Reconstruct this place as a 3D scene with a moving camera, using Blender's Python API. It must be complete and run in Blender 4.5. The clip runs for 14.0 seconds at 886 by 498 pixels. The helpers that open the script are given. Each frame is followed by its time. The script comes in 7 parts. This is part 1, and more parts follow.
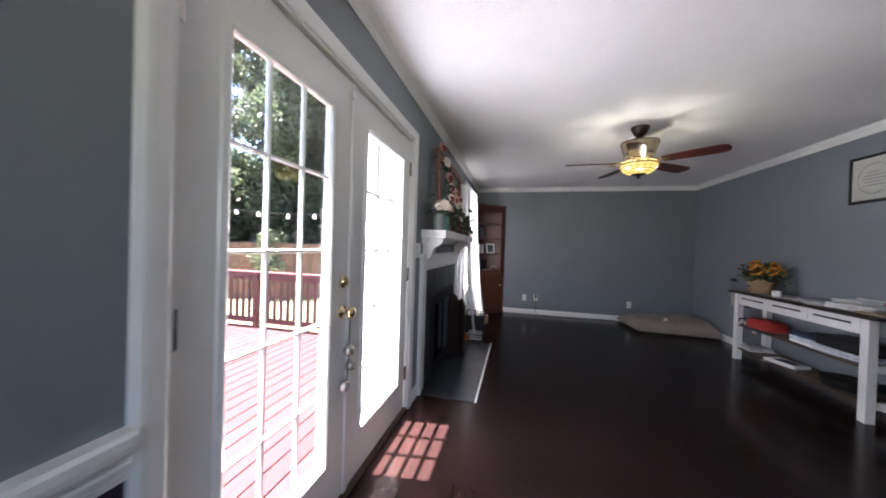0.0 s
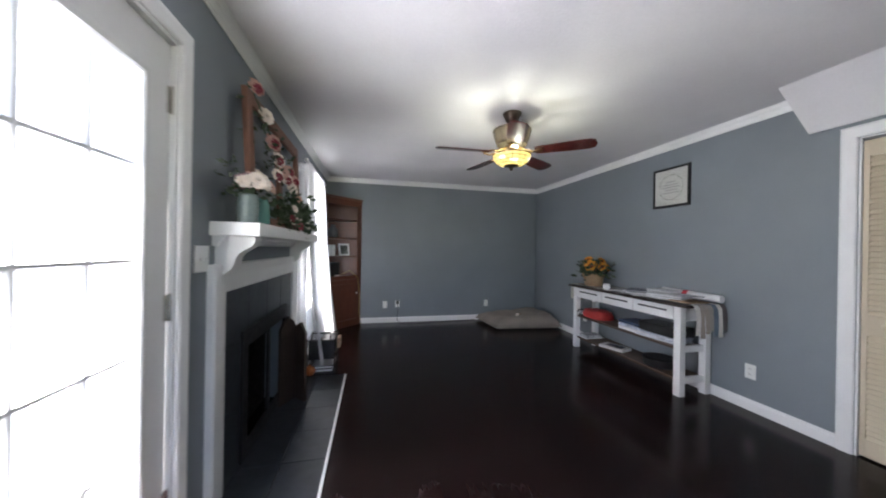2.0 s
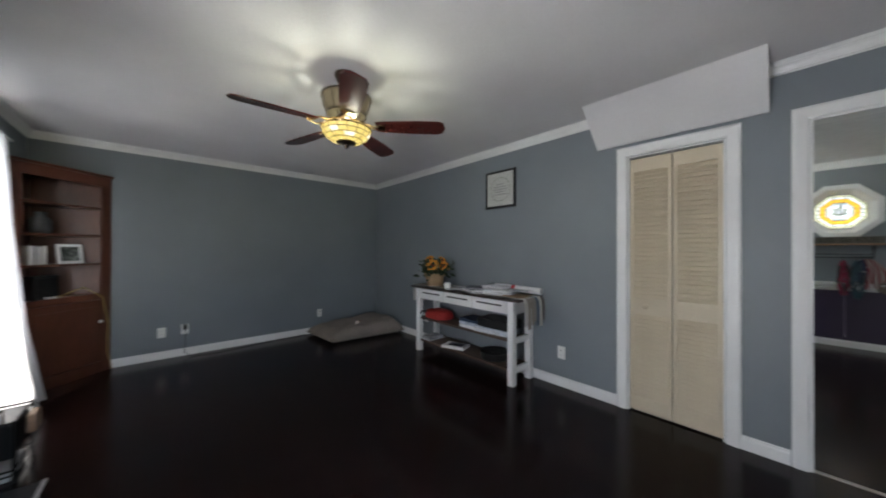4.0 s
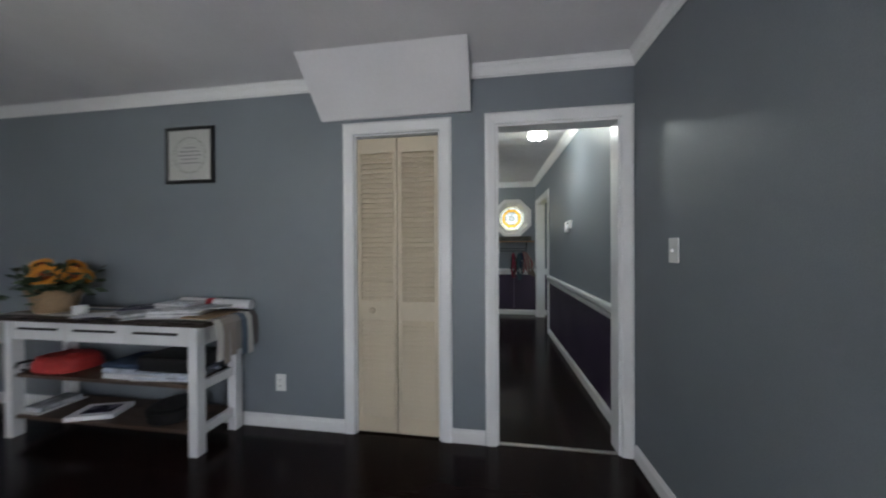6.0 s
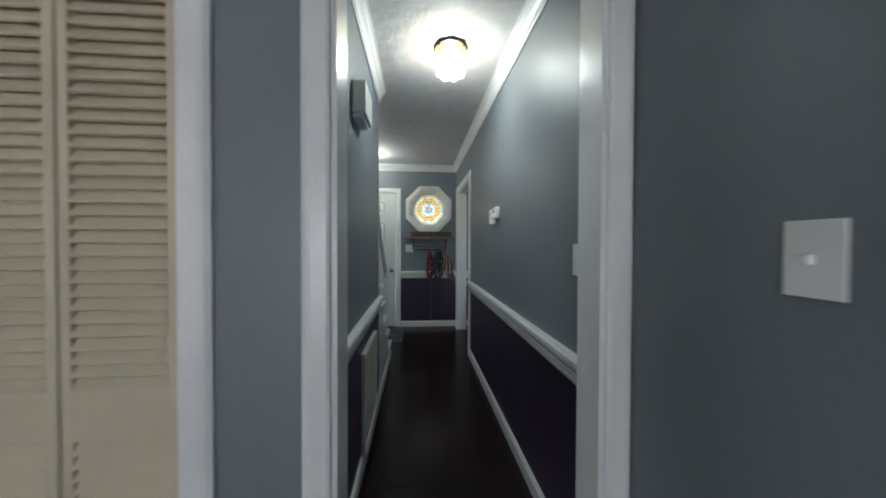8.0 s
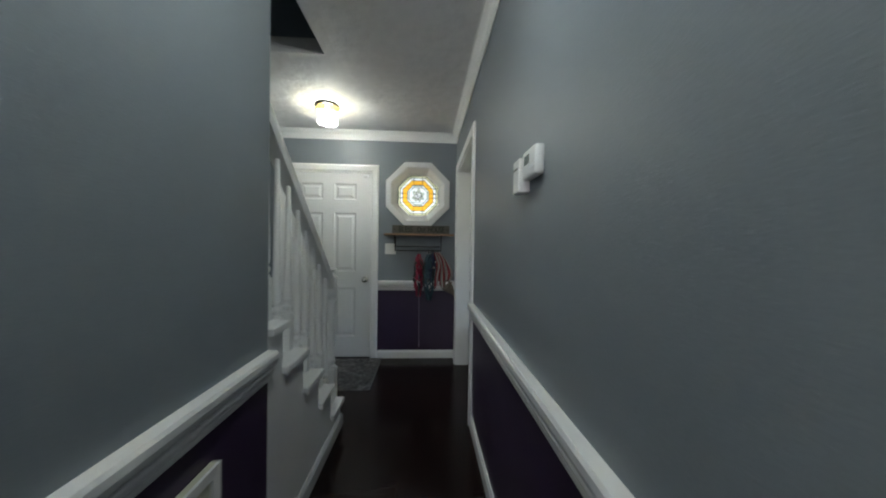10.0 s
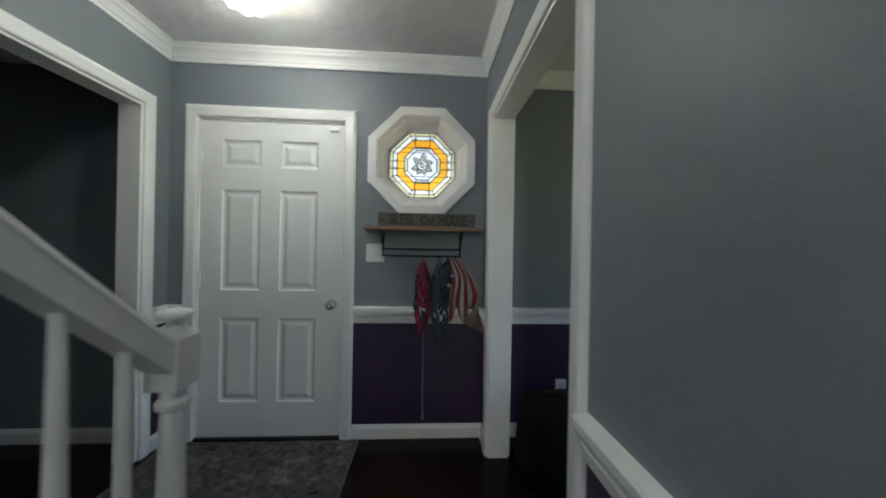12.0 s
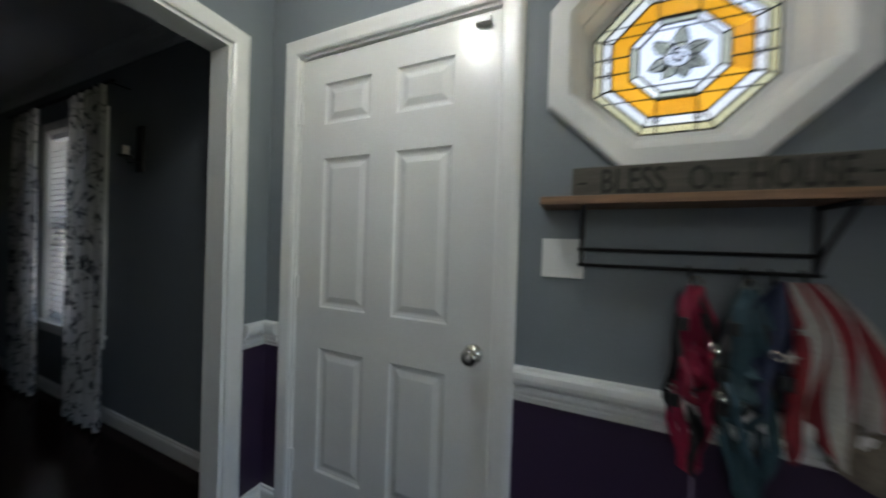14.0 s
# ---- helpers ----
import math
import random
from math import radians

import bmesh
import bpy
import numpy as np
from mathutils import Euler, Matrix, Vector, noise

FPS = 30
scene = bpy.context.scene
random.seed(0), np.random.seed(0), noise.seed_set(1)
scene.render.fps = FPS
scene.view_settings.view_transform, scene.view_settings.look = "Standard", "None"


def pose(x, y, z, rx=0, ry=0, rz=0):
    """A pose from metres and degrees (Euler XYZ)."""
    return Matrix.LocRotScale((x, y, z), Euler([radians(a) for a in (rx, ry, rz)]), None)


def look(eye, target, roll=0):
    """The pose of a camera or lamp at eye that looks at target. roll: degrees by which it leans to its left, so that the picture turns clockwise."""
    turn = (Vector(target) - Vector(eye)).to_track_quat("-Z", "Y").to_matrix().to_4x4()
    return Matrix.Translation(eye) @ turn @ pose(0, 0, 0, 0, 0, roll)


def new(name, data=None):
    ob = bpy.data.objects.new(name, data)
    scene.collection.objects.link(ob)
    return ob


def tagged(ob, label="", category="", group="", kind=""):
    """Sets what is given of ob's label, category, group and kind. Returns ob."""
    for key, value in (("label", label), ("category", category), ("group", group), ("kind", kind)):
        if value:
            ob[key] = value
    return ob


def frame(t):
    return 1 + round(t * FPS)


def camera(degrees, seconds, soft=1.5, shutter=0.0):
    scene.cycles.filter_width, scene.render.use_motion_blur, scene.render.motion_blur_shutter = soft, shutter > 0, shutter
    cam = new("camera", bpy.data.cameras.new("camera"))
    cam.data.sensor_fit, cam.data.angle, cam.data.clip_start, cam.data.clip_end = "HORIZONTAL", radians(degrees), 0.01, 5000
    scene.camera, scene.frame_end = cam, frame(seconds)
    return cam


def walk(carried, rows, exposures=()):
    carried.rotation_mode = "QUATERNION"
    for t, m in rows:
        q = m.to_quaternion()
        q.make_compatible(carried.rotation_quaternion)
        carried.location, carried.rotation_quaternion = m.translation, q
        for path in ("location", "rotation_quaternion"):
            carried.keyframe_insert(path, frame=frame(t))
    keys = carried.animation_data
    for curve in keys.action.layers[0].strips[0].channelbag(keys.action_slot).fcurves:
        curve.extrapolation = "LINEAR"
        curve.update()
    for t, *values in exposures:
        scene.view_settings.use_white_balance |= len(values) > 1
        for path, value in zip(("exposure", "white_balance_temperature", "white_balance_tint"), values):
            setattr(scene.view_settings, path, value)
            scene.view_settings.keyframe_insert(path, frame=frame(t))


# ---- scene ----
cam = camera(110.2, 14.0, 1.9, 0.5)
PATH = [
    (0.0, (0.419, 0.328, 1.253), (-0.042, 2.274, 1.233), 1.8),
    (0.5, (0.372, 0.558, 1.26), (0.023, 2.527, 1.242), 1.8),
    (1, (0.353, 0.743, 1.264), (0.25, 2.74, 1.256), 1.5),
    (1.5, (0.351, 0.958, 1.283), (0.555, 2.948, 1.273), 1.2),
    (2, (0.386, 1.158, 1.274), (0.828, 3.109, 1.272), 1.0),
    (2.2, (0.4, 1.24, 1.271), (0.913, 3.173, 1.268), 0.8),
    (4.3, (0.709, 1.657, 1.282), (2.183, 3.008, 1.282), 0.0),
    (4.5, (0.773, 1.661, 1.289), (2.333, 2.913, 1.282), -0.1),
    (5, (0.97, 1.655, 1.29), (2.722, 2.619, 1.274), -0.2),
    (5.5, (1.188, 1.64, 1.279), (3.099, 2.229, 1.265), -0.2),
    (6, (1.413, 1.601, 1.267), (3.392, 1.892, 1.256), -0.3),
    (6.5, (1.664, 1.511, 1.262), (3.663, 1.587, 1.248), -0.2),
    (7, (1.943, 1.45, 1.254), (3.942, 1.422, 1.231), -0.0),
    (7.5, (2.271, 1.385, 1.273), (4.267, 1.263, 1.245), -0.1),
    (8, (2.594, 1.33, 1.267), (4.587, 1.166, 1.238), 0.2),
    (10.5, (4.29, 1.049, 1.249), (6.287, 0.941, 1.228), 0.9),
    (11, (4.646, 1.06, 1.249), (6.643, 0.945, 1.228), 0.9),
    (11.5, (5.001, 1.107, 1.255), (6.998, 0.998, 1.238), 1.0),
    (12, (5.333, 1.128, 1.238), (7.329, 1.014, 1.239), 1.1),
    (12.5, (5.624, 1.152, 1.232), (7.621, 1.045, 1.244), 1.0),
    (13, (5.899, 1.172, 1.236), (7.899, 1.208, 1.242), 1.1),
    (13.5, (6.135, 1.276, 1.218), (8.103, 1.632, 1.225), 1.6),
    (14, (6.361, 1.417, 1.23), (8.199, 2.205, 1.213), 1.9),
]
walk(cam, [(t, look(eye, target, roll)) for t, eye, target, roll in PATH], [(0.0, 4.84, 6450, 18), (1.0, 4.92, 6400, 18), (2.0, 5.10, 6300, 14), (4.5, 4.46, 6450, 10), (6.5, 4.42, 6250, 11), (8.0, 4.34, 6150, 8), (10.5, 4.50, 6450, 9), (12.0, 4.50, 6400, 11), (14.0, 4.38, 6450, 12)])

# ---------------------------------------------------------------- light
world = bpy.data.worlds.new("world")
scene.world = world
world.use_nodes = True
wn = world.node_tree.nodes
sky = wn.new("ShaderNodeTexSky")
sky.sky_type = "NISHITA"
sky.sun_disc = False
sky.sun_elevation = radians(74.7)
sky.sun_rotation = radians(-90)
wn["Background"].inputs[1].default_value = 0.05
world.node_tree.links.new(sky.outputs[0], wn["Background"].inputs[0])
sun_data = bpy.data.lights.new("sun", "SUN")
sun_data.energy, sun_data.angle, sun_data.color = 5.0, radians(0.5), (1.0, 0.95, 0.88)
sun = new("sun", sun_data)
sun.matrix_world = look((-4.19, 1.51, 15.4), (0, 2, 0))


def lamp(name, at, watts, size, colour):
    data = bpy.data.lights.new(name, "POINT")
    data.energy, data.shadow_soft_size, data.color = watts, size, colour
    ob = new(name, data)
    ob.location = at
    return ob


lamp("fan_bulb", (1.50, 3.54, 2.005), 0.50, 0.026, (0.96, 1.0, 0.80))
lamp("hall_bulb", (4.50, 1.13, 2.385), 0.95, 0.04, (0.90, 1.0, 1.0))
lamp("foyer_bulb", (6.75, 1.95, 2.385), 0.84, 0.04, (0.90, 1.0, 1.0))


def opening_light(name, at, target, width, height, watts):
    """An area lamp in one opening, standing in for the light that enters there."""
    data = bpy.data.lights.new(name, "AREA")
    data.shape, data.size, data.size_y, data.energy, data.color = "RECTANGLE", width, height, watts, (0.90, 0.94, 1.0)
    ob = new(name, data)
    ob.matrix_world = look(at, target)
    return ob


opening_light("daylight_door", (-0.47, 2.128, 1.055), (1, 2.128, 1.055), 0.53, 1.58, 0.55)
opening_light("deck_bounce", (-0.53, 2.128, 1.35), (0.25, 2.128, 2.44), 0.53, 0.16, 0.48)
opening_light("deck_glow", (-0.66, 2.128, 0.50), (1.51, 3.57, 2.20), 0.50, 0.34, 0.42)
opening_light("daylight_window", (-0.472, 5.07, 1.31), (1, 5.07, 1.31), 0.66, 1.34, 0.90)
# fill lamp added in an assumed, unseen opening behind the start
opening_light("nook_fill", (0.6, -1.84, 1.55), (0.6, 1, 1.55), 1.16, 1.06, 0.20)
# weak fill added to lift the dining room, from an unseen opening
opening_light("dining_fill", (5.7, -2.64, 1.35), (5.7, 0, 1.35), 1.3, 1.3, 0.030)


# ---------------------------------------------------------------- materials
def material(name, colour, rough=0.5, metal=0.0, grain=0.0, scale=40.0, bump=0.0, blotch=0.0, blotch_scale=2.5, wear=None, coat=0.0, stretch=(1, 1, 1), random_tint=0.0, trans=0.0, spec=0.5):
    m = bpy.data.materials.new(name)
    m.use_nodes = True
    nt = m.node_tree
    b = nt.nodes["Principled BSDF"]
    b.inputs["Base Color"].default_value = (*colour, 1)
    b.inputs["Roughness"].default_value = rough
    b.inputs["Metallic"].default_value = metal
    b.inputs["Coat Weight"].default_value = coat
    b.inputs["Specular IOR Level"].default_value = spec
    link = nt.links.new
    co = nt.nodes.new("ShaderNodeTexCoord")
    mp = nt.nodes.new("ShaderNodeMapping")
    mp.inputs["Scale"].default_value = stretch
    link(co.outputs["Object"], mp.inputs[0])
    n1 = nt.nodes.new("ShaderNodeTexNoise")
    n1.inputs["Scale"].default_value, n1.inputs["Detail"].default_value = scale, 5
    n2 = nt.nodes.new("ShaderNodeTexNoise")
    n2.inputs["Scale"].default_value, n2.inputs["Detail"].default_value = blotch_scale, 4
    link(mp.outputs[0], n1.inputs[0])
    link(co.outputs["Object"], n2.inputs[0])

    def value(noise_node, amount):
        r = nt.nodes.new("ShaderNodeMapRange")
        r.inputs[1].default_value, r.inputs[2].default_value = 0.3, 0.7
        r.inputs[3].default_value, r.inputs[4].default_value = 1 - amount, 1 + amount
        link(noise_node.outputs[0], r.inputs[0])
        return r.outputs[0]

    v1, v2 = value(n1, grain), value(n2, blotch)
    mul = nt.nodes.new("ShaderNodeMath")
    mul.operation = "MULTIPLY"
    link(v1, mul.inputs[0])
    link(v2, mul.inputs[1])
    last = mul.outputs[0]
    if random_tint:
        oi = nt.nodes.new("ShaderNodeObjectInfo")
        r = nt.nodes.new("ShaderNodeMapRange")
        r.inputs[3].default_value, r.inputs[4].default_value = 1 - random_tint, 1 + random_tint
        link(oi.outputs["Random"], r.inputs[0])
        m2 = nt.nodes.new("ShaderNodeMath")
        m2.operation = "MULTIPLY"
        link(last, m2.inputs[0])
        link(r.outputs[0], m2.inputs[1])
        last = m2.outputs[0]
    mix = nt.nodes.new("ShaderNodeVectorMath")
    mix.operation = "SCALE"
    mix.inputs[0].default_value = colour
    link(last, mix.inputs[3])
    link(mix.outputs[0], b.inputs["Base Color"])
    rr = nt.nodes.new("ShaderNodeMath")
    rr.operation = "MULTIPLY"
    rr.inputs[0].default_value = rough
    link(v2 if blotch else v1, rr.inputs[1])
    link(rr.outputs[0], b.inputs["Roughness"])
    if bump:
        bp = nt.nodes.new("ShaderNodeBump")
        bp.inputs["Strength"].default_value, bp.inputs["Distance"].default_value = 1.0, bump
        link(n1.outputs[0], bp.inputs["Height"])
        link(bp.outputs[0], b.inputs["Normal"])
    if trans:
        t = nt.nodes.new("ShaderNodeBsdfTranslucent")
        t.inputs[0].default_value = (*colour, 1)
        ms = nt.nodes.new("ShaderNodeMixShader")
        ms.inputs[0].default_value = trans
        link(b.outputs[0], ms.inputs[1])
        link(t.outputs[0], ms.inputs[2])
        link(ms.outputs[0], nt.nodes["Material Output"].inputs[0])
    return m


def glowing(name, colour, strength, clear=0.0, body=None):
    m = bpy.data.materials.new(name)
    m.use_nodes = True
    b = m.node_tree.nodes["Principled BSDF"]
    b.inputs["Base Color"].default_value = (*(body or colour), 1)
    b.inputs["Emission Color"].default_value = (*colour, 1)
    b.inputs["Emission Strength"].default_value = strength
    b.inputs["Roughness"].default_value = 0.2
    if clear:
        nt = m.node_tree
        t = nt.nodes.new("ShaderNodeBsdfTransparent")
        t.inputs[0].default_value = (*colour, 1)
        ms = nt.nodes.new("ShaderNodeMixShader")
        ms.inputs[0].default_value = clear
        nt.links.new(b.outputs[0], ms.inputs[1])
        nt.links.new(t.outputs[0], ms.inputs[2])
        nt.links.new(ms.outputs[0], nt.nodes["Material Output"].inputs[0])
    return m


def glazing(name, colour=(1, 1, 1), rough=0.0):
    m = bpy.data.materials.new(name)
    m.use_nodes = True
    b = m.node_tree.nodes["Principled BSDF"]
    b.inputs["Base Color"].default_value = (*colour, 1)
    b.inputs["Transmission Weight"].default_value = 1.0
    b.inputs["Roughness"].default_value = rough
    b.inputs["IOR"].default_value = 1.45
    return m


GRAY = material("blue_gray_wall_paint", (0.182, 0.205, 0.230), 0.47, grain=0.04, scale=220, bump=0.0006, blotch=0.05, blotch_scale=1.7)
PURPLE = material("deep_purple_wall_paint", (0.034, 0.019, 0.050), 0.40, grain=0.05, scale=200, bump=0.0006, blotch=0.08)
CEIL = material("flat_ceiling_paint", (0.70, 0.69, 0.70), 0.85, grain=0.02, scale=60, bump=0.0015, blotch=0.03)
STOMP = material("stomp_brushed_ceiling", (0.70, 0.69, 0.70), 0.7, grain=0.04, scale=13, bump=0.008, blotch=0.03)
WHITE = material("white_trim_paint", (0.74, 0.74, 0.74), 0.30, grain=0.02, scale=90, bump=0.0003, blotch=0.04)
DOORW = material("white_door_paint", (0.72, 0.72, 0.72), 0.24, grain=0.02, scale=120, bump=0.0004, blotch=0.03)
CREAM = material("cream_louvre_paint", (0.56, 0.48, 0.355), 0.5, grain=0.03, scale=90, blotch=0.05)
SLATE = material("black_slate", (0.020, 0.023, 0.029), 0.42, grain=0.2, scale=14, bump=0.002, blotch=0.12)
SOOT = material("sooty_firebrick", (0.012, 0.011, 0.011), 0.9, grain=0.3, scale=30, bump=0.003)
BRASS = material("polished_brass", (0.74, 0.57, 0.32), 0.16, metal=1.0, grain=0.05, blotch=0.05)
NICKEL = material("satin_nickel", (0.55, 0.53, 0.50), 0.25, metal=1.0, grain=0.05)
BLACK = material("black_plastic", (0.012, 0.012, 0.013), 0.35, grain=0.1)
IRON = material("black_iron", (0.016, 0.015, 0.015), 0.5, metal=0.4, grain=0.15)
BRONZE = material("dark_bronze", (0.06, 0.045, 0.035), 0.35, metal=0.9, grain=0.15)
MAHOG = material("mahogany_blade", (0.065, 0.014, 0.012), 0.16, grain=0.25, scale=30, stretch=(1, 6, 1), blotch=0.15)
PINE = material("stained_pine", (0.105, 0.036, 0.020), 0.35, grain=0.25, scale=18, stretch=(6, 6, 0.6), blotch=0.15)
DARKWOOD = material("weathered_brown_board", (0.085, 0.052, 0.036), 0.5, grain=0.35, scale=14, stretch=(8, 0.7, 8), blotch=0.2)
PLATE = material("white_plastic_plate", (0.75, 0.75, 0.74), 0.3, grain=0.01)
GLASS = glazing("window_glass", (0.74, 0.75, 0.77))
PAPER = material("white_paper", (0.72, 0.72, 0.73), 0.7, grain=0.04, scale=60, random_tint=0.12)
SHEER = material("white_sheer_curtain", (0.82, 0.82, 0.84), 0.8, grain=0.06, scale=150, bump=0.0008, blotch=0.04, trans=0.45)


def floor_material():
    m = material("espresso_wood_floor", (0.0122, 0.0060, 0.0058), 0.20, spec=0.15, grain=0.06, scale=9, stretch=(9, 0.8, 1), blotch=0.10, blotch_scale=1.2)
    nt = m.node_tree
    b = nt.nodes["Principled BSDF"]
    co = nt.nodes.new("ShaderNodeTexCoord")
    mp = nt.nodes.new("ShaderNodeMapping")
    mp.inputs["Rotation"].default_value = (0, 0, radians(90))
    br = nt.nodes.new("ShaderNodeTexBrick")
    br.inputs["Scale"].default_value = 1.0
    br.inputs["Brick Width"].default_value, br.inputs["Row Height"].default_value = 1.2, 0.127
    br.inputs["Mortar Size"].default_value = 0.0016
    br.offset = 0.37
    nt.links.new(co.outputs["Object"], mp.inputs[0])
    nt.links.new(mp.outputs[0], br.inputs[0])
    br.inputs["Color1"].default_value, br.inputs["Color2"].default_value = (0.86, 0.86, 0.86, 1), (1.12, 1.10, 1.10, 1)
    br.inputs["Mortar"].default_value = (0.55, 0.55, 0.55, 1)
    tone = nt.nodes.new("ShaderNodeVectorMath")
    tone.operation = "MULTIPLY"
    nt.links.new(b.inputs["Base Color"].links[0].from_socket, tone.inputs[0])
    nt.links.new(br.outputs["Color"], tone.inputs[1])
    nt.links.new(tone.outputs[0], b.inputs["Base Color"])
    return m


FLOOR = floor_material()


# ---------------------------------------------------------------- mesh helpers
BASE = {}


def part(name, bm, mat, parent=None, label="", smooth=False):
    """Link a bmesh, given in world coordinates, as one mesh object; under a thing its origin is the thing's base."""
    off = BASE.get(parent.name, Vector()) if parent else Vector()
    if off.length:
        bmesh.ops.translate(bm, verts=bm.verts, vec=-off)
    bmesh.ops.recalc_face_normals(bm, faces=bm.faces)
    me = bpy.data.meshes.new(name)
    if smooth:
        for f in bm.faces:
            f.smooth = True
    bm.to_mesh(me)
    bm.free()
    for one in mat if isinstance(mat, (list, tuple)) else [mat]:
        me.materials.append(one)
    ob = new(name, me)
    if parent:
        ob.parent = parent
        BASE[ob.name] = off
    if label:
        ob["label"] = label
    return ob


def same_mesh(name, src, parent, at=(0, 0, 0), m=None):
    """One more piece on the mesh of src, moved by at (or set by m)."""
    ob = new(name, src.data)
    ob.parent = parent
    ob.matrix_basis = m if m is not None else Matrix.Translation(at)
    BASE[ob.name] = BASE.get(parent.name, Vector())
    return ob


def thing(name, at, label, category, group="", kind=""):
    ob = new(name)
    ob.location = at
    BASE[ob.name] = Vector(at)
    return tagged(ob, label, category, group, kind)


def single(name, bm, mat, label, category, group="", kind="", smooth=False):
    return tagged(part(name, bm, mat, None, "", smooth), label, category, group, kind)


def box(bm, x0, x1, y0, y1, z0, z1, bevel=0.0, m=None):
    r = bmesh.ops.create_cube(bm, size=1.0)
    vs = r["verts"]
    for v in vs:
        v.co = Vector((x0 + (v.co.x + 0.5) * (x1 - x0), y0 + (v.co.y + 0.5) * (y1 - y0), z0 + (v.co.z + 0.5) * (z1 - z0)))
    if bevel:
        es = list({e for v in vs for e in v.link_edges})
        out = bmesh.ops.bevel(bm, geom=es, offset=bevel, segments=2, affect="EDGES", profile=0.6)
        vs = list({v for f in out["faces"] for v in f.verts} | {v for v in vs if v.is_valid})
    if m is not None:
        bmesh.ops.transform(bm, matrix=m, verts=[v for v in vs if v.is_valid])
    return bm


def B(*a, **k):
    return box(bmesh.new(), *a, **k)


def tube(bm, pts, r, n=10, caps=True):
    """A round bar along points; r is one radius or one a point."""
    rings = []
    pts = [Vector(p) for p in pts]
    for i, p in enumerate(pts):
        d = (pts[min(i + 1, len(pts) - 1)] - pts[max(i - 1, 0)]).normalized()
        a = d.orthogonal().normalized() if i == 0 else (rings_a - d * rings_a.dot(d)).normalized()
        rings_a = a
        c = d.cross(a)
        rad = r[i] if isinstance(r, (list, tuple)) else r
        rings.append([bm.verts.new(p + (a * math.cos(k * math.tau / n) + c * math.sin(k * math.tau / n)) * rad) for k in range(n)])
    for u, w in zip(rings, rings[1:]):
        for k in range(n):
            bm.faces.new((u[k], u[(k + 1) % n], w[(k + 1) % n], w[k]))
    if caps:
        bm.faces.new(rings[0][::-1])
        bm.faces.new(rings[-1])
    return bm


def lathe(bm, prof, at, n=24, m=None, closed=True):
    """Turn (radius, height) pairs round the z axis at a place."""
    rings = []
    for r, z in prof:
        rings.append([bm.verts.new((r * math.cos(k * math.tau / n), r * math.sin(k * math.tau / n), z)) for k in range(n)])
    for u, w in zip(rings, rings[1:]):
        for k in range(n):
            bm.faces.new((u[k], u[(k + 1) % n], w[(k + 1) % n], w[k]))
    if closed:
        bm.faces.new(rings[0][::-1])
        bm.faces.new(rings[-1])
    mm = Matrix.Translation(at) @ (m if m is not None else Matrix())
    bmesh.ops.transform(bm, matrix=mm, verts=[v for r in rings for v in r])
    return bm


def run(bm, p0, p1, out, prof, m0=0, m1=0):
    """A moulding from p0 to p1; prof is (out from the wall, up); m0, m1: 1 inside mitre, -1 outside mitre, 0 square."""
    p0, p1, out = Vector(p0), Vector(p1), Vector(out)
    d = (p1 - p0).normalized()
    up = Vector((0, 0, 1))
    a = [bm.verts.new(p0 + out * u + up * v + d * (u * m0)) for u, v in prof]
    b = [bm.verts.new(p1 + out * u + up * v - d * (u * m1)) for u, v in prof]
    for i in range(len(prof)):
        j = (i + 1) % len(prof)
        bm.faces.new((a[i], a[j], b[j], b[i]))
    bm.faces.new(a[::-1])
    bm.faces.new(b)
    return bm


CROWN = [(0, -0.095), (0.008, -0.095), (0.010, -0.084), (0.006, -0.080), (0.008, -0.074), (0.014, -0.070), (0.018, -0.056), (0.027, -0.040), (0.040, -0.029), (0.043, -0.021), (0.042, -0.018), (0.048, -0.014), (0.051, -0.008), (0.059, -0.007), (0.059, 0.000), (0, 0)]
CROWNR = [(u * 0.76, v * 0.79) for u, v in CROWN]
BASEB = [(0, 0), (0.015, 0), (0.015, 0.062), (0.013, 0.070), (0.008, 0.076), (0.007, 0.086), (0, 0.088)]
CHAIR = [(0, 0), (0.012, 0), (0.014, 0.016), (0.008, 0.019), (0.008, 0.022), (0.020, 0.026), (0.022, 0.036), (0.019, 0.042), (0.010, 0.046), (0.010, 0.050), (0.028, 0.055), (0.036, 0.066), (0.040, 0.080), (0.040, 0.098), (0.034, 0.107), (0, 0.108)]
CASE = [(0, 0), (0, 0.012), (0.008, 0.017), (0.030, 0.019), (0.046, 0.021), (0.058, 0.020), (0.066, 0.014), (0.070, 0.012), (0.070, 0)]


def casing(bm, axis, face, side, a0, a1, z0, z1, closed=False, prof=CASE, width=0.07):
    """Trim round an opening a0..a1, z0..z1 on the wall plane axis=face, standing out on that side (+1 or -1)."""
    k = width / prof[-1][0]
    corners = [(a0, z0, -1, -1 if closed else 0), (a0, z1, -1, 1), (a1, z1, 1, 1), (a1, z0, 1, -1 if closed else 0)]
    rings = []
    for a, z, da, dz in corners:
        ring = []
        for w, u in prof:
            aa, zz, n = a + da * w * k, z + dz * w * k, face + side * u
            ring.append(bm.verts.new((n, aa, zz) if axis == "x" else (aa, n, zz)))
        rings.append(ring)
    pairs = list(zip(rings, rings[1:])) + ([(rings[-1], rings[0])] if closed else [])
    for u, w in pairs:
        for i in range(len(prof) - 1):
            bm.faces.new((u[i], u[i + 1], w[i + 1], w[i]))
    if not closed:
        bm.faces.new(rings[0])
        bm.faces.new(rings[-1][::-1])
    return bm


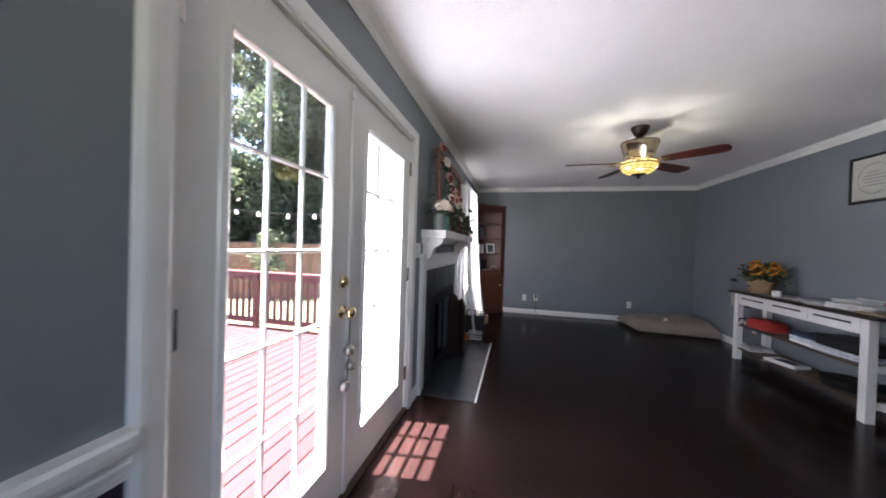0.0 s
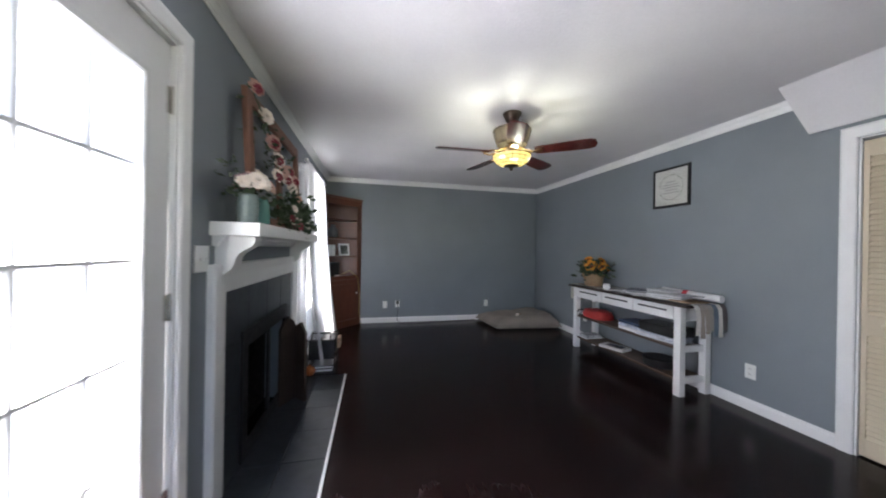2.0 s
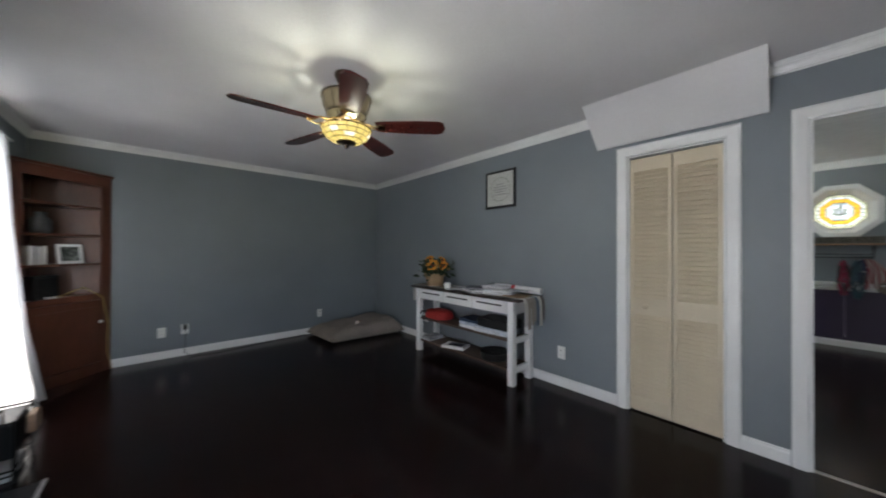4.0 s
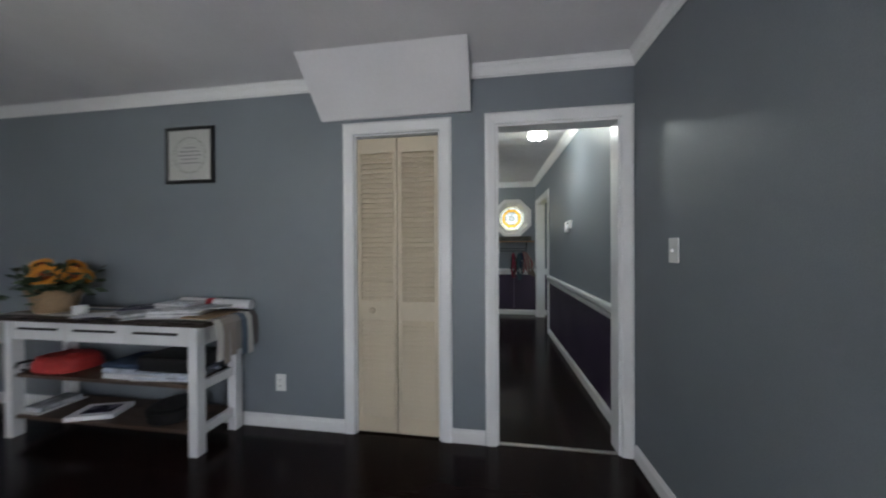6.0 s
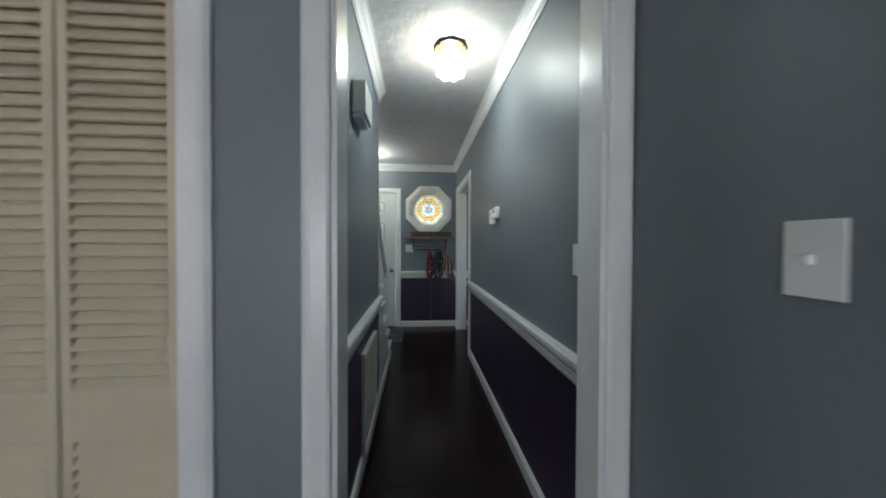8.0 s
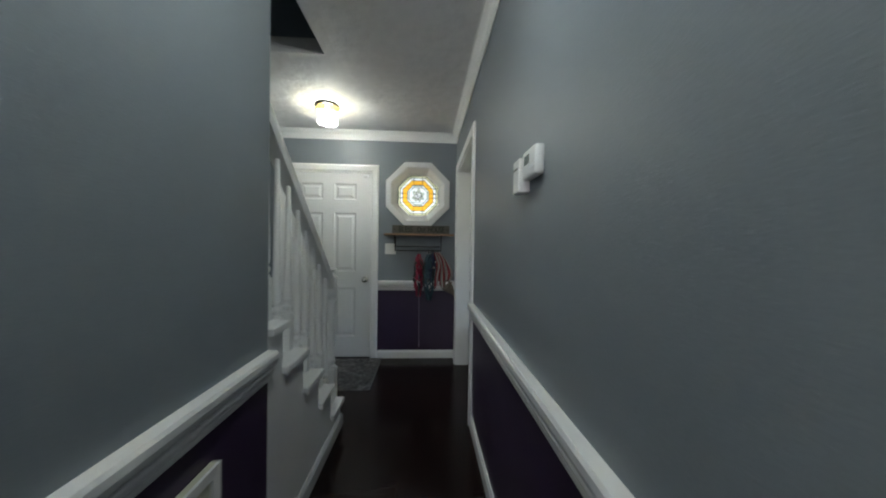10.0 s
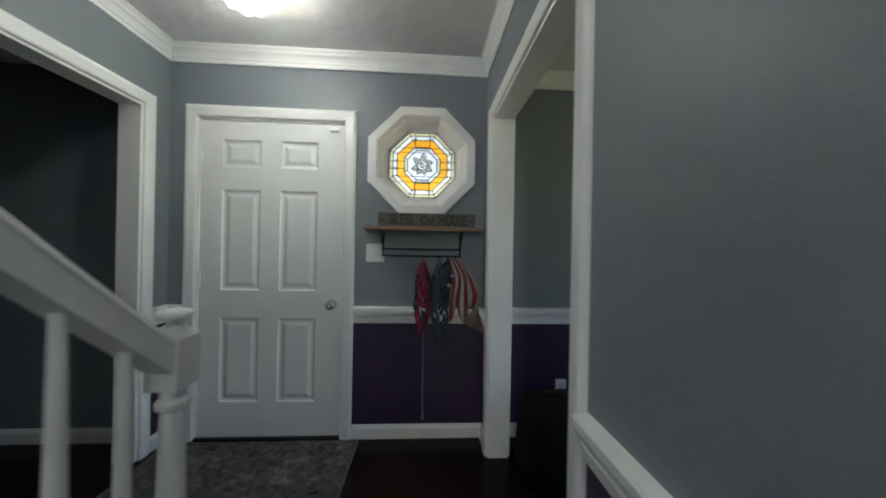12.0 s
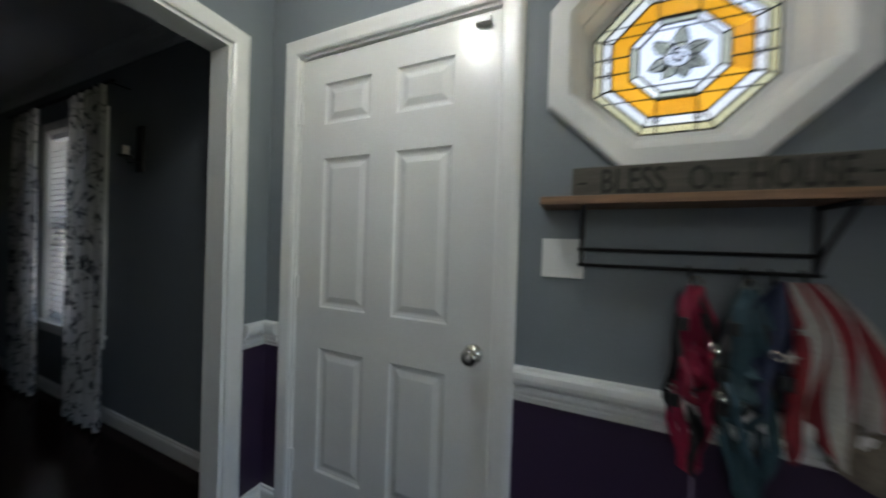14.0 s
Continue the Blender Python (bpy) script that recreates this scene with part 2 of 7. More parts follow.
def wall(name, axis, lo, hi, a0, a1, z0, z1, holes=(), mats=(), paint=None, cuts=()):
    """A wall with thickness lo..hi across axis, along a0..a1, and through openings (a0, a1, z0, z1)."""
    bm = bmesh.new()
    As = sorted({a0, a1, *[h[0] for h in holes], *[h[1] for h in holes], *[c for c in cuts if a0 < c < a1]})
    Zs = sorted({z0, z1, *[h[2] for h in holes], *[h[3] for h in holes], *([0.80] if z0 < 0.8 < z1 else [])})
    solid = lambda i, j: 0 <= i < len(As) - 1 and 0 <= j < len(Zs) - 1 and not any(h[0] < (As[i] + As[i + 1]) / 2 < h[1] and h[2] < (Zs[j] + Zs[j + 1]) / 2 < h[3] for h in holes)
    cache = {}

    def v(n, a, z):
        key = (round(n, 5), round(a, 5), round(z, 5))
        if key not in cache:
            cache[key] = bm.verts.new((n, a, z) if axis == "x" else (a, n, z))
        return cache[key]

    def quad(*p):
        f = bm.faces.new([v(*q) for q in p])
        if paint:
            f.material_index = paint(f.calc_center_median())

    for i in range(len(As) - 1):
        for j in range(len(Zs) - 1):
            if not solid(i, j):
                continue
            b0, b1, c0, c1 = As[i], As[i + 1], Zs[j], Zs[j + 1]
            quad((lo, b0, c0), (lo, b1, c0), (lo, b1, c1), (lo, b0, c1))
            quad((hi, b0, c0), (hi, b0, c1), (hi, b1, c1), (hi, b1, c0))
            if not solid(i - 1, j):
                quad((lo, b0, c0), (lo, b0, c1), (hi, b0, c1), (hi, b0, c0))
            if not solid(i + 1, j):
                quad((lo, b1, c0), (hi, b1, c0), (hi, b1, c1), (lo, b1, c1))
            if not solid(i, j - 1):
                quad((lo, b0, c0), (hi, b0, c0), (hi, b1, c0), (lo, b1, c0))
            if not solid(i, j + 1):
                quad((lo, b0, c1), (lo, b1, c1), (hi, b1, c1), (hi, b0, c1))
    ob = part(name, bm, list(mats) or GRAY)
    return tagged(ob, "", "", "", "structure")


# ---------------------------------------------------------------- the shell
XW, XE, YN, YS, XF, YH, YF, H, HH = -0.36, 3.41, 6.51, 0.735, 7.37, 1.64, 2.745, 2.42, 2.48
OCT_Y, OCT_Z = 1.16, 1.81
two = (GRAY, PURPLE)
wall("wall_west", "x", XW - 0.12, XW, -1.9, YN, 0, H, [(0.87, 2.56, -1, 2.05), (4.72, 5.42, 0.62, 2.0), (3.17, 4.01, -1, 0.74)], two,
     lambda c: 1 if c.z < 0.8 and c.y < 0.87 else 0)
wall("wall_north", "y", YN, YN + 0.12, XW - 0.12, XE + 0.12, 0, H)
wall("wall_east", "x", XE, XE + 0.12, YS, YN, 0, HH, [(1.915, 2.50, -1, 2.03), (0.808, 1.555, -1, 2.05)])
wall("wall_south", "y", YS - 0.12, YS, 1.6, XF, 0, HH, [(6.115, 7.17, -1, 2.04)], two, lambda c: 1 if c.z < 0.8 and c.x > 3.47 else 0, cuts=(3.47,))
wall("wall_hall", "y", YH, YH + 0.10, XE + 0.12, 5.10, 0, 4.9, (), two, lambda c: 1 if c.z < 0.8 and c.y < YH + 0.05 else 0)
wall("wall_front", "x", XF, XF + 0.12, -2.7, 6.6, 0, HH, [(1.655, 2.575, -1, 2.05), (OCT_Y - 0.36, OCT_Y + 0.36, OCT_Z - 0.36, OCT_Z + 0.36), (-1.20, -0.27, 0.56, 2.02), (4.35, 5.25, 0.56, 2.02)], two,
     lambda c: 1 if c.z < 0.8 and c.y < 2.8 and c.x < XF + 0.06 else 0, cuts=(2.8,))
wall("wall_foyer", "y", YF, YF + 0.12, XE + 0.12, XF, 0, HH, [(6.28, 7.19, -1, 2.04)], two, lambda c: 1 if c.z < 0.8 and c.y < YF + 0.05 and c.x > 6.1 else 0, cuts=(6.1,))
wall("wall_stairwell_north", "y", YF, YF + 0.12, XE + 0.12, 6.1, HH, 4.9)
wall("wall_stairwell_west", "x", XE, XE + 0.12, YH, YF + 0.12, H + 0.1, 4.9)
wall("wall_stairwell_east", "x", 6.0, 6.1, YH + 0.10, YF, HH + 0.1, 4.9)
wall("wall_stairwell_south", "y", YH + 0.02, YH + 0.10, 5.10, 6.1, H + 0.12, 4.9)
# the hole here is assumed and unseen; it only admits the nook fill lamp
wall("wall_nook_south", "y", -1.9, -1.78, XW, 1.72, 0, H, [(0.0, 1.2, 1.0, 2.1)])
wall("wall_nook_east", "x", 1.6, 1.72, -1.78, YS - 0.12, 0, H)
# unseen south opening, added only to let the dining fill lamp in
wall("wall_dining_south", "y", -2.7, -2.58, 3.4, XF, 0, H, [(5.0, 6.4, 0.65, 2.05)])
wall("wall_dining_west", "x", 3.4, 3.52, -2.58, YS - 0.12, 0, H)
wall("wall_den_north", "y", 6.48, 6.6, 3.65, XF, 0, H)
wall("wall_den_west", "x", 3.65, 3.77, YF + 0.12, 6.48, 0, H)
# plate round the octagonal opening
bm = bmesh.new()
R8 = 0.285 / math.cos(math.pi / 8)
ring = [(math.cos(radians(22.5 + 45 * k)) * R8, math.sin(radians(22.5 + 45 * k)) * R8) for k in range(8)]
sq = [(0.36, 0.36 * math.tan(radians(22.5))), (0.36 * math.tan(radians(22.5)), 0.36), (-0.36 * math.tan(radians(22.5)), 0.36), (-0.36, 0.36 * math.tan(radians(22.5))),
      (-0.36, -0.36 * math.tan(radians(22.5))), (-0.36 * math.tan(radians(22.5)), -0.36), (0.36 * math.tan(radians(22.5)), -0.36), (0.36, -0.36 * math.tan(radians(22.5)))]
for k in range(8):
    j = (k + 1) % 8
    poly = [ring[k], sq[k]] + ([(math.copysign(0.36, sq[k][0]), math.copysign(0.36, sq[k][1]))] if k % 2 == 0 else []) + [sq[j], ring[j]]
    for x in (XF, XF + 0.12):
        bm.faces.new([bm.verts.new((x, OCT_Y + a, OCT_Z + b)) for a, b in poly])
    bm.faces.new([bm.verts.new((x, OCT_Y + a, OCT_Z + b)) for x, (a, b) in ((XF, ring[k]), (XF, ring[j]), (XF + 0.12, ring[j]), (XF + 0.12, ring[k]))])
tagged(part("wall_octagon_surround", bm, GRAY), kind="structure")

tagged(part("floor", B(XW - 0.12, XF + 0.12, -2.7, 6.63, -0.12, 0), FLOOR), kind="structure")
tagged(part("ceiling", B(XW - 0.12, XE + 0.06, -1.9, 6.63, H, H + 0.1), CEIL), kind="structure")
bm = B(XE + 0.06, XF + 0.12, YS - 0.06, YH + 0.10, HH, HH + 0.1)
box(bm, 6.0, XF + 0.12, YH + 0.10, YF + 0.06, HH, HH + 0.1)
tagged(part("ceiling_hall", bm, STOMP), kind="structure")
tagged(part("ceiling_dining", B(1.72, XF + 0.12, -2.7, YS - 0.06, H, H + 0.1), CEIL), kind="structure")
tagged(part("ceiling_den", B(XE + 0.06, XF + 0.12, YF + 0.06, 6.6, H, H + 0.1), CEIL), kind="structure")
tagged(part("ceiling_stairwell", B(XE, 6.1, YH, YF + 0.12, 4.9, 5.0), CEIL), kind="structure")

# sloped boxing of the stairs above the closet
bm = bmesh.new()
pr = [(XE - 0.001, 2.135), (XE - 0.001, H - 0.001), (3.09, H - 0.001), (XE - 0.02, 2.135)]
a = [bm.verts.new((x, 1.71, z)) for x, z in pr]
b = [bm.verts.new((x, 2.73, z)) for x, z in pr]
for i in range(4):
    bm.faces.new((a[i], a[(i + 1) % 4], b[(i + 1) % 4], b[i]))
bm.faces.new(a)
bm.faces.new(b[::-1])
tagged(part("soffit", bm, CEIL), "white boxed stair underside sloping over the closet door", "soffit", "", "structure")

# mouldings
bm = bmesh.new()
run(bm, (XW, -1.78, H), (XW, YN, H), (1, 0, 0), CROWNR, 1, 1)
tagged(part("trim_crown_west", bm, WHITE), kind="structure")
tagged(part("trim_crown_north", run(bmesh.new(), (XW, YN, H), (XE, YN, H), (0, -1, 0), CROWNR, 1, 1), WHITE), kind="structure")
bm = run(bmesh.new(), (XE, YS, H), (XE, 1.71, H), (-1, 0, 0), CROWNR, 1, 0)
run(bm, (XE, 2.73, H), (XE, YN, H), (-1, 0, 0), CROWNR, 0, 1)
tagged(part("trim_crown_east", bm, WHITE), kind="structure")
tagged(part("trim_crown_south", run(bmesh.new(), (1.6, YS, H), (XE, YS, H), (0, 1, 0), CROWNR, 0, 1), WHITE), kind="structure")
bm = run(bmesh.new(), (XE + 0.12, YS, HH), (XF, YS, HH), (0, 1, 0), CROWN, 1, 1)
run(bm, (XF, YS, HH), (XF, YF, HH), (-1, 0, 0), CROWN, 1, 1)
run(bm, (6.0, YF, HH), (XF, YF, HH), (0, -1, 0), CROWN, 0, 1)
run(bm, (XE + 0.12, YS, HH), (XE + 0.12, YH, HH), (1, 0, 0), CROWN, 1, 1)
run(bm, (XE + 0.12, YH, HH), (5.10, YH, HH), (0, -1, 0), CROWN, 1, 0)
tagged(part("trim_crown_hall", bm, WHITE), kind="structure")
bm = run(bmesh.new(), (XF, -2.58, H), (XF, YS - 0.12, H), (-1, 0, 0), CROWN, 1, 1)
run(bm, (3.52, YS - 0.12, H), (XF, YS - 0.12, H), (0, -1, 0), CROWN, 1, 1)
tagged(part("trim_crown_dining", bm, WHITE), kind="structure")
bm = run(bmesh.new(), (XF, YF + 0.12, H), (XF, 6.48, H), (-1, 0, 0), CROWN, 1, 1)
tagged(part("trim_crown_den", bm, WHITE), kind="structure")

bm = run(bmesh.new(), (0.20, YN, 0), (XE, YN, 0), (0, -1, 0), BASEB, 0, 1)
tagged(part("baseboard_north", bm, WHITE), kind="structure")
bm = run(bmesh.new(), (XE, 2.57, 0), (XE, YN, 0), (-1, 0, 0), BASEB, 0, 1)
run(bm, (XE, 1.625, 0), (XE, 1.845, 0), (-1, 0, 0), BASEB)
tagged(part("baseboard_east", bm, WHITE), kind="structure")
tagged(part("baseboard_south", run(bmesh.new(), (1.6, YS, 0), (XE - 0.022, YS, 0), (0, 1, 0), BASEB), WHITE), kind="structure")
bm = run(bmesh.new(), (XW, 2.63, 0), (XW, 2.78, 0), (1, 0, 0), BASEB)
run(bm, (XW, 4.40, 0), (XW, 6.0, 0), (1, 0, 0), BASEB)
run(bm, (XW, -1.78, 0), (XW, 0.80, 0), (1, 0, 0), BASEB, 1, 0)
tagged(part("baseboard_west", bm, WHITE), kind="structure")
bm = run(bmesh.new(), (3.55, YS, 0), (6.045, YS, 0), (0, 1, 0), BASEB)
run(bm, (7.24, YS, 0), (XF, YS, 0), (0, 1, 0), BASEB, 0, 1)
run(bm, (XF, YS, 0), (XF, 1.583, 0), (-1, 0, 0), BASEB, 1, 0)
run(bm, (XF, 2.647, 0), (XF, YF, 0), (-1, 0, 0), BASEB, 0, 1)
run(bm, (7.26, YF, 0), (XF, YF, 0), (0, -1, 0), BASEB, 0, 1)
run(bm, (3.55, YH, 0), (5.13, YH, 0), (0, -1, 0), BASEB)
tagged(part("baseboard_hall", bm, WHITE), kind="structure")
bm = run(bmesh.new(), (XF, -2.58, 0), (XF, YS - 0.12, 0), (-1, 0, 0), BASEB, 1, 1)
tagged(part("baseboard_dining", bm, WHITE), kind="structure")
bm = run(bmesh.new(), (XF, YF + 0.12, 0), (XF, 6.48, 0), (-1, 0, 0), BASEB, 1, 1)
tagged(part("baseboard_den", bm, WHITE), kind="structure")

ZR = 0.75
bm = run(bmesh.new(), (3.55, YS, ZR), (6.045, YS, ZR), (0, 1, 0), CHAIR)
run(bm, (7.24, YS, ZR), (XF, YS, ZR), (0, 1, 0), CHAIR, 0, 1)
run(bm, (XF, YS, ZR), (XF, 1.583, ZR), (-1, 0, 0), CHAIR, 1, 0)
run(bm, (XF, 2.647, ZR), (XF, YF, ZR), (-1, 0, 0), CHAIR, 0, 1)
run(bm, (7.26, YF, ZR), (XF, YF, ZR), (0, -1, 0), CHAIR, 0, 1)
run(bm, (3.55, YH, ZR), (5.10, YH, ZR), (0, -1, 0), CHAIR)
tagged(part("trim_chair_rail_hall", bm, WHITE), kind="structure")
bm = run(bmesh.new(), (XF, -0.20, ZR), (XF, YS - 0.12, ZR), (-1, 0, 0), CHAIR, 0, 1)
tagged(part("trim_chair_rail_dining", bm, WHITE), kind="structure")
tagged(part("trim_chair_rail_nook", run(bmesh.new(), (XW, -1.78, ZR), (XW, 0.80, ZR), (1, 0, 0), CHAIR, 1, 0), WHITE), kind="structure")


def lined(name, axis, lo, hi, a0, a1, z1, both=True):
    """White jamb lining of an opening, with casings on its faces."""
    bm = bmesh.new()
    t = 0.018
    for b0, b1 in ((a0, a0 + t), (a1 - t, a1)):
        box(bm, *((lo, hi, b0, b1) if axis == "x" else (b0, b1, lo, hi)), 0, z1)
    box(bm, *((lo, hi, a0 + t, a1 - t) if axis == "x" else (a0 + t, a1 - t, lo, hi)), z1 - t, z1)
    casing(bm, axis, lo, -1, a0 + 0.003, a1 - 0.003, 0, z1 - 0.003)
    if both:
        casing(bm, axis, hi, 1, a0 + 0.003, a1 - 0.003, 0, z1 - 0.003)
    return tagged(part(name, bm, WHITE), kind="structure")


lined("trim_hall_opening", "x", XE, XE + 0.12, 0.808, 1.555, 2.05)
lined("trim_dining_opening", "y", YS - 0.12, YS, 6.115, 7.17, 2.04)
lined("trim_den_opening", "y", YF, YF + 0.12, 6.28, 7.19, 2.04)

# ---------------------------------------------------------------- doors
def relief(bm, x, out, y0, y1, z0, z1, steps):
    """Nested rectangles on the plane x, each (inset, depth towards out)."""
    prev = None
    for inset, depth in steps:
        ring = [bm.verts.new((x + out * depth, yy, zz)) for yy, zz in ((y0 + inset, z0 + inset), (y1 - inset, z0 + inset), (y1 - inset, z1 - inset), (y0 + inset, z1 - inset))]
        if prev:
            for i in range(4):
                bm.faces.new((prev[i], prev[(i + 1) % 4], ring[(i + 1) % 4], ring[i]))
        prev = ring
    bm.faces.new(prev)


def holed_slab(bm, x0, x1, y0, y1, z0, z1, holes, front_only=0):
    """A door slab with rectangular holes; front_only +1/-1 leaves the far side whole."""
    ys = sorted({y0, y1, *[h[0] for h in holes], *[h[1] for h in holes]})
    zs = sorted({z0, z1, *[h[2] for h in holes], *[h[3] for h in holes]})
    hole = lambda i, j: any(h[0] < (ys[i] + ys[i + 1]) / 2 < h[1] and h[2] < (zs[j] + zs[j + 1]) / 2 < h[3] for h in holes)
    for i in range(len(ys) - 1):
        for j in range(len(zs) - 1):
            c = [(ys[i], zs[j]), (ys[i + 1], zs[j]), (ys[i + 1], zs[j + 1]), (ys[i], zs[j + 1])]
            for x, side in ((x0, -1), (x1, 1)):
                if hole(i, j) and (not front_only or side == front_only):
                    continue
                bm.faces.new([bm.verts.new((x, a, b)) for a, b in c])
    rects = [(y0, y1, z0, z1)] + ([] if front_only else list(holes))
    for a0, a1, b0, b1 in rects:
        c = [(a0, b0), (a1, b0), (a1, b1), (a0, b1)]
        for i in range(4):
            (p, q), (r, s) = c[i], c[(i + 1) % 4]
            bm.faces.new([bm.verts.new(v) for v in ((x0, p, q), (x0, r, s), (x1, r, s), (x1, p, q))])
    bmesh.ops.remove_doubles(bm, verts=bm.verts, dist=0.0001)
    return bm


def knob(parent, at, out, mat, label):
    m = Matrix.Rotation(radians(90 if out > 0 else -90), 4, "Y")
    bm = lathe(bmesh.new(), [(0.0, 0), (0.033, 0.0), (0.032, 0.006), (0.014, 0.010), (0.011, 0.028), (0.017, 0.034), (0.027, 0.042), (0.029, 0.052), (0.024, 0.062), (0.010, 0.067), (0.0, 0.067)], at, 20, m, closed=False)
    return part("door_knob", bm, mat, parent, label, smooth=True)


def hinge(parent, x, y, z, out, mat=WHITE, label="white painted hinge"):
    bm = box(bmesh.new(), x - 0.004, x + 0.004, y - 0.016, y + 0.016, z - 0.05, z + 0.05, 0.001)
    tube(bm, [(x + out * 0.008, y, z - 0.05), (x + out * 0.008, y, z + 0.055)], 0.006, 8)
    return part("hinge", bm, mat, parent, label)


def french_leaf(name, y0, y1, g0, g1, hinge_y, label, q=1.0, slim=False):
    x0, x1 = -0.425, -0.380
    d = thing(name, (-0.40, (y0 + y1) / 2, 0.012), label, "door", "pair of French doors", "structure")
    z0, z1, zb, zt = 0.02, 2.03, 0.25, 1.86
    part("frame", holed_slab(bmesh.new(), x0, x1, y0, y1, z0, z1, [(g0, g1, zb, zt)]), DOORW, d)
    bm = casing(bmesh.new(), "x", x1, 1, g0 + 0.012, g1 - 0.012, zb + 0.012, zt - 0.012, True, [(0, -0.012), (0, 0.004), (0.010, 0.010), (0.028, 0.008), (0.034, 0), (0.034, -0.002)], 0.034)
    part("glass_bead", bm, DOORW, d)
    wy, wz = (g1 - g0) / 3, (zt - zb) / 5
    m0, m1 = (-0.4175, -0.3885) if slim else (-0.4145, -0.3905)
    for i in (1, 2):
        yy = g0 + wy * i
        bm = bmesh.new()
        pts = [(m0 + 0.004, yy - 0.009 * q), (m0 + 0.012, yy - 0.012 * q), (m1 - 0.012, yy - 0.012 * q), (m1 - 0.002, yy - 0.006 * q), (m1 - 0.002, yy + 0.006 * q), (m1 - 0.012, yy + 0.012 * q), (m0 + 0.012, yy + 0.012 * q), (m0 + 0.004, yy + 0.009 * q)]
        a = [bm.verts.new((p, q, zb)) for p, q in pts]
        b = [bm.verts.new((p, q, zt)) for p, q in pts]
        for k in range(8):
            bm.faces.new((a[k], a[(k + 1) % 8], b[(k + 1) % 8], b[k]))
        part("muntin", bm, DOORW, d)
    for j in range(1, 5):
        zz = zb + wz * j
        bm = bmesh.new()
        pts = [(m0 + 0.005, zz - 0.009 * q), (m0 + 0.013, zz - 0.011 * q), (m1 - 0.013, zz - 0.011 * q), (m1 - 0.003, zz - 0.005 * q), (m1 - 0.003, zz + 0.005 * q), (m1 - 0.013, zz + 0.011 * q), (m0 + 0.013, zz + 0.011 * q), (m0 + 0.005, zz + 0.009 * q)]
        a = [bm.verts.new((p, g0, q)) for p, q in pts]
        b = [bm.verts.new((p, g1, q)) for p, q in pts]
        for k in range(8):
            bm.faces.new((a[k], a[(k + 1) % 8], b[(k + 1) % 8], b[k]))
        part("muntin", bm, DOORW, d)
    first = None
    for i in range(3):
        for j in range(5):
            if first is None:
                first = part("pane", B(-0.4045, -0.4005, g0 + 0.012, g0 + wy - 0.012, zb + 0.011, zb + wz - 0.011), GLASS, d)
                first.visible_shadow = False
            else:
                p = same_mesh("pane", first, d, (0, wy * i, wz * j))
                p.visible_shadow = False
    for z in (0.28, 1.03, 1.82):
        hinge(d, x1 + 0.002, hinge_y, z, 1, NICKEL, "satin nickel hinge")
    return d


left_leaf = french_leaf("door_1", 0.893, 1.700, 1.030, 1.545, 0.893, "white French door leaf with fifteen clear panes onto the deck", 0.72)
right_leaf = french_leaf("door_2", 1.706, 2.540, 1.850, 2.405, 2.540, "white fixed French door leaf with fifteen bright panes", 1.0, True)
part("astragal", B(-0.380, -0.368, 1.688, 1.722, 0.02, 2.03, bevel=0.003), DOORW, right_leaf)
knob(left_leaf, (-0.380, 1.650, 0.925), 1, BRASS, "polished brass door knob")
bm = lathe(bmesh.new(), [(0, 0), (0.031, 0), (0.031, 0.008), (0.024, 0.012), (0.022, 0.016), (0, 0.016)], (-0.380, 1.650, 1.068), 20, Matrix.Rotation(radians(90), 4, "Y"), closed=False)
box(bm, -0.366, -0.352, 1.644, 1.656, 1.053, 1.083, 0.002)
part("deadbolt", bm, BRASS, left_leaf, "brass deadbolt thumb turn", smooth=False)
part("door_latch", B(-0.380, -0.362, 1.665, 1.70, 1.95, 1.99, bevel=0.003), WHITE, left_leaf, "small white door stop")
bm = bmesh.new()
for b0, b1 in ((0.870, 0.888), (2.545, 2.560)):
    box(bm, XW - 0.12, XW, b0, b1, 0, 2.05)
box(bm, XW - 0.12, XW, 0.888, 2.545, 2.035, 2.05)
casing(bm, "x", XW, 1, 0.873, 2.557, 0, 2.047, width=0.072)
casing(bm, "x", XW - 0.12, -1, 0.873, 2.557, 0, 2.047, width=0.09)
tagged(part("trim_french_doors", bm, WHITE), kind="structure")
tagged(part("trim_drip_cap", B(-0.555, -0.483, 0.80, 2.63, 2.052, 2.085, bevel=0.004), WHITE), kind="structure")
tagged(part("trim_door_sill", B(-0.50, -0.352, 0.888, 2.545, 0.0, 0.018, bevel=0.004), DARKWOOD), kind="structure")

# bells on a cord below the knob
bells = thing("door_bells", (-0.33, 1.67, 0.60), "silver bells strung on a cord hanging from the brass knob", "bells")
SILVER = material("tarnished_silver", (0.50, 0.48, 0.46), 0.3, metal=1.0, grain=0.2, scale=60)
part("cord", tube(bmesh.new(), [(-0.335, 1.650, 0.92), (-0.338, 1.652, 0.80), (-0.340, 1.655, 0.70), (-0.345, 1.650, 0.60)], 0.003, 6), IRON, bells)
for y, z in ((1.672, 0.735), (1.690, 0.655), (1.640, 0.575)):
    part("bell", lathe(bmesh.new(), [(0.0, 0.030), (0.012, 0.028), (0.024, 0.014), (0.027, 0.0), (0.024, -0.014), (0.012, -0.025), (0.0, -0.027)], (-0.350, y, z), 16, closed=False), SILVER, bells, smooth=True)

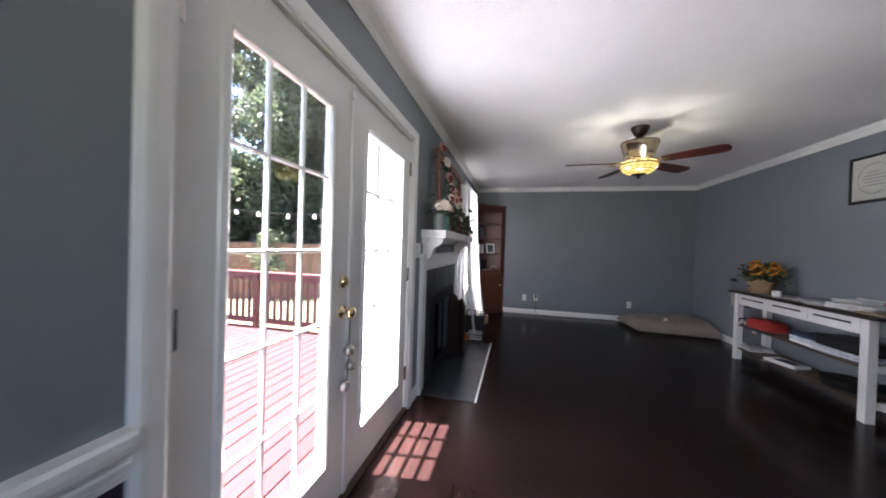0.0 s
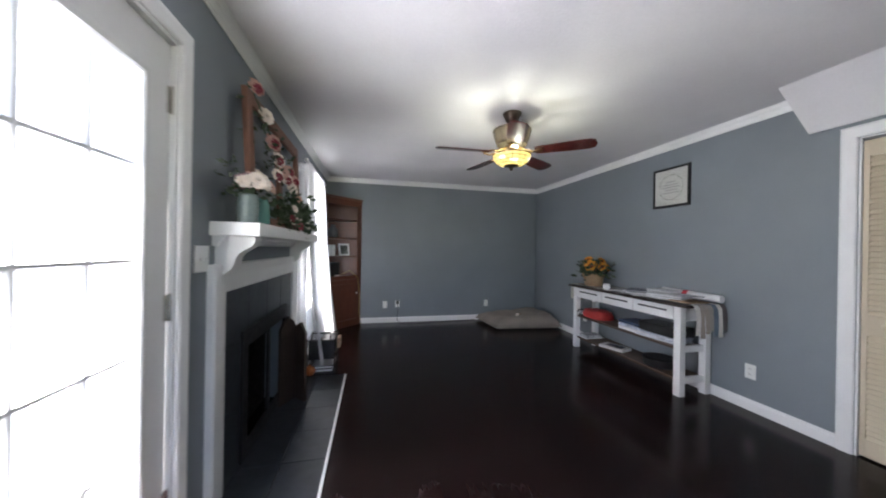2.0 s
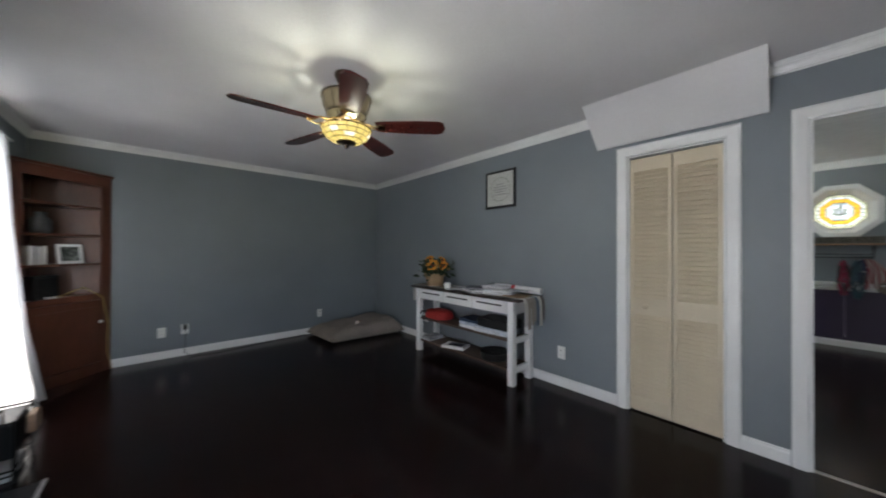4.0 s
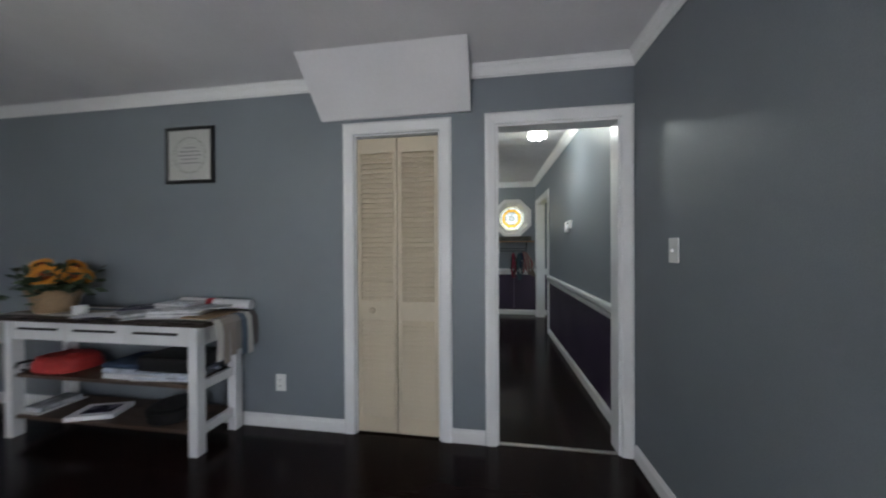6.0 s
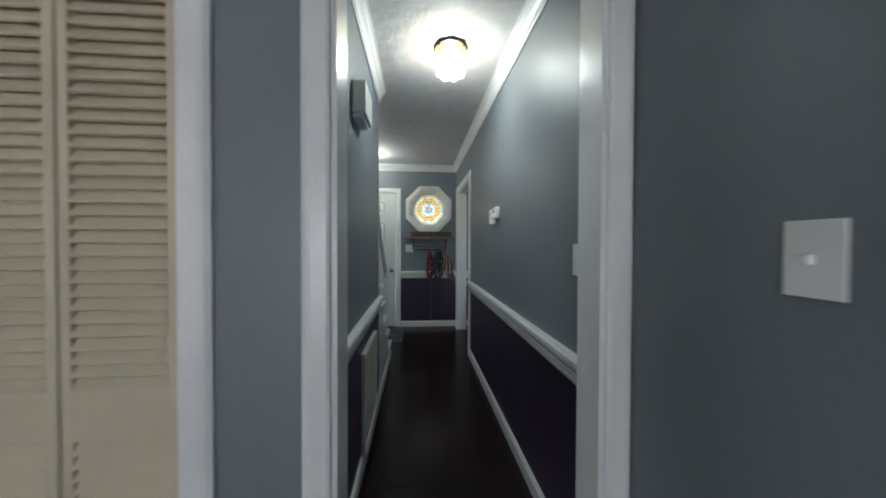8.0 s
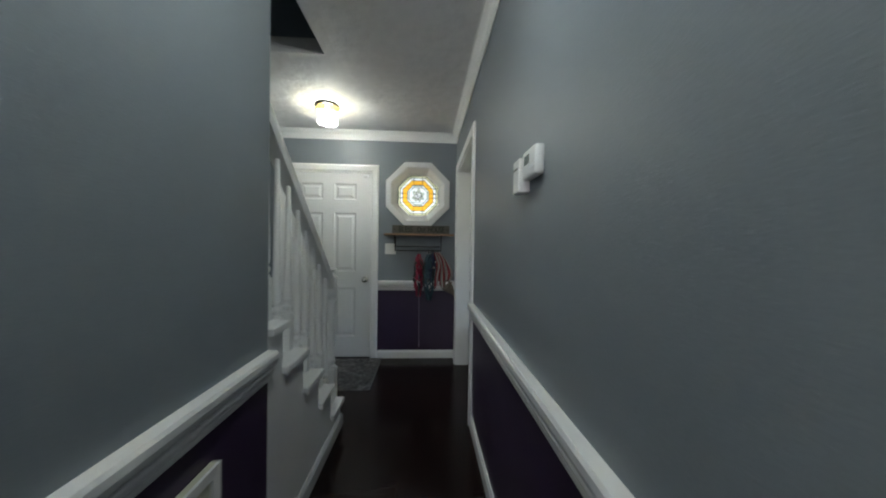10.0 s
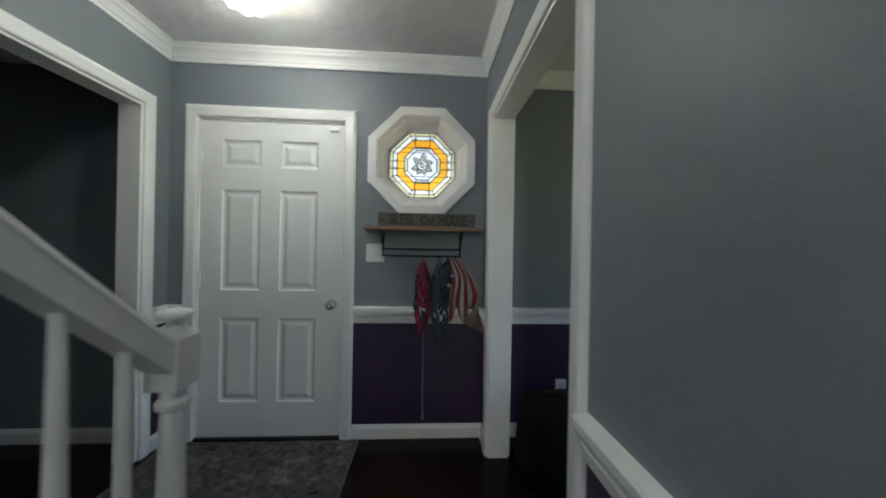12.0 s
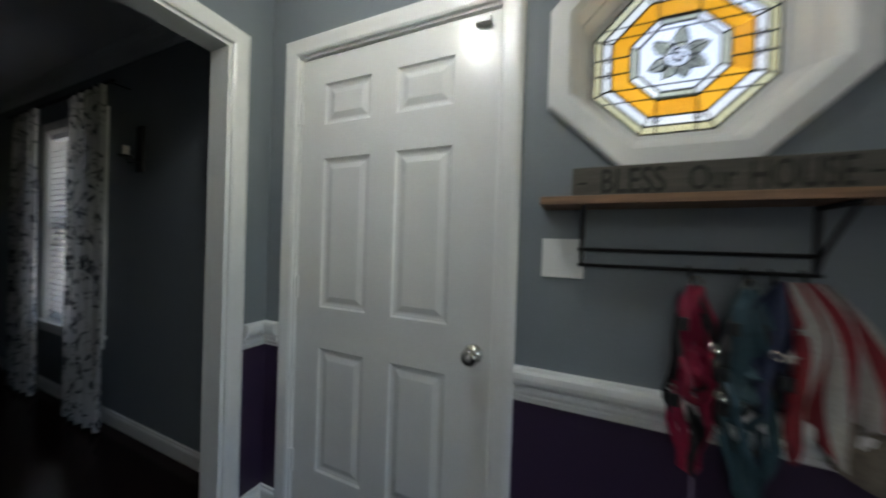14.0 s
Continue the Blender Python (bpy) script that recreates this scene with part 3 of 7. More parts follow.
# front door with six raised panels
fd = thing("door_3", (XF + 0.03, 2.115, 0.01), "white six-panel front door, closed, with a nickel knob", "door", "", "structure")
FY0, FY1 = 1.668, 2.562
panels = []
cols = ((1.832, 2.068), (2.190, 2.428))
rows = ((0.235, 0.772), (0.950, 1.592), (1.738, 1.912))
bm = bmesh.new()
for c in cols:
    for r in rows:
        panels.append((*c, *r))
holed_slab(bm, XF + 0.012, XF + 0.056, FY0, FY1, 0.012, 2.030, panels, -1)
part("slab", bm, DOORW, fd)
for p in panels:
    bm = bmesh.new()
    relief(bm, XF + 0.012, -1, *p, [(0, 0), (0.006, -0.008), (0.016, -0.011), (0.024, -0.011), (0.048, -0.002), (0.056, -0.002)])
    part("panel", bm, DOORW, fd)
knob(fd, (XF + 0.012, 1.728, 0.865), -1, NICKEL, "satin nickel door knob")
for z in (0.25, 1.03, 1.80):
    hinge(fd, XF + 0.006, FY1 + 0.004, z, -1)
part("door_latch", B(XF - 0.012, XF + 0.012, 1.70, 1.755, 1.985, 2.008, bevel=0.003), WHITE, fd, "white flip latch")
bm = bmesh.new()
for b0, b1 in ((1.655, 1.664), (2.566, 2.575)):
    box(bm, XF, XF + 0.12, b0, b1, 0, 2.05)
box(bm, XF, XF + 0.12, 1.664, 2.566, 2.036, 2.05)
casing(bm, "x", XF, -1, 1.658, 2.572, 0, 2.047, width=0.072)
tagged(part("trim_front_door", bm, WHITE), kind="structure")
tagged(part("trim_front_sill", B(XF - 0.01, XF + 0.14, 1.664, 2.566, 0.0, 0.012), IRON), kind="structure")

# louvred closet doors
bm = bmesh.new()
casing(bm, "x", XE, -1, 1.912, 2.503, 0, 2.033, width=0.076)
for b0, b1 in ((1.915, 1.925), (2.490, 2.50)):
    box(bm, XE, XE + 0.12, b0, b1, 0, 2.03)
box(bm, XE, XE + 0.12, 1.925, 2.490, 2.02, 2.03)
tagged(part("trim_closet", bm, WHITE), kind="structure")
tagged(part("closet_back", B(4.1, 4.12, YH + 0.1, YF, 0, H), GRAY), kind="structure")
closet = thing("door_4", (XE + 0.04, 2.207, 0.01), "cream louvred bifold closet door, closed", "door", "", "structure")
slat_mesh = None
for y0, y1 in ((1.928, 2.204), (2.210, 2.487)):
    x0, x1 = XE + 0.012, XE + 0.040
    s = 0.026
    bm = bmesh.new()
    box(bm, x0, x1, y0, y0 + s, 0.012, 2.005, 0.002)
    box(bm, x0, x1, y1 - s, y1, 0.012, 2.005, 0.002)
    leaf = part("leaf", bm, CREAM, closet)
    for z0, z1 in ((0.012, 0.125), (0.775, 0.905), (1.905, 2.005)):
        part("rail", B(x0 + 0.001, x1 - 0.001, y0 + s, y1 - s, z0, z1), CREAM, leaf)
    for z0, z1 in ((0.125, 0.775), (0.905, 1.905)):
        n = round((z1 - z0) / 0.0333)
        for i in range(n):
            zc = z0 + (z1 - z0) * (i + 0.5) / n
            if slat_mesh is None:
                bm = bmesh.new()
                box(bm, -0.0245, 0.0245, -(y1 - y0) / 2 + s, (y1 - y0) / 2 - s, -0.0036, 0.0036)
                slat_mesh = bpy.data.meshes.new("slat")
                bm.to_mesh(slat_mesh)
                bm.free()
                slat_mesh.materials.append(CREAM)
            ob = new("slat", slat_mesh)
            ob.parent = leaf
            ob.matrix_basis = Matrix.Translation(Vector(((x0 + x1) / 2, (y0 + y1) / 2, zc)) - BASE[leaf.name]) @ Matrix.Rotation(radians(-57), 4, "Y")
bm = lathe(bmesh.new(), [(0, 0), (0.012, 0), (0.011, 0.012), (0.019, 0.018), (0.021, 0.026), (0.016, 0.032), (0, 0.033)], (XE + 0.013, 2.375, 0.845), 16, Matrix.Rotation(radians(-90), 4, "Y"), closed=False)
part("door_knob", bm, CREAM, closet, "small cream wooden knob", smooth=True)

# ---------------------------------------------------------------- octagonal stained glass window
octw = thing("window_1", (XF - 0.01, OCT_Y, OCT_Z), "white octagonal window with amber stained glass round a rose", "window", "", "structure")


def octagon(r, x, dy=0.0, dz=0.0):
    k = r / math.cos(math.pi / 8)
    return [Vector((x, OCT_Y + dy + k * math.cos(radians(22.5 + 45 * i)), OCT_Z + dz + k * math.sin(radians(22.5 + 45 * i)))) for i in range(8)]


def oct_rings(bm, prof):
    prev = None
    for r, x in prof:
        ring = [bm.verts.new(p) for p in octagon(r, x)]
        if prev:
            for i in range(8):
                bm.faces.new((prev[i], prev[(i + 1) % 8], ring[(i + 1) % 8], ring[i]))
        prev = ring
    return bm


part("window_frame", oct_rings(bmesh.new(), [(0.350, XF), (0.350, XF - 0.018), (0.342, XF - 0.026), (0.295, XF - 0.028), (0.285, XF - 0.020), (0.278, XF - 0.012), (0.272, XF), (0.264, XF + 0.03), (0.258, XF + 0.034), (0.240, XF + 0.086), (0.226, XF + 0.088), (0.226, XF + 0.10)]), WHITE, octw)


def art_glass(name, colour):
    m = bpy.data.materials.new(name)
    m.use_nodes = True
    nt = m.node_tree
    b = nt.nodes["Principled BSDF"]
    b.inputs["Base Color"].default_value = (*colour, 1)
    b.inputs["Roughness"].default_value = 0.35
    b.inputs["Transmission Weight"].default_value = 1.0
    t = nt.nodes.new("ShaderNodeBsdfTranslucent")
    t.inputs[0].default_value = (*colour, 1)
    ms = nt.nodes.new("ShaderNodeMixShader")
    ms.inputs[0].default_value = 0.45
    no = nt.nodes.new("ShaderNodeTexNoise")
    no.inputs["Scale"].default_value = 60
    bp = nt.nodes.new("ShaderNodeBump")
    bp.inputs["Distance"].default_value = 0.002
    nt.links.new(no.outputs[0], bp.inputs["Height"])
    nt.links.new(bp.outputs[0], b.inputs["Normal"])
    nt.links.new(b.outputs[0], ms.inputs[1])
    nt.links.new(t.outputs[0], ms.inputs[2])
    nt.links.new(ms.outputs[0], nt.nodes["Material Output"].inputs[0])
    return m


AMBER, PALE, CLEARW, SAGE = art_glass("amber_glass", (0.40, 0.160, 0.003)), art_glass("pale_yellow_glass", (0.26, 0.24, 0.13)), art_glass("clear_textured_glass", (0.40, 0.42, 0.45)), art_glass("gray_green_glass", (0.22, 0.24, 0.20))
LEAD = material("lead_came", (0.03, 0.03, 0.03), 0.5, metal=0.6)
XG, RG = XF + 0.095, 0.226
for f0, f1, mats in ((1.0, 0.88, [PALE] * 8), (0.88, 0.755, [CLEARW] * 8), (0.755, 0.54, [AMBER] * 8), (0.54, 0.44, [SAGE, CLEARW] * 4)):
    o0, o1 = octagon(RG * f0, XG), octagon(RG * f1, XG)
    for i in range(8):
        j = (i + 1) % 8
        bm = bmesh.new()
        bm.faces.new([bm.verts.new(p) for p in (o0[i], o0[j], o1[j], o1[i])])
        part("pane", bm, mats[(i + 1) % 8], octw)
bm = bmesh.new()
bm.faces.new([bm.verts.new(p) for p in octagon(RG * 0.44, XG)])
part("pane", bm, CLEARW, octw)
bm = bmesh.new()
gx = XG - 0.004
for f in (0.985, 0.88, 0.755, 0.54, 0.44):
    o = octagon(RG * f, gx)
    tube(bm, o + [o[0]], 0.0034, 5, False)
for p, q in zip(octagon(RG, gx), octagon(RG * 0.755, gx)):
    tube(bm, [p, q], 0.0028, 5)
for p, q in zip(octagon(RG * 0.54, gx), octagon(RG * 0.44, gx)):
    tube(bm, [p, q], 0.0024, 5)
for s1 in (-1, 1):
    for s2 in (-1, 1):
        dy, dz = 0.050 * s1, 0.025 * s1
        tube(bm, [(gx, OCT_Y + dy, OCT_Z + s2 * RG * 0.54), (gx, OCT_Y + dy, OCT_Z + s2 * RG)], 0.0028, 5)
        tube(bm, [(gx, OCT_Y + s2 * RG * 0.54, OCT_Z + dz), (gx, OCT_Y + s2 * RG, OCT_Z + dz)], 0.0028, 5)
        for cy, cz in ((OCT_Y + dy, OCT_Z + s2 * RG * 0.80), (OCT_Y + s2 * RG * 0.80, OCT_Z + dz)):
            tube(bm, [(gx, cy - 0.011, cz), (gx, cy, cz + 0.011), (gx, cy + 0.011, cz), (gx, cy, cz - 0.011), (gx, cy - 0.011, cz)], 0.0024, 5, False)
# four thin dark lines right across the glass, built into the came mesh
for f in (0.52, 0.38, -0.34, -0.51):
    tube(bm, [(gx + 0.002, OCT_Y - RG * 0.90, OCT_Z + RG * f), (gx + 0.002, OCT_Y + RG * 0.90, OCT_Z + RG * f)], 0.0022, 5)
part("came", bm, LEAD, octw, "dark lead came")
bm = bmesh.new()
cm = bmesh.new()
c = Vector((XG - 0.003, OCT_Y, OCT_Z))
for deg, reach, wide in ((96, 0.088, 0.020), (38, 0.082, 0.019), (158, 0.078, 0.020), (-24, 0.080, 0.021), (208, 0.080, 0.019), (252, 0.070, 0.017), (298, 0.072, 0.018)):
    a = radians(deg)
    u, w = Vector((0, math.cos(a), math.sin(a))), Vector((0, -math.sin(a), math.cos(a)))
    loop = [c + u * 0.028 - w * wide * 0.7, c + u * 0.050 - w * wide, c + u * reach * 0.85 - w * wide * 0.5, c + u * reach + w * 0.004, c + u * reach * 0.80 + w * wide * 0.65, c + u * 0.048 + w * wide, c + u * 0.028 + w * wide * 0.7]
    bm.faces.new([bm.verts.new(p) for p in loop])
    tube(cm, [p - Vector((0.002, 0, 0)) for p in loop], 0.0020, 5, False)
    tube(cm, [c + u * 0.034 - Vector((0.002, 0, 0)), c + u * reach * 0.9 - Vector((0.002, 0, 0))], 0.0012, 5, False)
spiral = [c + Vector((-0.002, (0.006 + 0.0021 * k) * (1 + 0.10 * math.sin(2.3 * k)) * math.cos(0.85 * k), (0.006 + 0.0021 * k) * (1 + 0.10 * math.sin(1.7 * k)) * math.sin(0.85 * k))) for k in range(20)]
tube(cm, spiral, 0.0020, 5, False)
for k in (5, 9, 12, 15):
    tube(cm, [spiral[k], (spiral[k] + spiral[k + 3]) / 2 * 1.0, spiral[k + 4]], 0.0016, 5, False)
part("rose_petals", bm, SAGE, octw)
part("rose_outline", cm, LEAD, octw)

# ---------------------------------------------------------------- sash windows
BLIND = material("white_blind_slat", (0.78, 0.78, 0.80), 0.4, grain=0.03, trans=0.15)


def sash_window(name, x_in, side, y0, y1, z0, z1, label, blinds):
    """A double-hung window in an x wall; side -1: the room lies at smaller x."""
    w = thing(name, (x_in, (y0 + y1) / 2, z0), label, "window", "", "structure")
    xo = x_in - side * 0.075
    bm = casing(bmesh.new(), "x", x_in, side, y0 + 0.004, y1 - 0.004, z0, z1 - 0.004, width=0.07)
    part("window_frame", bm, WHITE, w)
    lo, hi = sorted((x_in - side * 0.119, x_in + side * 0.001))
    bm = bmesh.new()
    box(bm, lo, hi, y0, y0 + 0.012, z0, z1)
    box(bm, lo, hi, y1 - 0.012, y1, z0, z1)
    box(bm, lo, hi, y0 + 0.012, y1 - 0.012, z1 - 0.012, z1)
    part("jamb", bm, WHITE, w)
    s0, s1 = sorted((x_in - side * 0.119, x_in + side * 0.045))
    part("window_sill", B(s0, s1, y0 - 0.10, y1 + 0.10, z0 - 0.022, z0 + 0.003, bevel=0.006), WHITE, w)
    a0, a1 = sorted((x_in, x_in + side * 0.016))
    part("apron", B(a0, a1, y0 - 0.07, y1 + 0.07, z0 - 0.09, z0 - 0.023, bevel=0.004), WHITE, w)
    zm = (z0 + z1) / 2
    for k, (b0, b1, dx) in enumerate(((z0 + 0.004, zm + 0.02, 0.0), (zm - 0.02, z1 - 0.013, 0.030))):
        xc = xo - side * dx
        bm = holed_slab(bmesh.new(), xc - 0.014, xc + 0.014, y0 + 0.013, y1 - 0.013, b0, b1, [(y0 + 0.055, y1 - 0.055, b0 + 0.05, b1 - 0.045)])
        sash = part("sash", bm, WHITE, w)
        p = part("pane", B(xc - 0.002, xc + 0.002, y0 + 0.056, y1 - 0.056, b0 + 0.051, b1 - 0.046), GLASS, sash)
        p.visible_shadow = False
    if blinds:
        xb = x_in - side * 0.030
        part("blind_headrail", B(xb - 0.02, xb + 0.02, y0 + 0.016, y1 - 0.016, z1 - 0.06, z1 - 0.014), BLIND, w)
        first, n = None, int((z1 - z0 - 0.10) / 0.043)
        for i in range(n):
            z = z0 + 0.03 + 0.043 * i
            if first is None:
                bm = B(-0.022, 0.022, y0 + 0.018, y1 - 0.018, -0.0014, 0.0014)
                bmesh.ops.rotate(bm, verts=bm.verts, cent=(0, 0, 0), matrix=Matrix.Rotation(radians(30 * side), 3, "Y"))
                bmesh.ops.translate(bm, verts=bm.verts, vec=(xb, 0, z))
                first = part("slat", bm, BLIND, w)
                z_first = z
            else:
                same_mesh("slat", first, w, (0, 0, z - z_first))
        for yy in (y0 + 0.15, y1 - 0.15):
            part("blind_cord", tube(bmesh.new(), [(xb, yy, z0 + 0.02), (xb, yy, z1 - 0.02)], 0.0015, 5), BLIND, w)
    return w


sash_window("window_2", XW, 1, 4.72, 5.42, 0.62, 2.0, "bright white-framed window behind a white curtain", False)
sash_window("window_3", XF, -1, -1.20, -0.27, 0.56, 2.02, "white double-hung window with open white slat blinds", True)
sash_window("window_4", XF, -1, 4.35, 5.25, 0.56, 2.02, "white double-hung window with white slat blinds", True)


def drape(bm, axis_x, out, prof, folds, depth, thick=0.0):
    """A hanging cloth: prof rows are (z, y0, y1, x offset); folds waves across."""
    n = folds * 8
    rows = []
    for z, y0, y1, dx, amp in prof:
        rows.append([bm.verts.new((axis_x + out * (dx + depth * amp * (math.sin(k / n * folds * math.tau) + 0.35 * math.sin(k / n * folds * 2.3 * math.tau + z * 2))), y0 + (y1 - y0) * k / n, z + 0.006 * math.sin(k * 0.9))) for k in range(n + 1)])
    for u, w in zip(rows, rows[1:]):
        for k in range(n):
            bm.faces.new((u[k], u[k + 1], w[k + 1], w[k]))
    return bm


def rows_between(keys, n):
    out = []
    for i in range(n + 1):
        t = i / n * (len(keys) - 1)
        j = min(int(t), len(keys) - 2)
        f = t - j
        f = f * f * (3 - 2 * f)
        out.append(tuple(a + (b - a) * f for a, b in zip(keys[j], keys[j + 1])))
    return out


cur = thing("curtain", (-0.25, 4.95, 0.02), "long white sheer curtain hanging open beside the bright window", "curtain")
part("cloth", drape(bmesh.new(), -0.25, 1, rows_between([(2.10, 4.47, 5.50, 0.0, 0.8), (1.4, 4.46, 5.53, 0.02, 1.0), (0.7, 4.45, 5.60, 0.06, 1.2), (0.08, 4.44, 5.68, 0.14, 1.5)], 26), 9, 0.025), SHEER, cur, smooth=True)
tube_bm = tube(bmesh.new(), [(-0.25, 4.36, 2.105), (-0.25, 5.60, 2.105)], 0.010, 10)
lathe(tube_bm, [(0, -0.02), (0.016, -0.012), (0.020, 0), (0.016, 0.012), (0, 0.02)], (-0.25, 4.35, 2.105), 12, closed=False)
part("curtain_rod", tube_bm, WHITE, cur, "white curtain rod", smooth=True)
for y in (4.46, 5.54):
    part("bracket", tube(bmesh.new(), [(XW, y, 2.09), (-0.30, y, 2.09), (-0.25, y, 2.10)], 0.006, 8), WHITE, cur)

bm = bmesh.new()
rows = [[bm.verts.new((XW + 0.012 + 0.105 * k / 6 + 0.006 * math.sin(2.1 * k), 4.47 + 0.018 * math.sin(1.7 * k + z) - 0.03 * k / 6, z)) for k in range(7)] for z in (2.10, 1.7, 1.3, 0.9, 0.5, 0.08)]
for u, w in zip(rows, rows[1:]):
    for k in range(6):
        bm.faces.new((u[k], u[k + 1], w[k + 1], w[k]))
part("return", bm, SHEER, cur, smooth=True)
# ---------------------------------------------------------------- fireplace
fp = thing("fireplace", (XW + 0.02, 3.59, 0), "black slate fireplace with a white painted surround, unlit", "fireplace", "", "")
bm = casing(bmesh.new(), "x", XW + 0.013, 1, 2.930, 4.250, 0.0, 1.035, prof=[(0, -0.012), (0, 0.010), (0.02, 0.014), (0.05, 0.018), (0.09, 0.020), (0.12, 0.024), (0.142, 0.024), (0.150, 0.016), (0.150, -0.012)], width=0.145)
part("surround", bm, WHITE, fp, "white moulded fireplace surround")
# slate facing in large tiles
tiles = [(2.932, 3.168, 0.004, 0.37), (2.932, 3.168, 0.374, 0.738), (4.012, 4.248, 0.004, 0.37), (4.012, 4.248, 0.374, 0.738)]
tiles += [(2.932 + 0.3295 * i, 2.932 + 0.3295 * (i + 1) - 0.004, 0.742, 1.032) for i in range(4)]
for t in tiles:
    part("tile", B(XW + 0.001, XW + 0.014, t[0], t[1], t[2], t[3], bevel=0.002), SLATE, fp)
bm = bmesh.new()
box(bm, -0.90, -0.88, 3.17, 4.01, 0, 0.74)
box(bm, -0.88, -0.479, 3.15, 3.17, 0, 0.74)
box(bm, -0.88, -0.479, 4.01, 4.03, 0, 0.74)
box(bm, -0.90, -0.479, 3.15, 4.03, 0.742, 0.76)
box(bm, -0.90, -0.479, 3.15, 4.03, -0.05, 0.003)
part("firebox", bm, SOOT, fp, "sooty black firebox")
# glass front with a black metal frame
bm = holed_slab(bmesh.new(), XW + 0.016, XW + 0.036, 3.13, 4.05, 0.02, 0.78, [(3.20, 3.575, 0.10, 0.68), (3.605, 3.98, 0.10, 0.68)])
part("fire_door_frame", bm, IRON, fp, "black metal fireplace door frame")
bm = bmesh.new()
for i in range(5):
    box(bm, XW + 0.034, XW + 0.040, 3.20, 3.98, 0.700 + 0.012 * i, 0.706 + 0.012 * i)
part("vent_louvre", bm, IRON, fp)
hearth = thing("hearth", (-0.11, 3.59, 0), "flush dark slate hearth edged with a white strip", "hearth", "", "structure")
for i in range(5):
    for j in range(2):
        y0, x0 = 2.80 + 0.316 * i, XW + 0.001 + 0.245 * j
        part("tile", B(x0, x0 + 0.242, y0, y0 + 0.313, -0.002, 0.006, bevel=0.001), SLATE, hearth)
part("edge_strip", B(0.131, 0.147, 2.80, 4.38, 0.0, 0.010, bevel=0.002), WHITE, hearth, "white edging strip")

man = thing("mantel", (-0.25, 3.59, 1.11), "white painted wooden mantel shelf on scrolled corbels", "mantel")
part("shelf", B(XW, -0.145, 2.800, 4.410, 1.318, 1.384, bevel=0.004), WHITE, man)
bm = run(bmesh.new(), (XW, 2.83, 1.318), (XW, 4.35, 1.318), (1, 0, 0), [(0, -0.05), (0.02, -0.05), (0.03, -0.03), (0.05, -0.015), (0.06, 0), (0, 0)])
part("bed_mould", bm, WHITE, man)
for y in (2.86, 4.24):
    bm = bmesh.new()
    out = [(0, 0), (0.175, 0), (0.178, -0.02), (0.165, -0.045), (0.135, -0.065), (0.105, -0.085), (0.090, -0.11), (0.083, -0.14), (0.070, -0.165), (0.045, -0.185), (0.018, -0.20), (0, -0.21)]
    a = [bm.verts.new((XW + u, y, 1.318 + v)) for u, v in out]
    b = [bm.verts.new((XW + u, y + 0.085, 1.318 + v)) for u, v in out]
    for k in range(len(out)):
        bm.faces.new((a[k], a[(k + 1) % len(out)], b[(k + 1) % len(out)], b[k]))
    bm.faces.new(a[::-1])
    bm.faces.new(b)
    part("corbel", bm, WHITE, man)

# fire screen, carved and dark, standing folded before the firebox
scr = thing("fire_screen", (-0.21, 3.93, 0.006), "dark brown carved wooden fire screen standing on the hearth", "fire screen")
SCREENW = material("dark_carved_wood", (0.038, 0.024, 0.018), 0.42, grain=0.3, scale=40, bump=0.003)
for k, (p0, p1) in enumerate((((-0.315, 3.80), (-0.235, 3.955)), ((-0.230, 3.96), (-0.135, 3.86)))):
    d = Vector((p1[0] - p0[0], p1[1] - p0[1], 0))
    n = Vector((-d.y, d.x, 0)).normalized() * 0.011
    bm = bmesh.new()
    top = [(0, 0.60), (0.2, 0.66), (0.5, 0.70), (0.8, 0.66), (1, 0.60)] if k == 0 else [(0, 0.60), (0.5, 0.645), (1, 0.56)]
    outl = [(0, 0.01), *top, (1, 0.01)]
    a = [bm.verts.new(Vector((*p0, z)) + d * f + n) for f, z in outl]
    b = [bm.verts.new(Vector((*p0, z)) + d * f - n) for f, z in outl]
    for i in range(len(outl)):
        bm.faces.new((a[i], a[(i + 1) % len(outl)], b[(i + 1) % len(outl)], b[i]))
    bm.faces.new(a[::-1])
    bm.faces.new(b)
    part("screen_panel", bm, SCREENW, scr)

# ---------------------------------------------------------------- flowers
LEAF = material("artificial_leaf", (0.045, 0.075, 0.035), 0.5, grain=0.3, scale=60, random_tint=0.2)
BLUSH = material("blush_silk_petal", (0.58, 0.34, 0.28), 0.7, grain=0.12, scale=50, random_tint=0.15)
CREAMP = material("cream_silk_petal", (0.75, 0.66, 0.58), 0.7, grain=0.1, scale=50, random_tint=0.1)
MAUVE = material("mauve_silk_petal", (0.30, 0.19, 0.21), 0.7, grain=0.15, scale=50, random_tint=0.15)
BURG = material("burgundy_silk_petal", (0.22, 0.022, 0.04), 0.7, grain=0.2, scale=50)


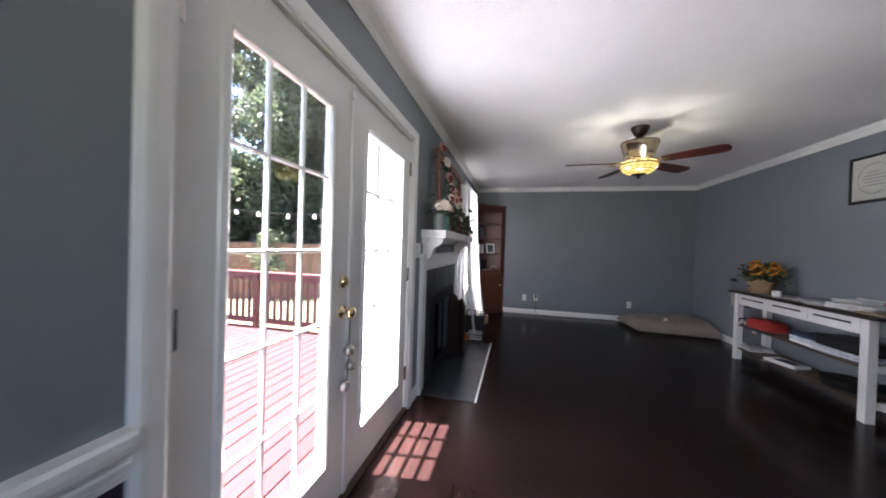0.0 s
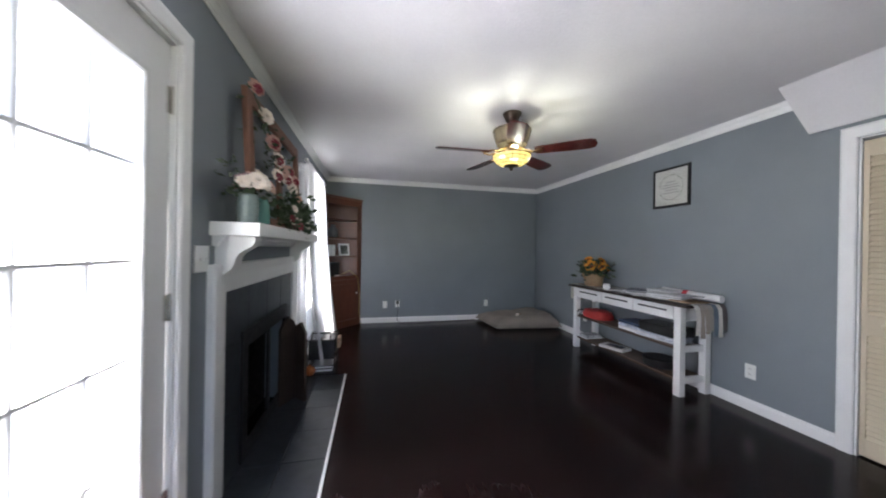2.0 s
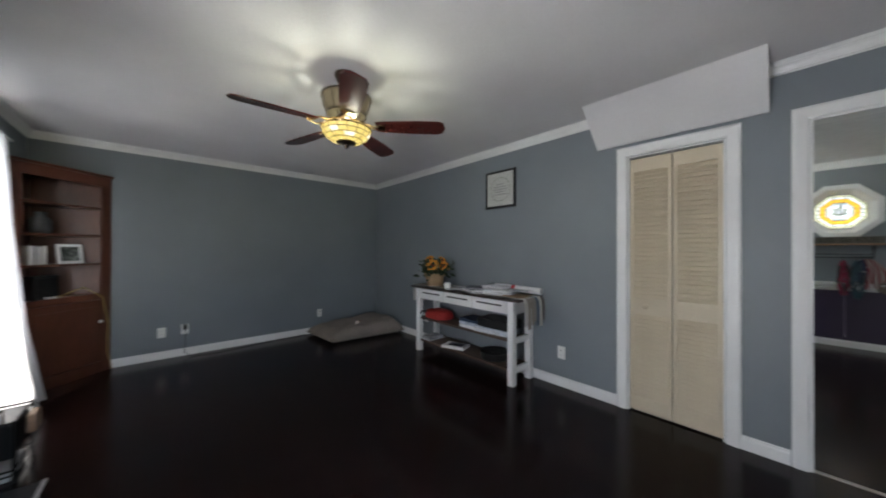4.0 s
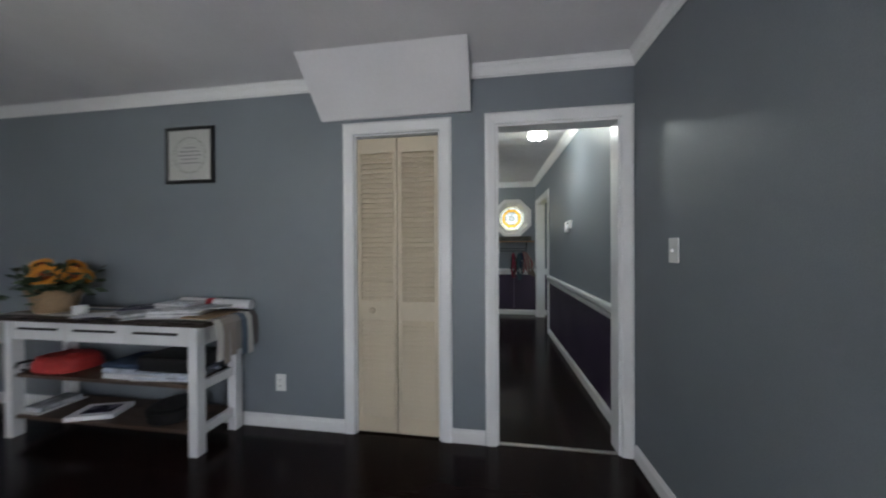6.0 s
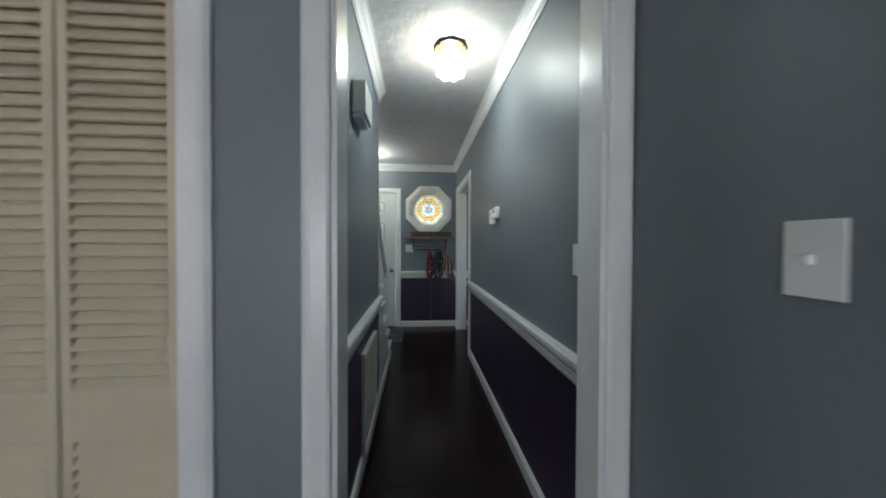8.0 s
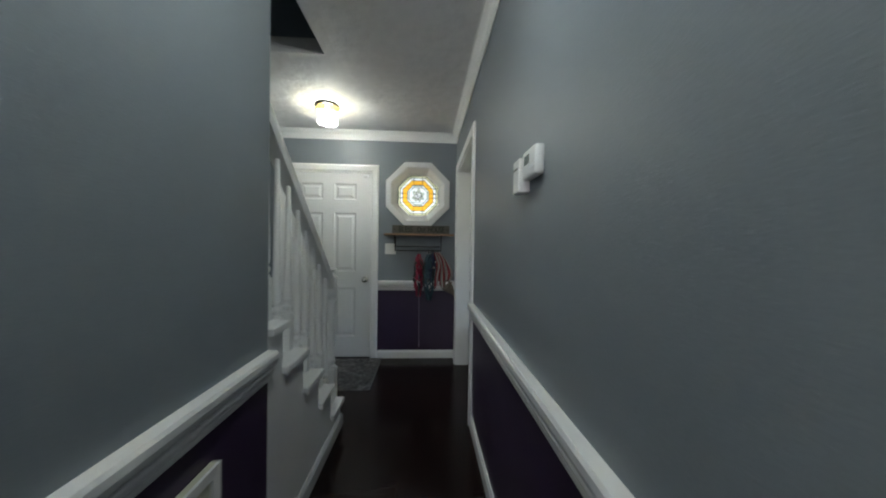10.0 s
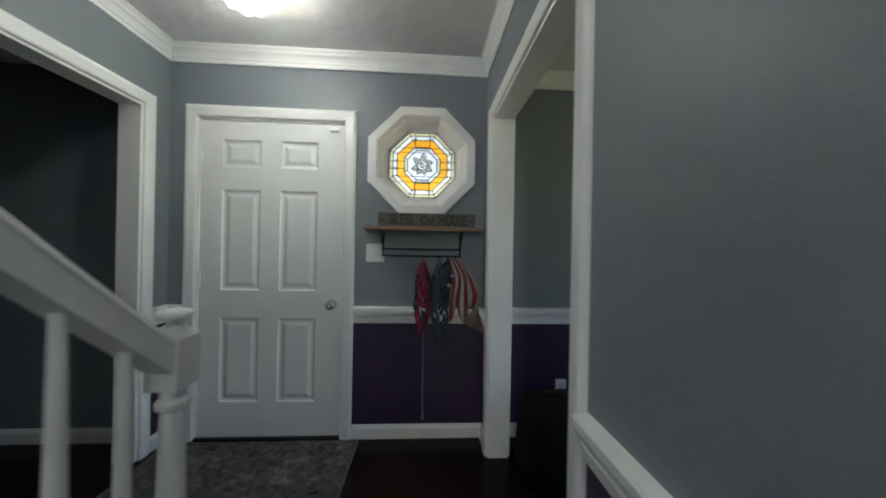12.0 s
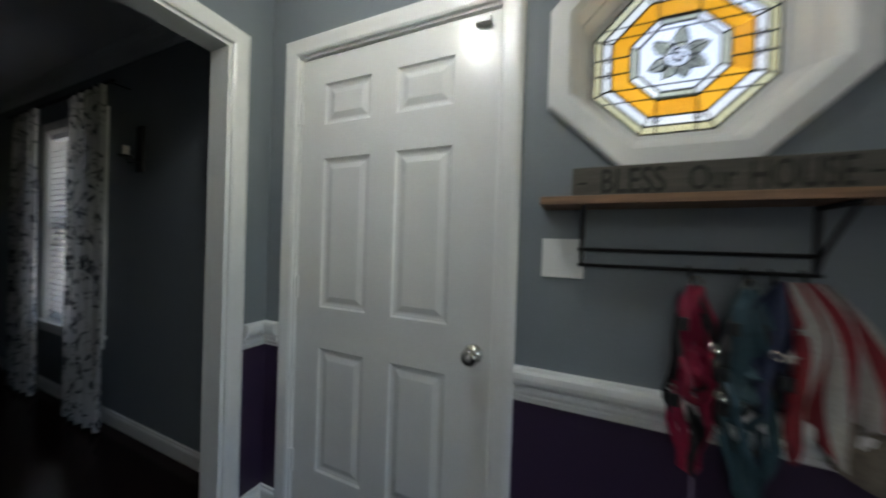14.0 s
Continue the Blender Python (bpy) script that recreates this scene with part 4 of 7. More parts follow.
def rose(bm, at, r, face=(1, -0.6, 0.5), seed=0):
    """A layered rose of curled petals that faces a direction."""
    rnd = random.Random(seed)
    z = Vector(face).normalized()
    x = z.orthogonal().normalized()
    y = z.cross(x)
    at = Vector(at)
    for layer, (n, rad, tilt) in enumerate(((3, 0.35, 80), (5, 0.62, 60), (6, 0.90, 30), (7, 1.05, 8))):
        for i in range(n):
            a = math.tau * (i + 0.5 * (layer % 2)) / n + rnd.uniform(-0.15, 0.15)
            u = x * math.cos(a) + y * math.sin(a)
            w = z.cross(u)
            ct, st = math.cos(radians(tilt)), math.sin(radians(tilt))
            wid = r * rad * 0.75
            base = at + u * r * 0.08
            mid = base + (u * ct + z * st) * r * rad * 0.6
            tip = base + (u * (ct + 0.15) + z * st * 0.9).normalized() * r * rad
            v = [bm.verts.new(p) for p in (base - w * wid * 0.2, base + w * wid * 0.2, mid + w * wid * 0.55, tip + w * wid * 0.3 - z * r * 0.06, tip - w * wid * 0.3 - z * r * 0.06, mid - w * wid * 0.55)]
            bm.faces.new((v[0], v[1], v[2], v[5]))
            bm.faces.new((v[5], v[2], v[3], v[4]))
    return bm


def leaves(bm, centre, spread, count, size, seed):
    rnd = random.Random(seed)
    c = Vector(centre)
    for _ in range(count):
        p = c + Vector((rnd.gauss(0, spread[0]), rnd.gauss(0, spread[1]), rnd.gauss(0, spread[2])))
        d = Vector((rnd.uniform(-1, 1), rnd.uniform(-1, 1), rnd.uniform(-0.3, 1))).normalized()
        s = d.orthogonal().normalized()
        s.rotate(Matrix.Rotation(rnd.uniform(0, 6), 3, d))
        L = size * rnd.uniform(0.6, 1.3)
        v = [bm.verts.new(q) for q in (p, p + d * L * 0.5 + s * L * 0.24, p + d * L, p + d * L * 0.5 - s * L * 0.24)]
        bm.faces.new(v)
    return bm


frame_ob = thing("picture_frame", (-0.28, 3.57, 1.384), "tall rustic wooden frame leaning on the mantel, hung with roses", "picture frame")
tilt = Matrix.Translation((-0.26, 0, 1.384)) @ Matrix.Rotation(radians(-3), 4, "Y") @ Matrix.Translation((0.26, 0, -1.384))
FRAMEW = material("reddish_rustic_wood", (0.19, 0.085, 0.055), 0.6, grain=0.3, scale=20, stretch=(5, 5, 0.7), bump=0.002)
for y0, y1, z0, z1 in ((3.00, 3.075, 1.386, 2.13), (4.065, 4.14, 1.386, 2.13), (3.075, 4.065, 2.055, 2.13), (3.075, 4.065, 1.386, 1.45), (3.545, 3.595, 1.45, 2.055)):
    part("frame_bar", B(-0.275, -0.245, y0, y1, z0, z1, bevel=0.004, m=tilt), FRAMEW, frame_ob)
garland = thing("rose_garland", (-0.24, 3.45, 2.0), "garland of blush and burgundy silk roses draped over the wooden frame", "garland")
pts = [(3.04, 2.14, 0.042), (3.20, 2.05, 0.045), (3.32, 1.93, 0.05), (3.42, 1.85, 0.045), (3.52, 1.80, 0.048), (3.62, 1.76, 0.045), (3.70, 1.84, 0.04), (3.78, 1.72, 0.045), (3.86, 1.80, 0.04), (3.40, 1.74, 0.04), (3.94, 1.66, 0.045)]
for i, (y, z, r) in enumerate(pts):
    outer = part("rose", rose(bmesh.new(), (-0.225 - (z - 1.4) * 0.04, y, z), r * 1.05, (1, -0.6, 0.3), i), (BLUSH, CREAMP)[i % 2], garland)
    if i % 3 != 1:
        part("heart", rose(bmesh.new(), (-0.212 - (z - 1.4) * 0.04, y - 0.008, z - 0.012), r * 0.65, (1, -0.7, 0.1), i + 70), BURG, outer, "burgundy rose heart")
part("foliage", leaves(leaves(bmesh.new(), (-0.26, 3.55, 1.84), (0.02, 0.20, 0.07), 110, 0.05, 3), (-0.27, 3.2, 2.0), (0.02, 0.10, 0.05), 24, 0.045, 5), LEAF, garland)
part("stem", tube(bmesh.new(), [(-0.268, 3.03, 2.12), (-0.262, 3.25, 2.02), (-0.255, 3.5, 1.83), (-0.25, 3.75, 1.76), (-0.25, 3.95, 1.66)], 0.005, 6), LEAF, garland)

vase = thing("rose_vase", (-0.23, 2.89, 1.384), "gray-green glass vase of cream and blush roses on the mantel", "vase")
VASEG = material("gray_green_glazed_vase", (0.16, 0.20, 0.19), 0.15, grain=0.1, blotch=0.2)
part("vase", lathe(bmesh.new(), [(0.0, 0), (0.042, 0), (0.046, 0.01), (0.05, 0.10), (0.046, 0.13), (0.052, 0.145), (0.047, 0.143), (0.040, 0.12), (0.0, 0.10)], (-0.23, 2.89, 1.384), 20, closed=False), VASEG, vase, smooth=True)
rnd = random.Random(4)
for i in range(19):
    a, b = i * 2.4, 0.020 + 0.0058 * i
    part("rose", rose(bmesh.new(), (-0.205 + 0.55 * b * math.cos(a), 2.90 + 1.10 * b * math.sin(a), 1.585 + 0.55 * (0.08 - b) + rnd.uniform(-0.015, 0.025)), rnd.uniform(0.028, 0.042), (0.8 + math.cos(a) * 0.6, -0.6 + math.sin(a) * 0.7, 0.6), i + 20), (CREAMP, BLUSH, MAUVE, CREAMP, BLUSH)[i % 5], vase)
part("foliage", leaves(leaves(bmesh.new(), (-0.24, 2.90, 1.545), (0.03, 0.06, 0.025), 70, 0.05, 8), (-0.27, 2.78, 1.62), (0.02, 0.02, 0.03), 22, 0.035, 9), LEAF, vase)
jar = thing("glass_jar", (-0.22, 3.04, 1.384), "squat teal glass jar on the mantel", "jar")
part("jar", lathe(bmesh.new(), [(0.0, 0), (0.040, 0), (0.046, 0.01), (0.046, 0.11), (0.036, 0.13), (0.037, 0.145), (0.033, 0.143), (0.0, 0.10)], (-0.22, 3.04, 1.384), 20, closed=False), material("teal_glass", (0.10, 0.24, 0.22), 0.08, blotch=0.15), jar, smooth=True)
bush = thing("flower_arrangement", (-0.24, 3.72, 1.384), "low spray of green leaves and white roses on the mantel", "plant")
part("pot", lathe(bmesh.new(), [(0, 0), (0.05, 0), (0.06, 0.08), (0.055, 0.08), (0, 0.06)], (-0.24, 3.72, 1.384), 16, closed=False), DARKWOOD, bush, smooth=True)
part("foliage", leaves(leaves(bmesh.new(), (-0.20, 3.66, 1.50), (0.05, 0.20, 0.06), 520, 0.055, 11), (-0.16, 3.95, 1.43), (0.03, 0.08, 0.03), 120, 0.05, 12), LEAF, bush)
for i in range(12):
    part("rose", rose(bmesh.new(), (-0.165 + rnd.uniform(-0.03, 0.03), 3.45 + 0.05 * i, 1.47 + rnd.uniform(-0.06, 0.08)), 0.026, (1, -0.6, 0.4), i + 50), (CREAMP, BURG, CREAMP)[i % 3], bush)

# ---------------------------------------------------------------- plates on the walls
def plate(name, at, out, w, h, toggles, label, outlet=False, group=""):
    """A switch or outlet plate at a place on a wall that faces out (unit x or y)."""
    o = Vector((out[0], out[1], 0))
    s = Vector((-o.y, o.x, 0))
    t = thing(name, at, label, "outlet" if outlet else "switch", group)
    at = Vector(at)

    def slab(a0, a1, z0, z1, d0, d1, bev):
        p, q = at + s * a0 + o * d0, at + s * a1 + o * d1
        return B(min(p.x, q.x), max(p.x, q.x), min(p.y, q.y), max(p.y, q.y), at.z + z0, at.z + z1, bevel=bev)

    part("cover_plate", slab(-w / 2, w / 2, -h / 2, h / 2, 0, 0.006, 0.002), PLATE, t)
    if outlet:
        for dz in (-0.022, 0.022):
            sock = part("socket", slab(-0.016, 0.016, dz - 0.014, dz + 0.014, 0.006, 0.009, 0.0015), PLATE, t)
            for da in (-0.006, 0.006):
                part("slot", slab(da - 0.0015, da + 0.0015, dz - 0.005, dz + 0.005, 0.0085, 0.0095, 0), BLACK, sock)
    else:
        for i in range(toggles):
            a = (i - (toggles - 1) / 2) * 0.046
            part("toggle", slab(a - 0.0045, a + 0.0045, -0.009, 0.007, 0.006, 0.019, 0.002), PLATE, t)
            for dz in (-0.030, 0.030):
                part("screw", slab(a - 0.003, a + 0.003, dz - 0.003, dz + 0.003, 0.006, 0.0068, 0.001), PLATE, t)
    return t


plate("light_switch", (XW, 2.735, 1.21), (1, 0), 0.118, 0.118, 2, "white double light switch beside the mantel")
plate("light_switch", (3.010, YS, 1.247), (0, 1), 0.074, 0.118, 1, "white single light switch on the gray wall")
plate("light_switch", (3.690, YS, 1.212), (0, 1), 0.074, 0.118, 1, "white single light switch at the hall entrance")
plate("light_switch", (XF, 1.453, 1.206), (-1, 0), 0.118, 0.118, 2, "white double light switch beside the front door")
plate("wall_outlet", (0.60, YN, 0.305), (0, -1), 0.072, 0.116, 0, "white wall outlet above the baseboard", True, "outlets")
out2 = plate("wall_outlet", (0.81, YN, 0.315), (0, -1), 0.072, 0.116, 0, "white wall outlet with a black plug in it", True, "outlets")
plate("wall_outlet", (2.42, YN, 0.295), (0, -1), 0.072, 0.116, 0, "white wall outlet above the dog bed", True, "outlets")
plate("wall_outlet", (XE, 3.060, 0.315), (-1, 0), 0.074, 0.118, 0, "white wall outlet beside the console table", True, "outlets")
plate("wall_outlet", (XE, 5.08, 0.315), (-1, 0), 0.074, 0.118, 0, "white wall outlet behind the console table", True, "outlets")
plate("wall_outlet", (XF, 0.20, 0.32), (-1, 0), 0.072, 0.116, 0, "white wall outlet on the purple wall", True, "outlets")
plug = thing("power_plug", (0.81, 6.48, 0.34), "black power plug with its cable running along the floor", "plug")
part("plug", B(0.790, 0.832, 6.455, 6.500, 0.315, 0.375, bevel=0.006), BLACK, plug)
part("cable", tube(bmesh.new(), [(0.81, 6.46, 0.315), (0.815, 6.45, 0.20), (0.80, 6.44, 0.06), (0.86, 6.40, 0.008), (1.10, 6.36, 0.006), (1.45, 6.41, 0.006), (1.8, 6.46, 0.006), (2.2, 6.47, 0.006)], 0.004, 6), BLACK, plug)

# ---------------------------------------------------------------- corner cabinet
cab = thing("corner_cabinet", (-0.14, 6.28, 0), "stained pine corner cabinet with open shelves over one door", "cabinet")
c0, c1 = Vector((-0.335, 5.955, 0)), Vector((0.195, 6.485, 0))
d = (c1 - c0).normalized()
nrm = Vector((d.y, -d.x, 0))
CW = (c1 - c0).length


def on_front(bm, a0, a1, z0, z1, t0, t1, bev=0.002):
    """A board on the cabinet's slanting front: along a, up z, out t."""
    m = Matrix(((d.x, nrm.x, 0, c0.x), (d.y, nrm.y, 0, c0.y), (0, 0, 1, 0), (0, 0, 0, 1)))
    return box(bm, a0, a1, t0, t1, z0, z1, bev, m)


for a0, a1 in ((0, 0.075), (CW - 0.075, CW)):
    part("stile", on_front(bmesh.new(), a0, a1, 0.0, 2.03, -0.022, 0.0), PINE, cab)
part("top_rail", on_front(bmesh.new(), 0.075, CW - 0.075, 1.93, 2.03, -0.022, -0.001), PINE, cab)
part("cornice", on_front(bmesh.new(), -0.01, CW + 0.01, 2.03, 2.055, -0.04, 0.018, 0.005), PINE, cab)
part("base_rail", on_front(bmesh.new(), 0.075, CW - 0.075, 0.0, 0.11, -0.022, -0.001), PINE, cab)
part("mid_rail", on_front(bmesh.new(), 0.075, CW - 0.075, 0.76, 0.82, -0.022, -0.001), PINE, cab)
door = part("door", on_front(bmesh.new(), 0.080, CW - 0.080, 0.115, 0.755, -0.020, 0.004, 0.003), PINE, cab)
part("door_panel", on_front(bmesh.new(), 0.14, CW - 0.14, 0.18, 0.69, 0.004, 0.010, 0.004), PINE, door)
kp = c0 + d * (CW - 0.105) + nrm * 0.02
part("knob", lathe(bmesh.new(), [(0, -0.016), (0.012, -0.012), (0.016, 0), (0.012, 0.012), (0, 0.016)], (kp.x, kp.y, 0.53), 12, closed=False), PLATE, door, "white ceramic knob", smooth=True)


def tri_board(z0, z1):
    bm = bmesh.new()
    p = [c0, c1, Vector((c1.x, 6.505, 0)), Vector((XW + 0.006, 6.505, 0)), Vector((XW + 0.006, c0.y, 0))]
    q = [v - nrm * 0.024 if i < 2 else v for i, v in enumerate(p)]
    a = [bm.verts.new((v.x, v.y, z0)) for v in q]
    b = [bm.verts.new((v.x, v.y, z1)) for v in q]
    for i in range(5):
        bm.faces.new((a[i], a[(i + 1) % 5], b[(i + 1) % 5], b[i]))
    bm.faces.new(a[::-1])
    bm.faces.new(b)
    return bm


for z in (0.10, 0.79, 1.115, 1.40, 1.69):
    part("shelf", tri_board(z, z + 0.02), PINE, cab)
part("back", B(XW + 0.002, 0.195, 6.487, 6.504, 0.0, 2.03), PINE, cab)
part("side", B(XW + 0.002, XW + 0.018, 5.955, 6.487, 0.0, 2.03), PINE, cab)
part("top", tri_board(2.012, 2.03), PINE, cab)
# on its shelves
pf = thing("photo_frame", (-0.02, 6.29, 1.135), "small white photo frame standing on a cabinet shelf", "photo frame")
pc = c0 + d * 0.47 - nrm * 0.08
mm = Matrix.Translation((pc.x, pc.y, 1.137)) @ Matrix.Rotation(math.atan2(d.y, d.x), 4, "Z") @ Matrix.Rotation(radians(-8), 4, "X")
bm = bmesh.new()
for a0, a1, z0, z1 in ((-0.10, -0.075, 0, 0.19), (0.075, 0.10, 0, 0.19), (-0.075, 0.075, 0, 0.025), (-0.075, 0.075, 0.165, 0.19)):
    box(bm, a0, a1, -0.008, 0.008, z0, z1, 0.002, mm)
part("frame", bm, WHITE, pf)
part("picture", box(bmesh.new(), -0.075, 0.075, -0.002, 0.002, 0.025, 0.165, 0, mm), material("dark_photo_print", (0.10, 0.11, 0.10), 0.25, grain=0.6, scale=25, blotch=0.6, blotch_scale=20), pf)
books = [(0.16, 0.04, 0.17, (0.7, 0.68, 0.62)), (0.21, 0.035, 0.16, (0.5, 0.5, 0.52)), (0.255, 0.03, 0.17, (0.72, 0.70, 0.66))]
for i, (a, w, h, col) in enumerate(books):
    b0 = thing("book", tuple(c0 + d * a - nrm * 0.10 + Vector((0, 0, 1.135))), "pale upright book on a cabinet shelf", "book", "books in the cabinet")
    part("cover", on_front(bmesh.new(), a, a + w, 1.1355, 1.1355 + h, -0.18, -0.07), material("book_cloth", col, 0.6, grain=0.1), b0)
    part("pages", on_front(bmesh.new(), a + 0.004, a + w - 0.004, 1.139, 1.1355 + h + 0.001, -0.178, -0.068, 0), PAPER, b0)
sp = thing("speaker", tuple(c0 + d * 0.30 - nrm * 0.12 + Vector((0, 0, 0.81))), "small black box speaker on the cabinet ledge", "speaker")
part("body", on_front(bmesh.new(), 0.20, 0.37, 0.8105, 1.03, -0.20, -0.07, 0.008), BLACK, sp)
part("grille", on_front(bmesh.new(), 0.215, 0.355, 0.83, 1.01, -0.07, -0.064, 0.004), IRON, sp)
dish = thing("white_dish", tuple(c0 + d * 0.30 - nrm * 0.045 + Vector((0, 0, 0.81))), "small white dish before the black speaker", "dish")
q0 = c0 + d * 0.30 - nrm * 0.045
part("dish", lathe(bmesh.new(), [(0, 0), (0.03, 0), (0.04, 0.025), (0.036, 0.025), (0, 0.008)], (q0.x, q0.y, 0.8105), 16, closed=False), PLATE, dish, smooth=True)
cabc = thing("yellow_cord", tuple(c0 + d * 0.6 + Vector((0, 0, 0))), "thin yellow cord trailing down the cabinet to the floor", "cord")
part("cord", tube(bmesh.new(), [c0 + d * 0.36 - nrm * 0.05 + Vector((0, 0, 0.83)), c0 + d * 0.50 + nrm * 0.012 + Vector((0, 0, 0.90)), c0 + d * 0.66 + nrm * 0.02 + Vector((0, 0, 0.78)), c0 + d * 0.71 + nrm * 0.02 + Vector((0, 0, 0.5)), c0 + d * 0.70 + nrm * 0.025 + Vector((0, 0, 0.2)), c0 + d * 0.74 + nrm * 0.03 + Vector((0, 0, 0.006))], 0.005, 8), material("yellow_cord", (0.35, 0.25, 0.08), 0.5), cabc)
vz = thing("dark_bust", tuple(c0 + d * 0.28 - nrm * 0.12 + Vector((0, 0, 1.42))), "dark gray stoneware jug on the upper shelf", "jug")
q1 = c0 + d * 0.28 - nrm * 0.13
part("jug", lathe(bmesh.new(), [(0, 0), (0.06, 0), (0.075, 0.05), (0.07, 0.12), (0.035, 0.17), (0.04, 0.20), (0.034, 0.20), (0, 0.15)], (q1.x, q1.y, 1.4205), 18, closed=False), material("gray_stoneware", (0.08, 0.085, 0.09), 0.4, grain=0.2), vz, smooth=True)

# ---------------------------------------------------------------- by the hearth
crate = thing("storage_caddy", (-0.10, 4.62, 0), "black wire caddy with a handle standing past the hearth", "caddy")
bm = bmesh.new()
for x, y in ((-0.24, 4.46), (0.02, 4.46), (-0.24, 4.78), (0.02, 4.78)):
    tube(bm, [(x, y, 0), (x, y, 0.34)], 0.008, 8)
for z in (0.07, 0.33):
    tube(bm, [(-0.24, 4.46, z), (0.02, 4.46, z), (0.02, 4.78, z), (-0.24, 4.78, z), (-0.24, 4.46, z)], 0.006, 8)
part("frame", bm, IRON, crate)
part("bin", B(-0.232, 0.012, 4.468, 4.772, 0.13, 0.322, bevel=0.008), BLACK, crate)
part("handle", tube(bmesh.new(), [(-0.20, 4.47, 0.33), (-0.20, 4.47, 0.40), (-0.02, 4.47, 0.40), (-0.02, 4.47, 0.33)], 0.007, 8), IRON, crate)
wb = thing("striped_box", (-0.08, 4.53, 0.075), "low white box with dark stripes on the caddy's lower shelf", "box")
part("box", B(-0.20, 0.0, 4.49, 4.74, 0.001, 0.068, bevel=0.004), PAPER, wb)
part("stripe", B(-0.201, 0.001, 4.488, 4.742, 0.025, 0.036), BLACK, wb)
orange = thing("orange_gourd", (-0.20, 4.41, 0), "small orange ornamental gourd on the floor", "gourd")
bm = bmesh.new()
n = 24
prof = [(0.0, 0.0), (0.03, 0.004), (0.05, 0.03), (0.052, 0.05), (0.04, 0.075), (0.012, 0.085), (0.008, 0.10), (0, 0.102)]
lathe(bm, prof, (-0.20, 4.41, 0.006), n, closed=False)
for v in bm.verts:
    a = math.atan2(v.co.y - 4.41, v.co.x + 0.20)
    k = 1 + 0.06 * math.cos(8 * a)
    v.co.x, v.co.y = -0.20 + (v.co.x + 0.20) * k, 4.41 + (v.co.y - 4.41) * k
part("gourd", bm, material("orange_skin", (0.45, 0.13, 0.03), 0.4, grain=0.15), orange, smooth=True)
tan = thing("leather_pouch", (0.05, 4.70, 0.19), "tan pouch hooked on the side of the caddy", "pouch")
part("pouch", B(0.028, 0.065, 4.60, 4.72, 0.20, 0.31, bevel=0.012), material("tan_leather", (0.45, 0.30, 0.20), 0.5, grain=0.15), tan)

# ---------------------------------------------------------------- dog bed
bed = thing("dog_bed", (2.85, 6.0, 0), "large sagging taupe dog cushion on the floor in the corner", "dog bed")
BEDC = material("taupe_canvas", (0.235, 0.20, 0.172), 0.85, grain=0.12, scale=160, bump=0.0012, blotch=0.15, blotch_scale=5)
bm = bmesh.new()
nx, ny = 36, 28
grid = {}
for side in (1, 0):
    for i in range(nx + 1):
        for j in range(ny + 1):
            u, w = i / nx, j / ny
            if side == 0 and (i in (0, nx) or j in (0, ny)):
                grid[0, i, j] = grid[1, i, j]
                continue
            x, y = 2.25 + 1.13 * u, 5.60 + 0.86 * w
            x += 0.06 * (0.5 - w) * 1.2 * (1 - u)
            y += 0.10 * (1 - u) * (1 - w)
            e = min(u, 1 - u, w, 1 - w)
            puff = min(1, e / 0.10) ** 0.5
            h = 0.10 + 0.06 * u + 0.05 * math.exp(-((u - 0.80) ** 2 / 0.03 + (w - 0.5) ** 2 / 0.12)) + 0.034 * noise.noise((x * 4, y * 4, 0)) + 0.020 * noise.noise((x * 11, y * 11, 3))
            h -= 0.04 * math.exp(-((u - 0.35) ** 2 / 0.04 + (w - 0.5) ** 2 / 0.05))
            z = 0.05 + (h * puff if side else -0.045 * puff)
            grid[side, i, j] = bm.verts.new((x, y, z))
for side in (1, 0):
    for i in range(nx):
        for j in range(ny):
            q = [grid[side, i, j], grid[side, i + 1, j], grid[side, i + 1, j + 1], grid[side, i, j + 1]]
            bm.faces.new(q if side else q[::-1])
part("cushion", bm, BEDC, bed, smooth=True)
edge = [(2.25 + 1.13 * u + 0.06 * (0.5 - w) * 1.2 * (1 - u), 5.60 + 0.86 * w + 0.10 * (1 - u) * (1 - w), 0.05) for u, w in [(k / 12, 0) for k in range(13)] + [(1, k / 10) for k in range(1, 11)] + [(1 - k / 12, 1) for k in range(1, 13)] + [(0, 1 - k / 10) for k in range(1, 10)]]
part("piping", tube(bmesh.new(), edge + [edge[0]], 0.006, 6, False), BEDC, bed)
toy = thing("chew_toy", (2.82, 6.02, 0.165), "knotted cream and brown rope toy lying on the dog bed", "dog toy")
part("knot", lathe(bmesh.new(), [(0, -0.03), (0.022, -0.022), (0.034, 0), (0.026, 0.022), (0, 0.03)], (2.80, 6.00, 0.168), 12, Matrix.Rotation(radians(70), 4, "X"), closed=False), CREAMP, toy, smooth=True)
part("rope", tube(bmesh.new(), [(2.80, 6.0, 0.168), (2.86, 6.03, 0.175), (2.92, 6.04, 0.180), (2.97, 6.07, 0.190)], [0.018, 0.014, 0.014, 0.02], 8), material("brown_rope", (0.22, 0.10, 0.05), 0.8, grain=0.2), toy, smooth=True)

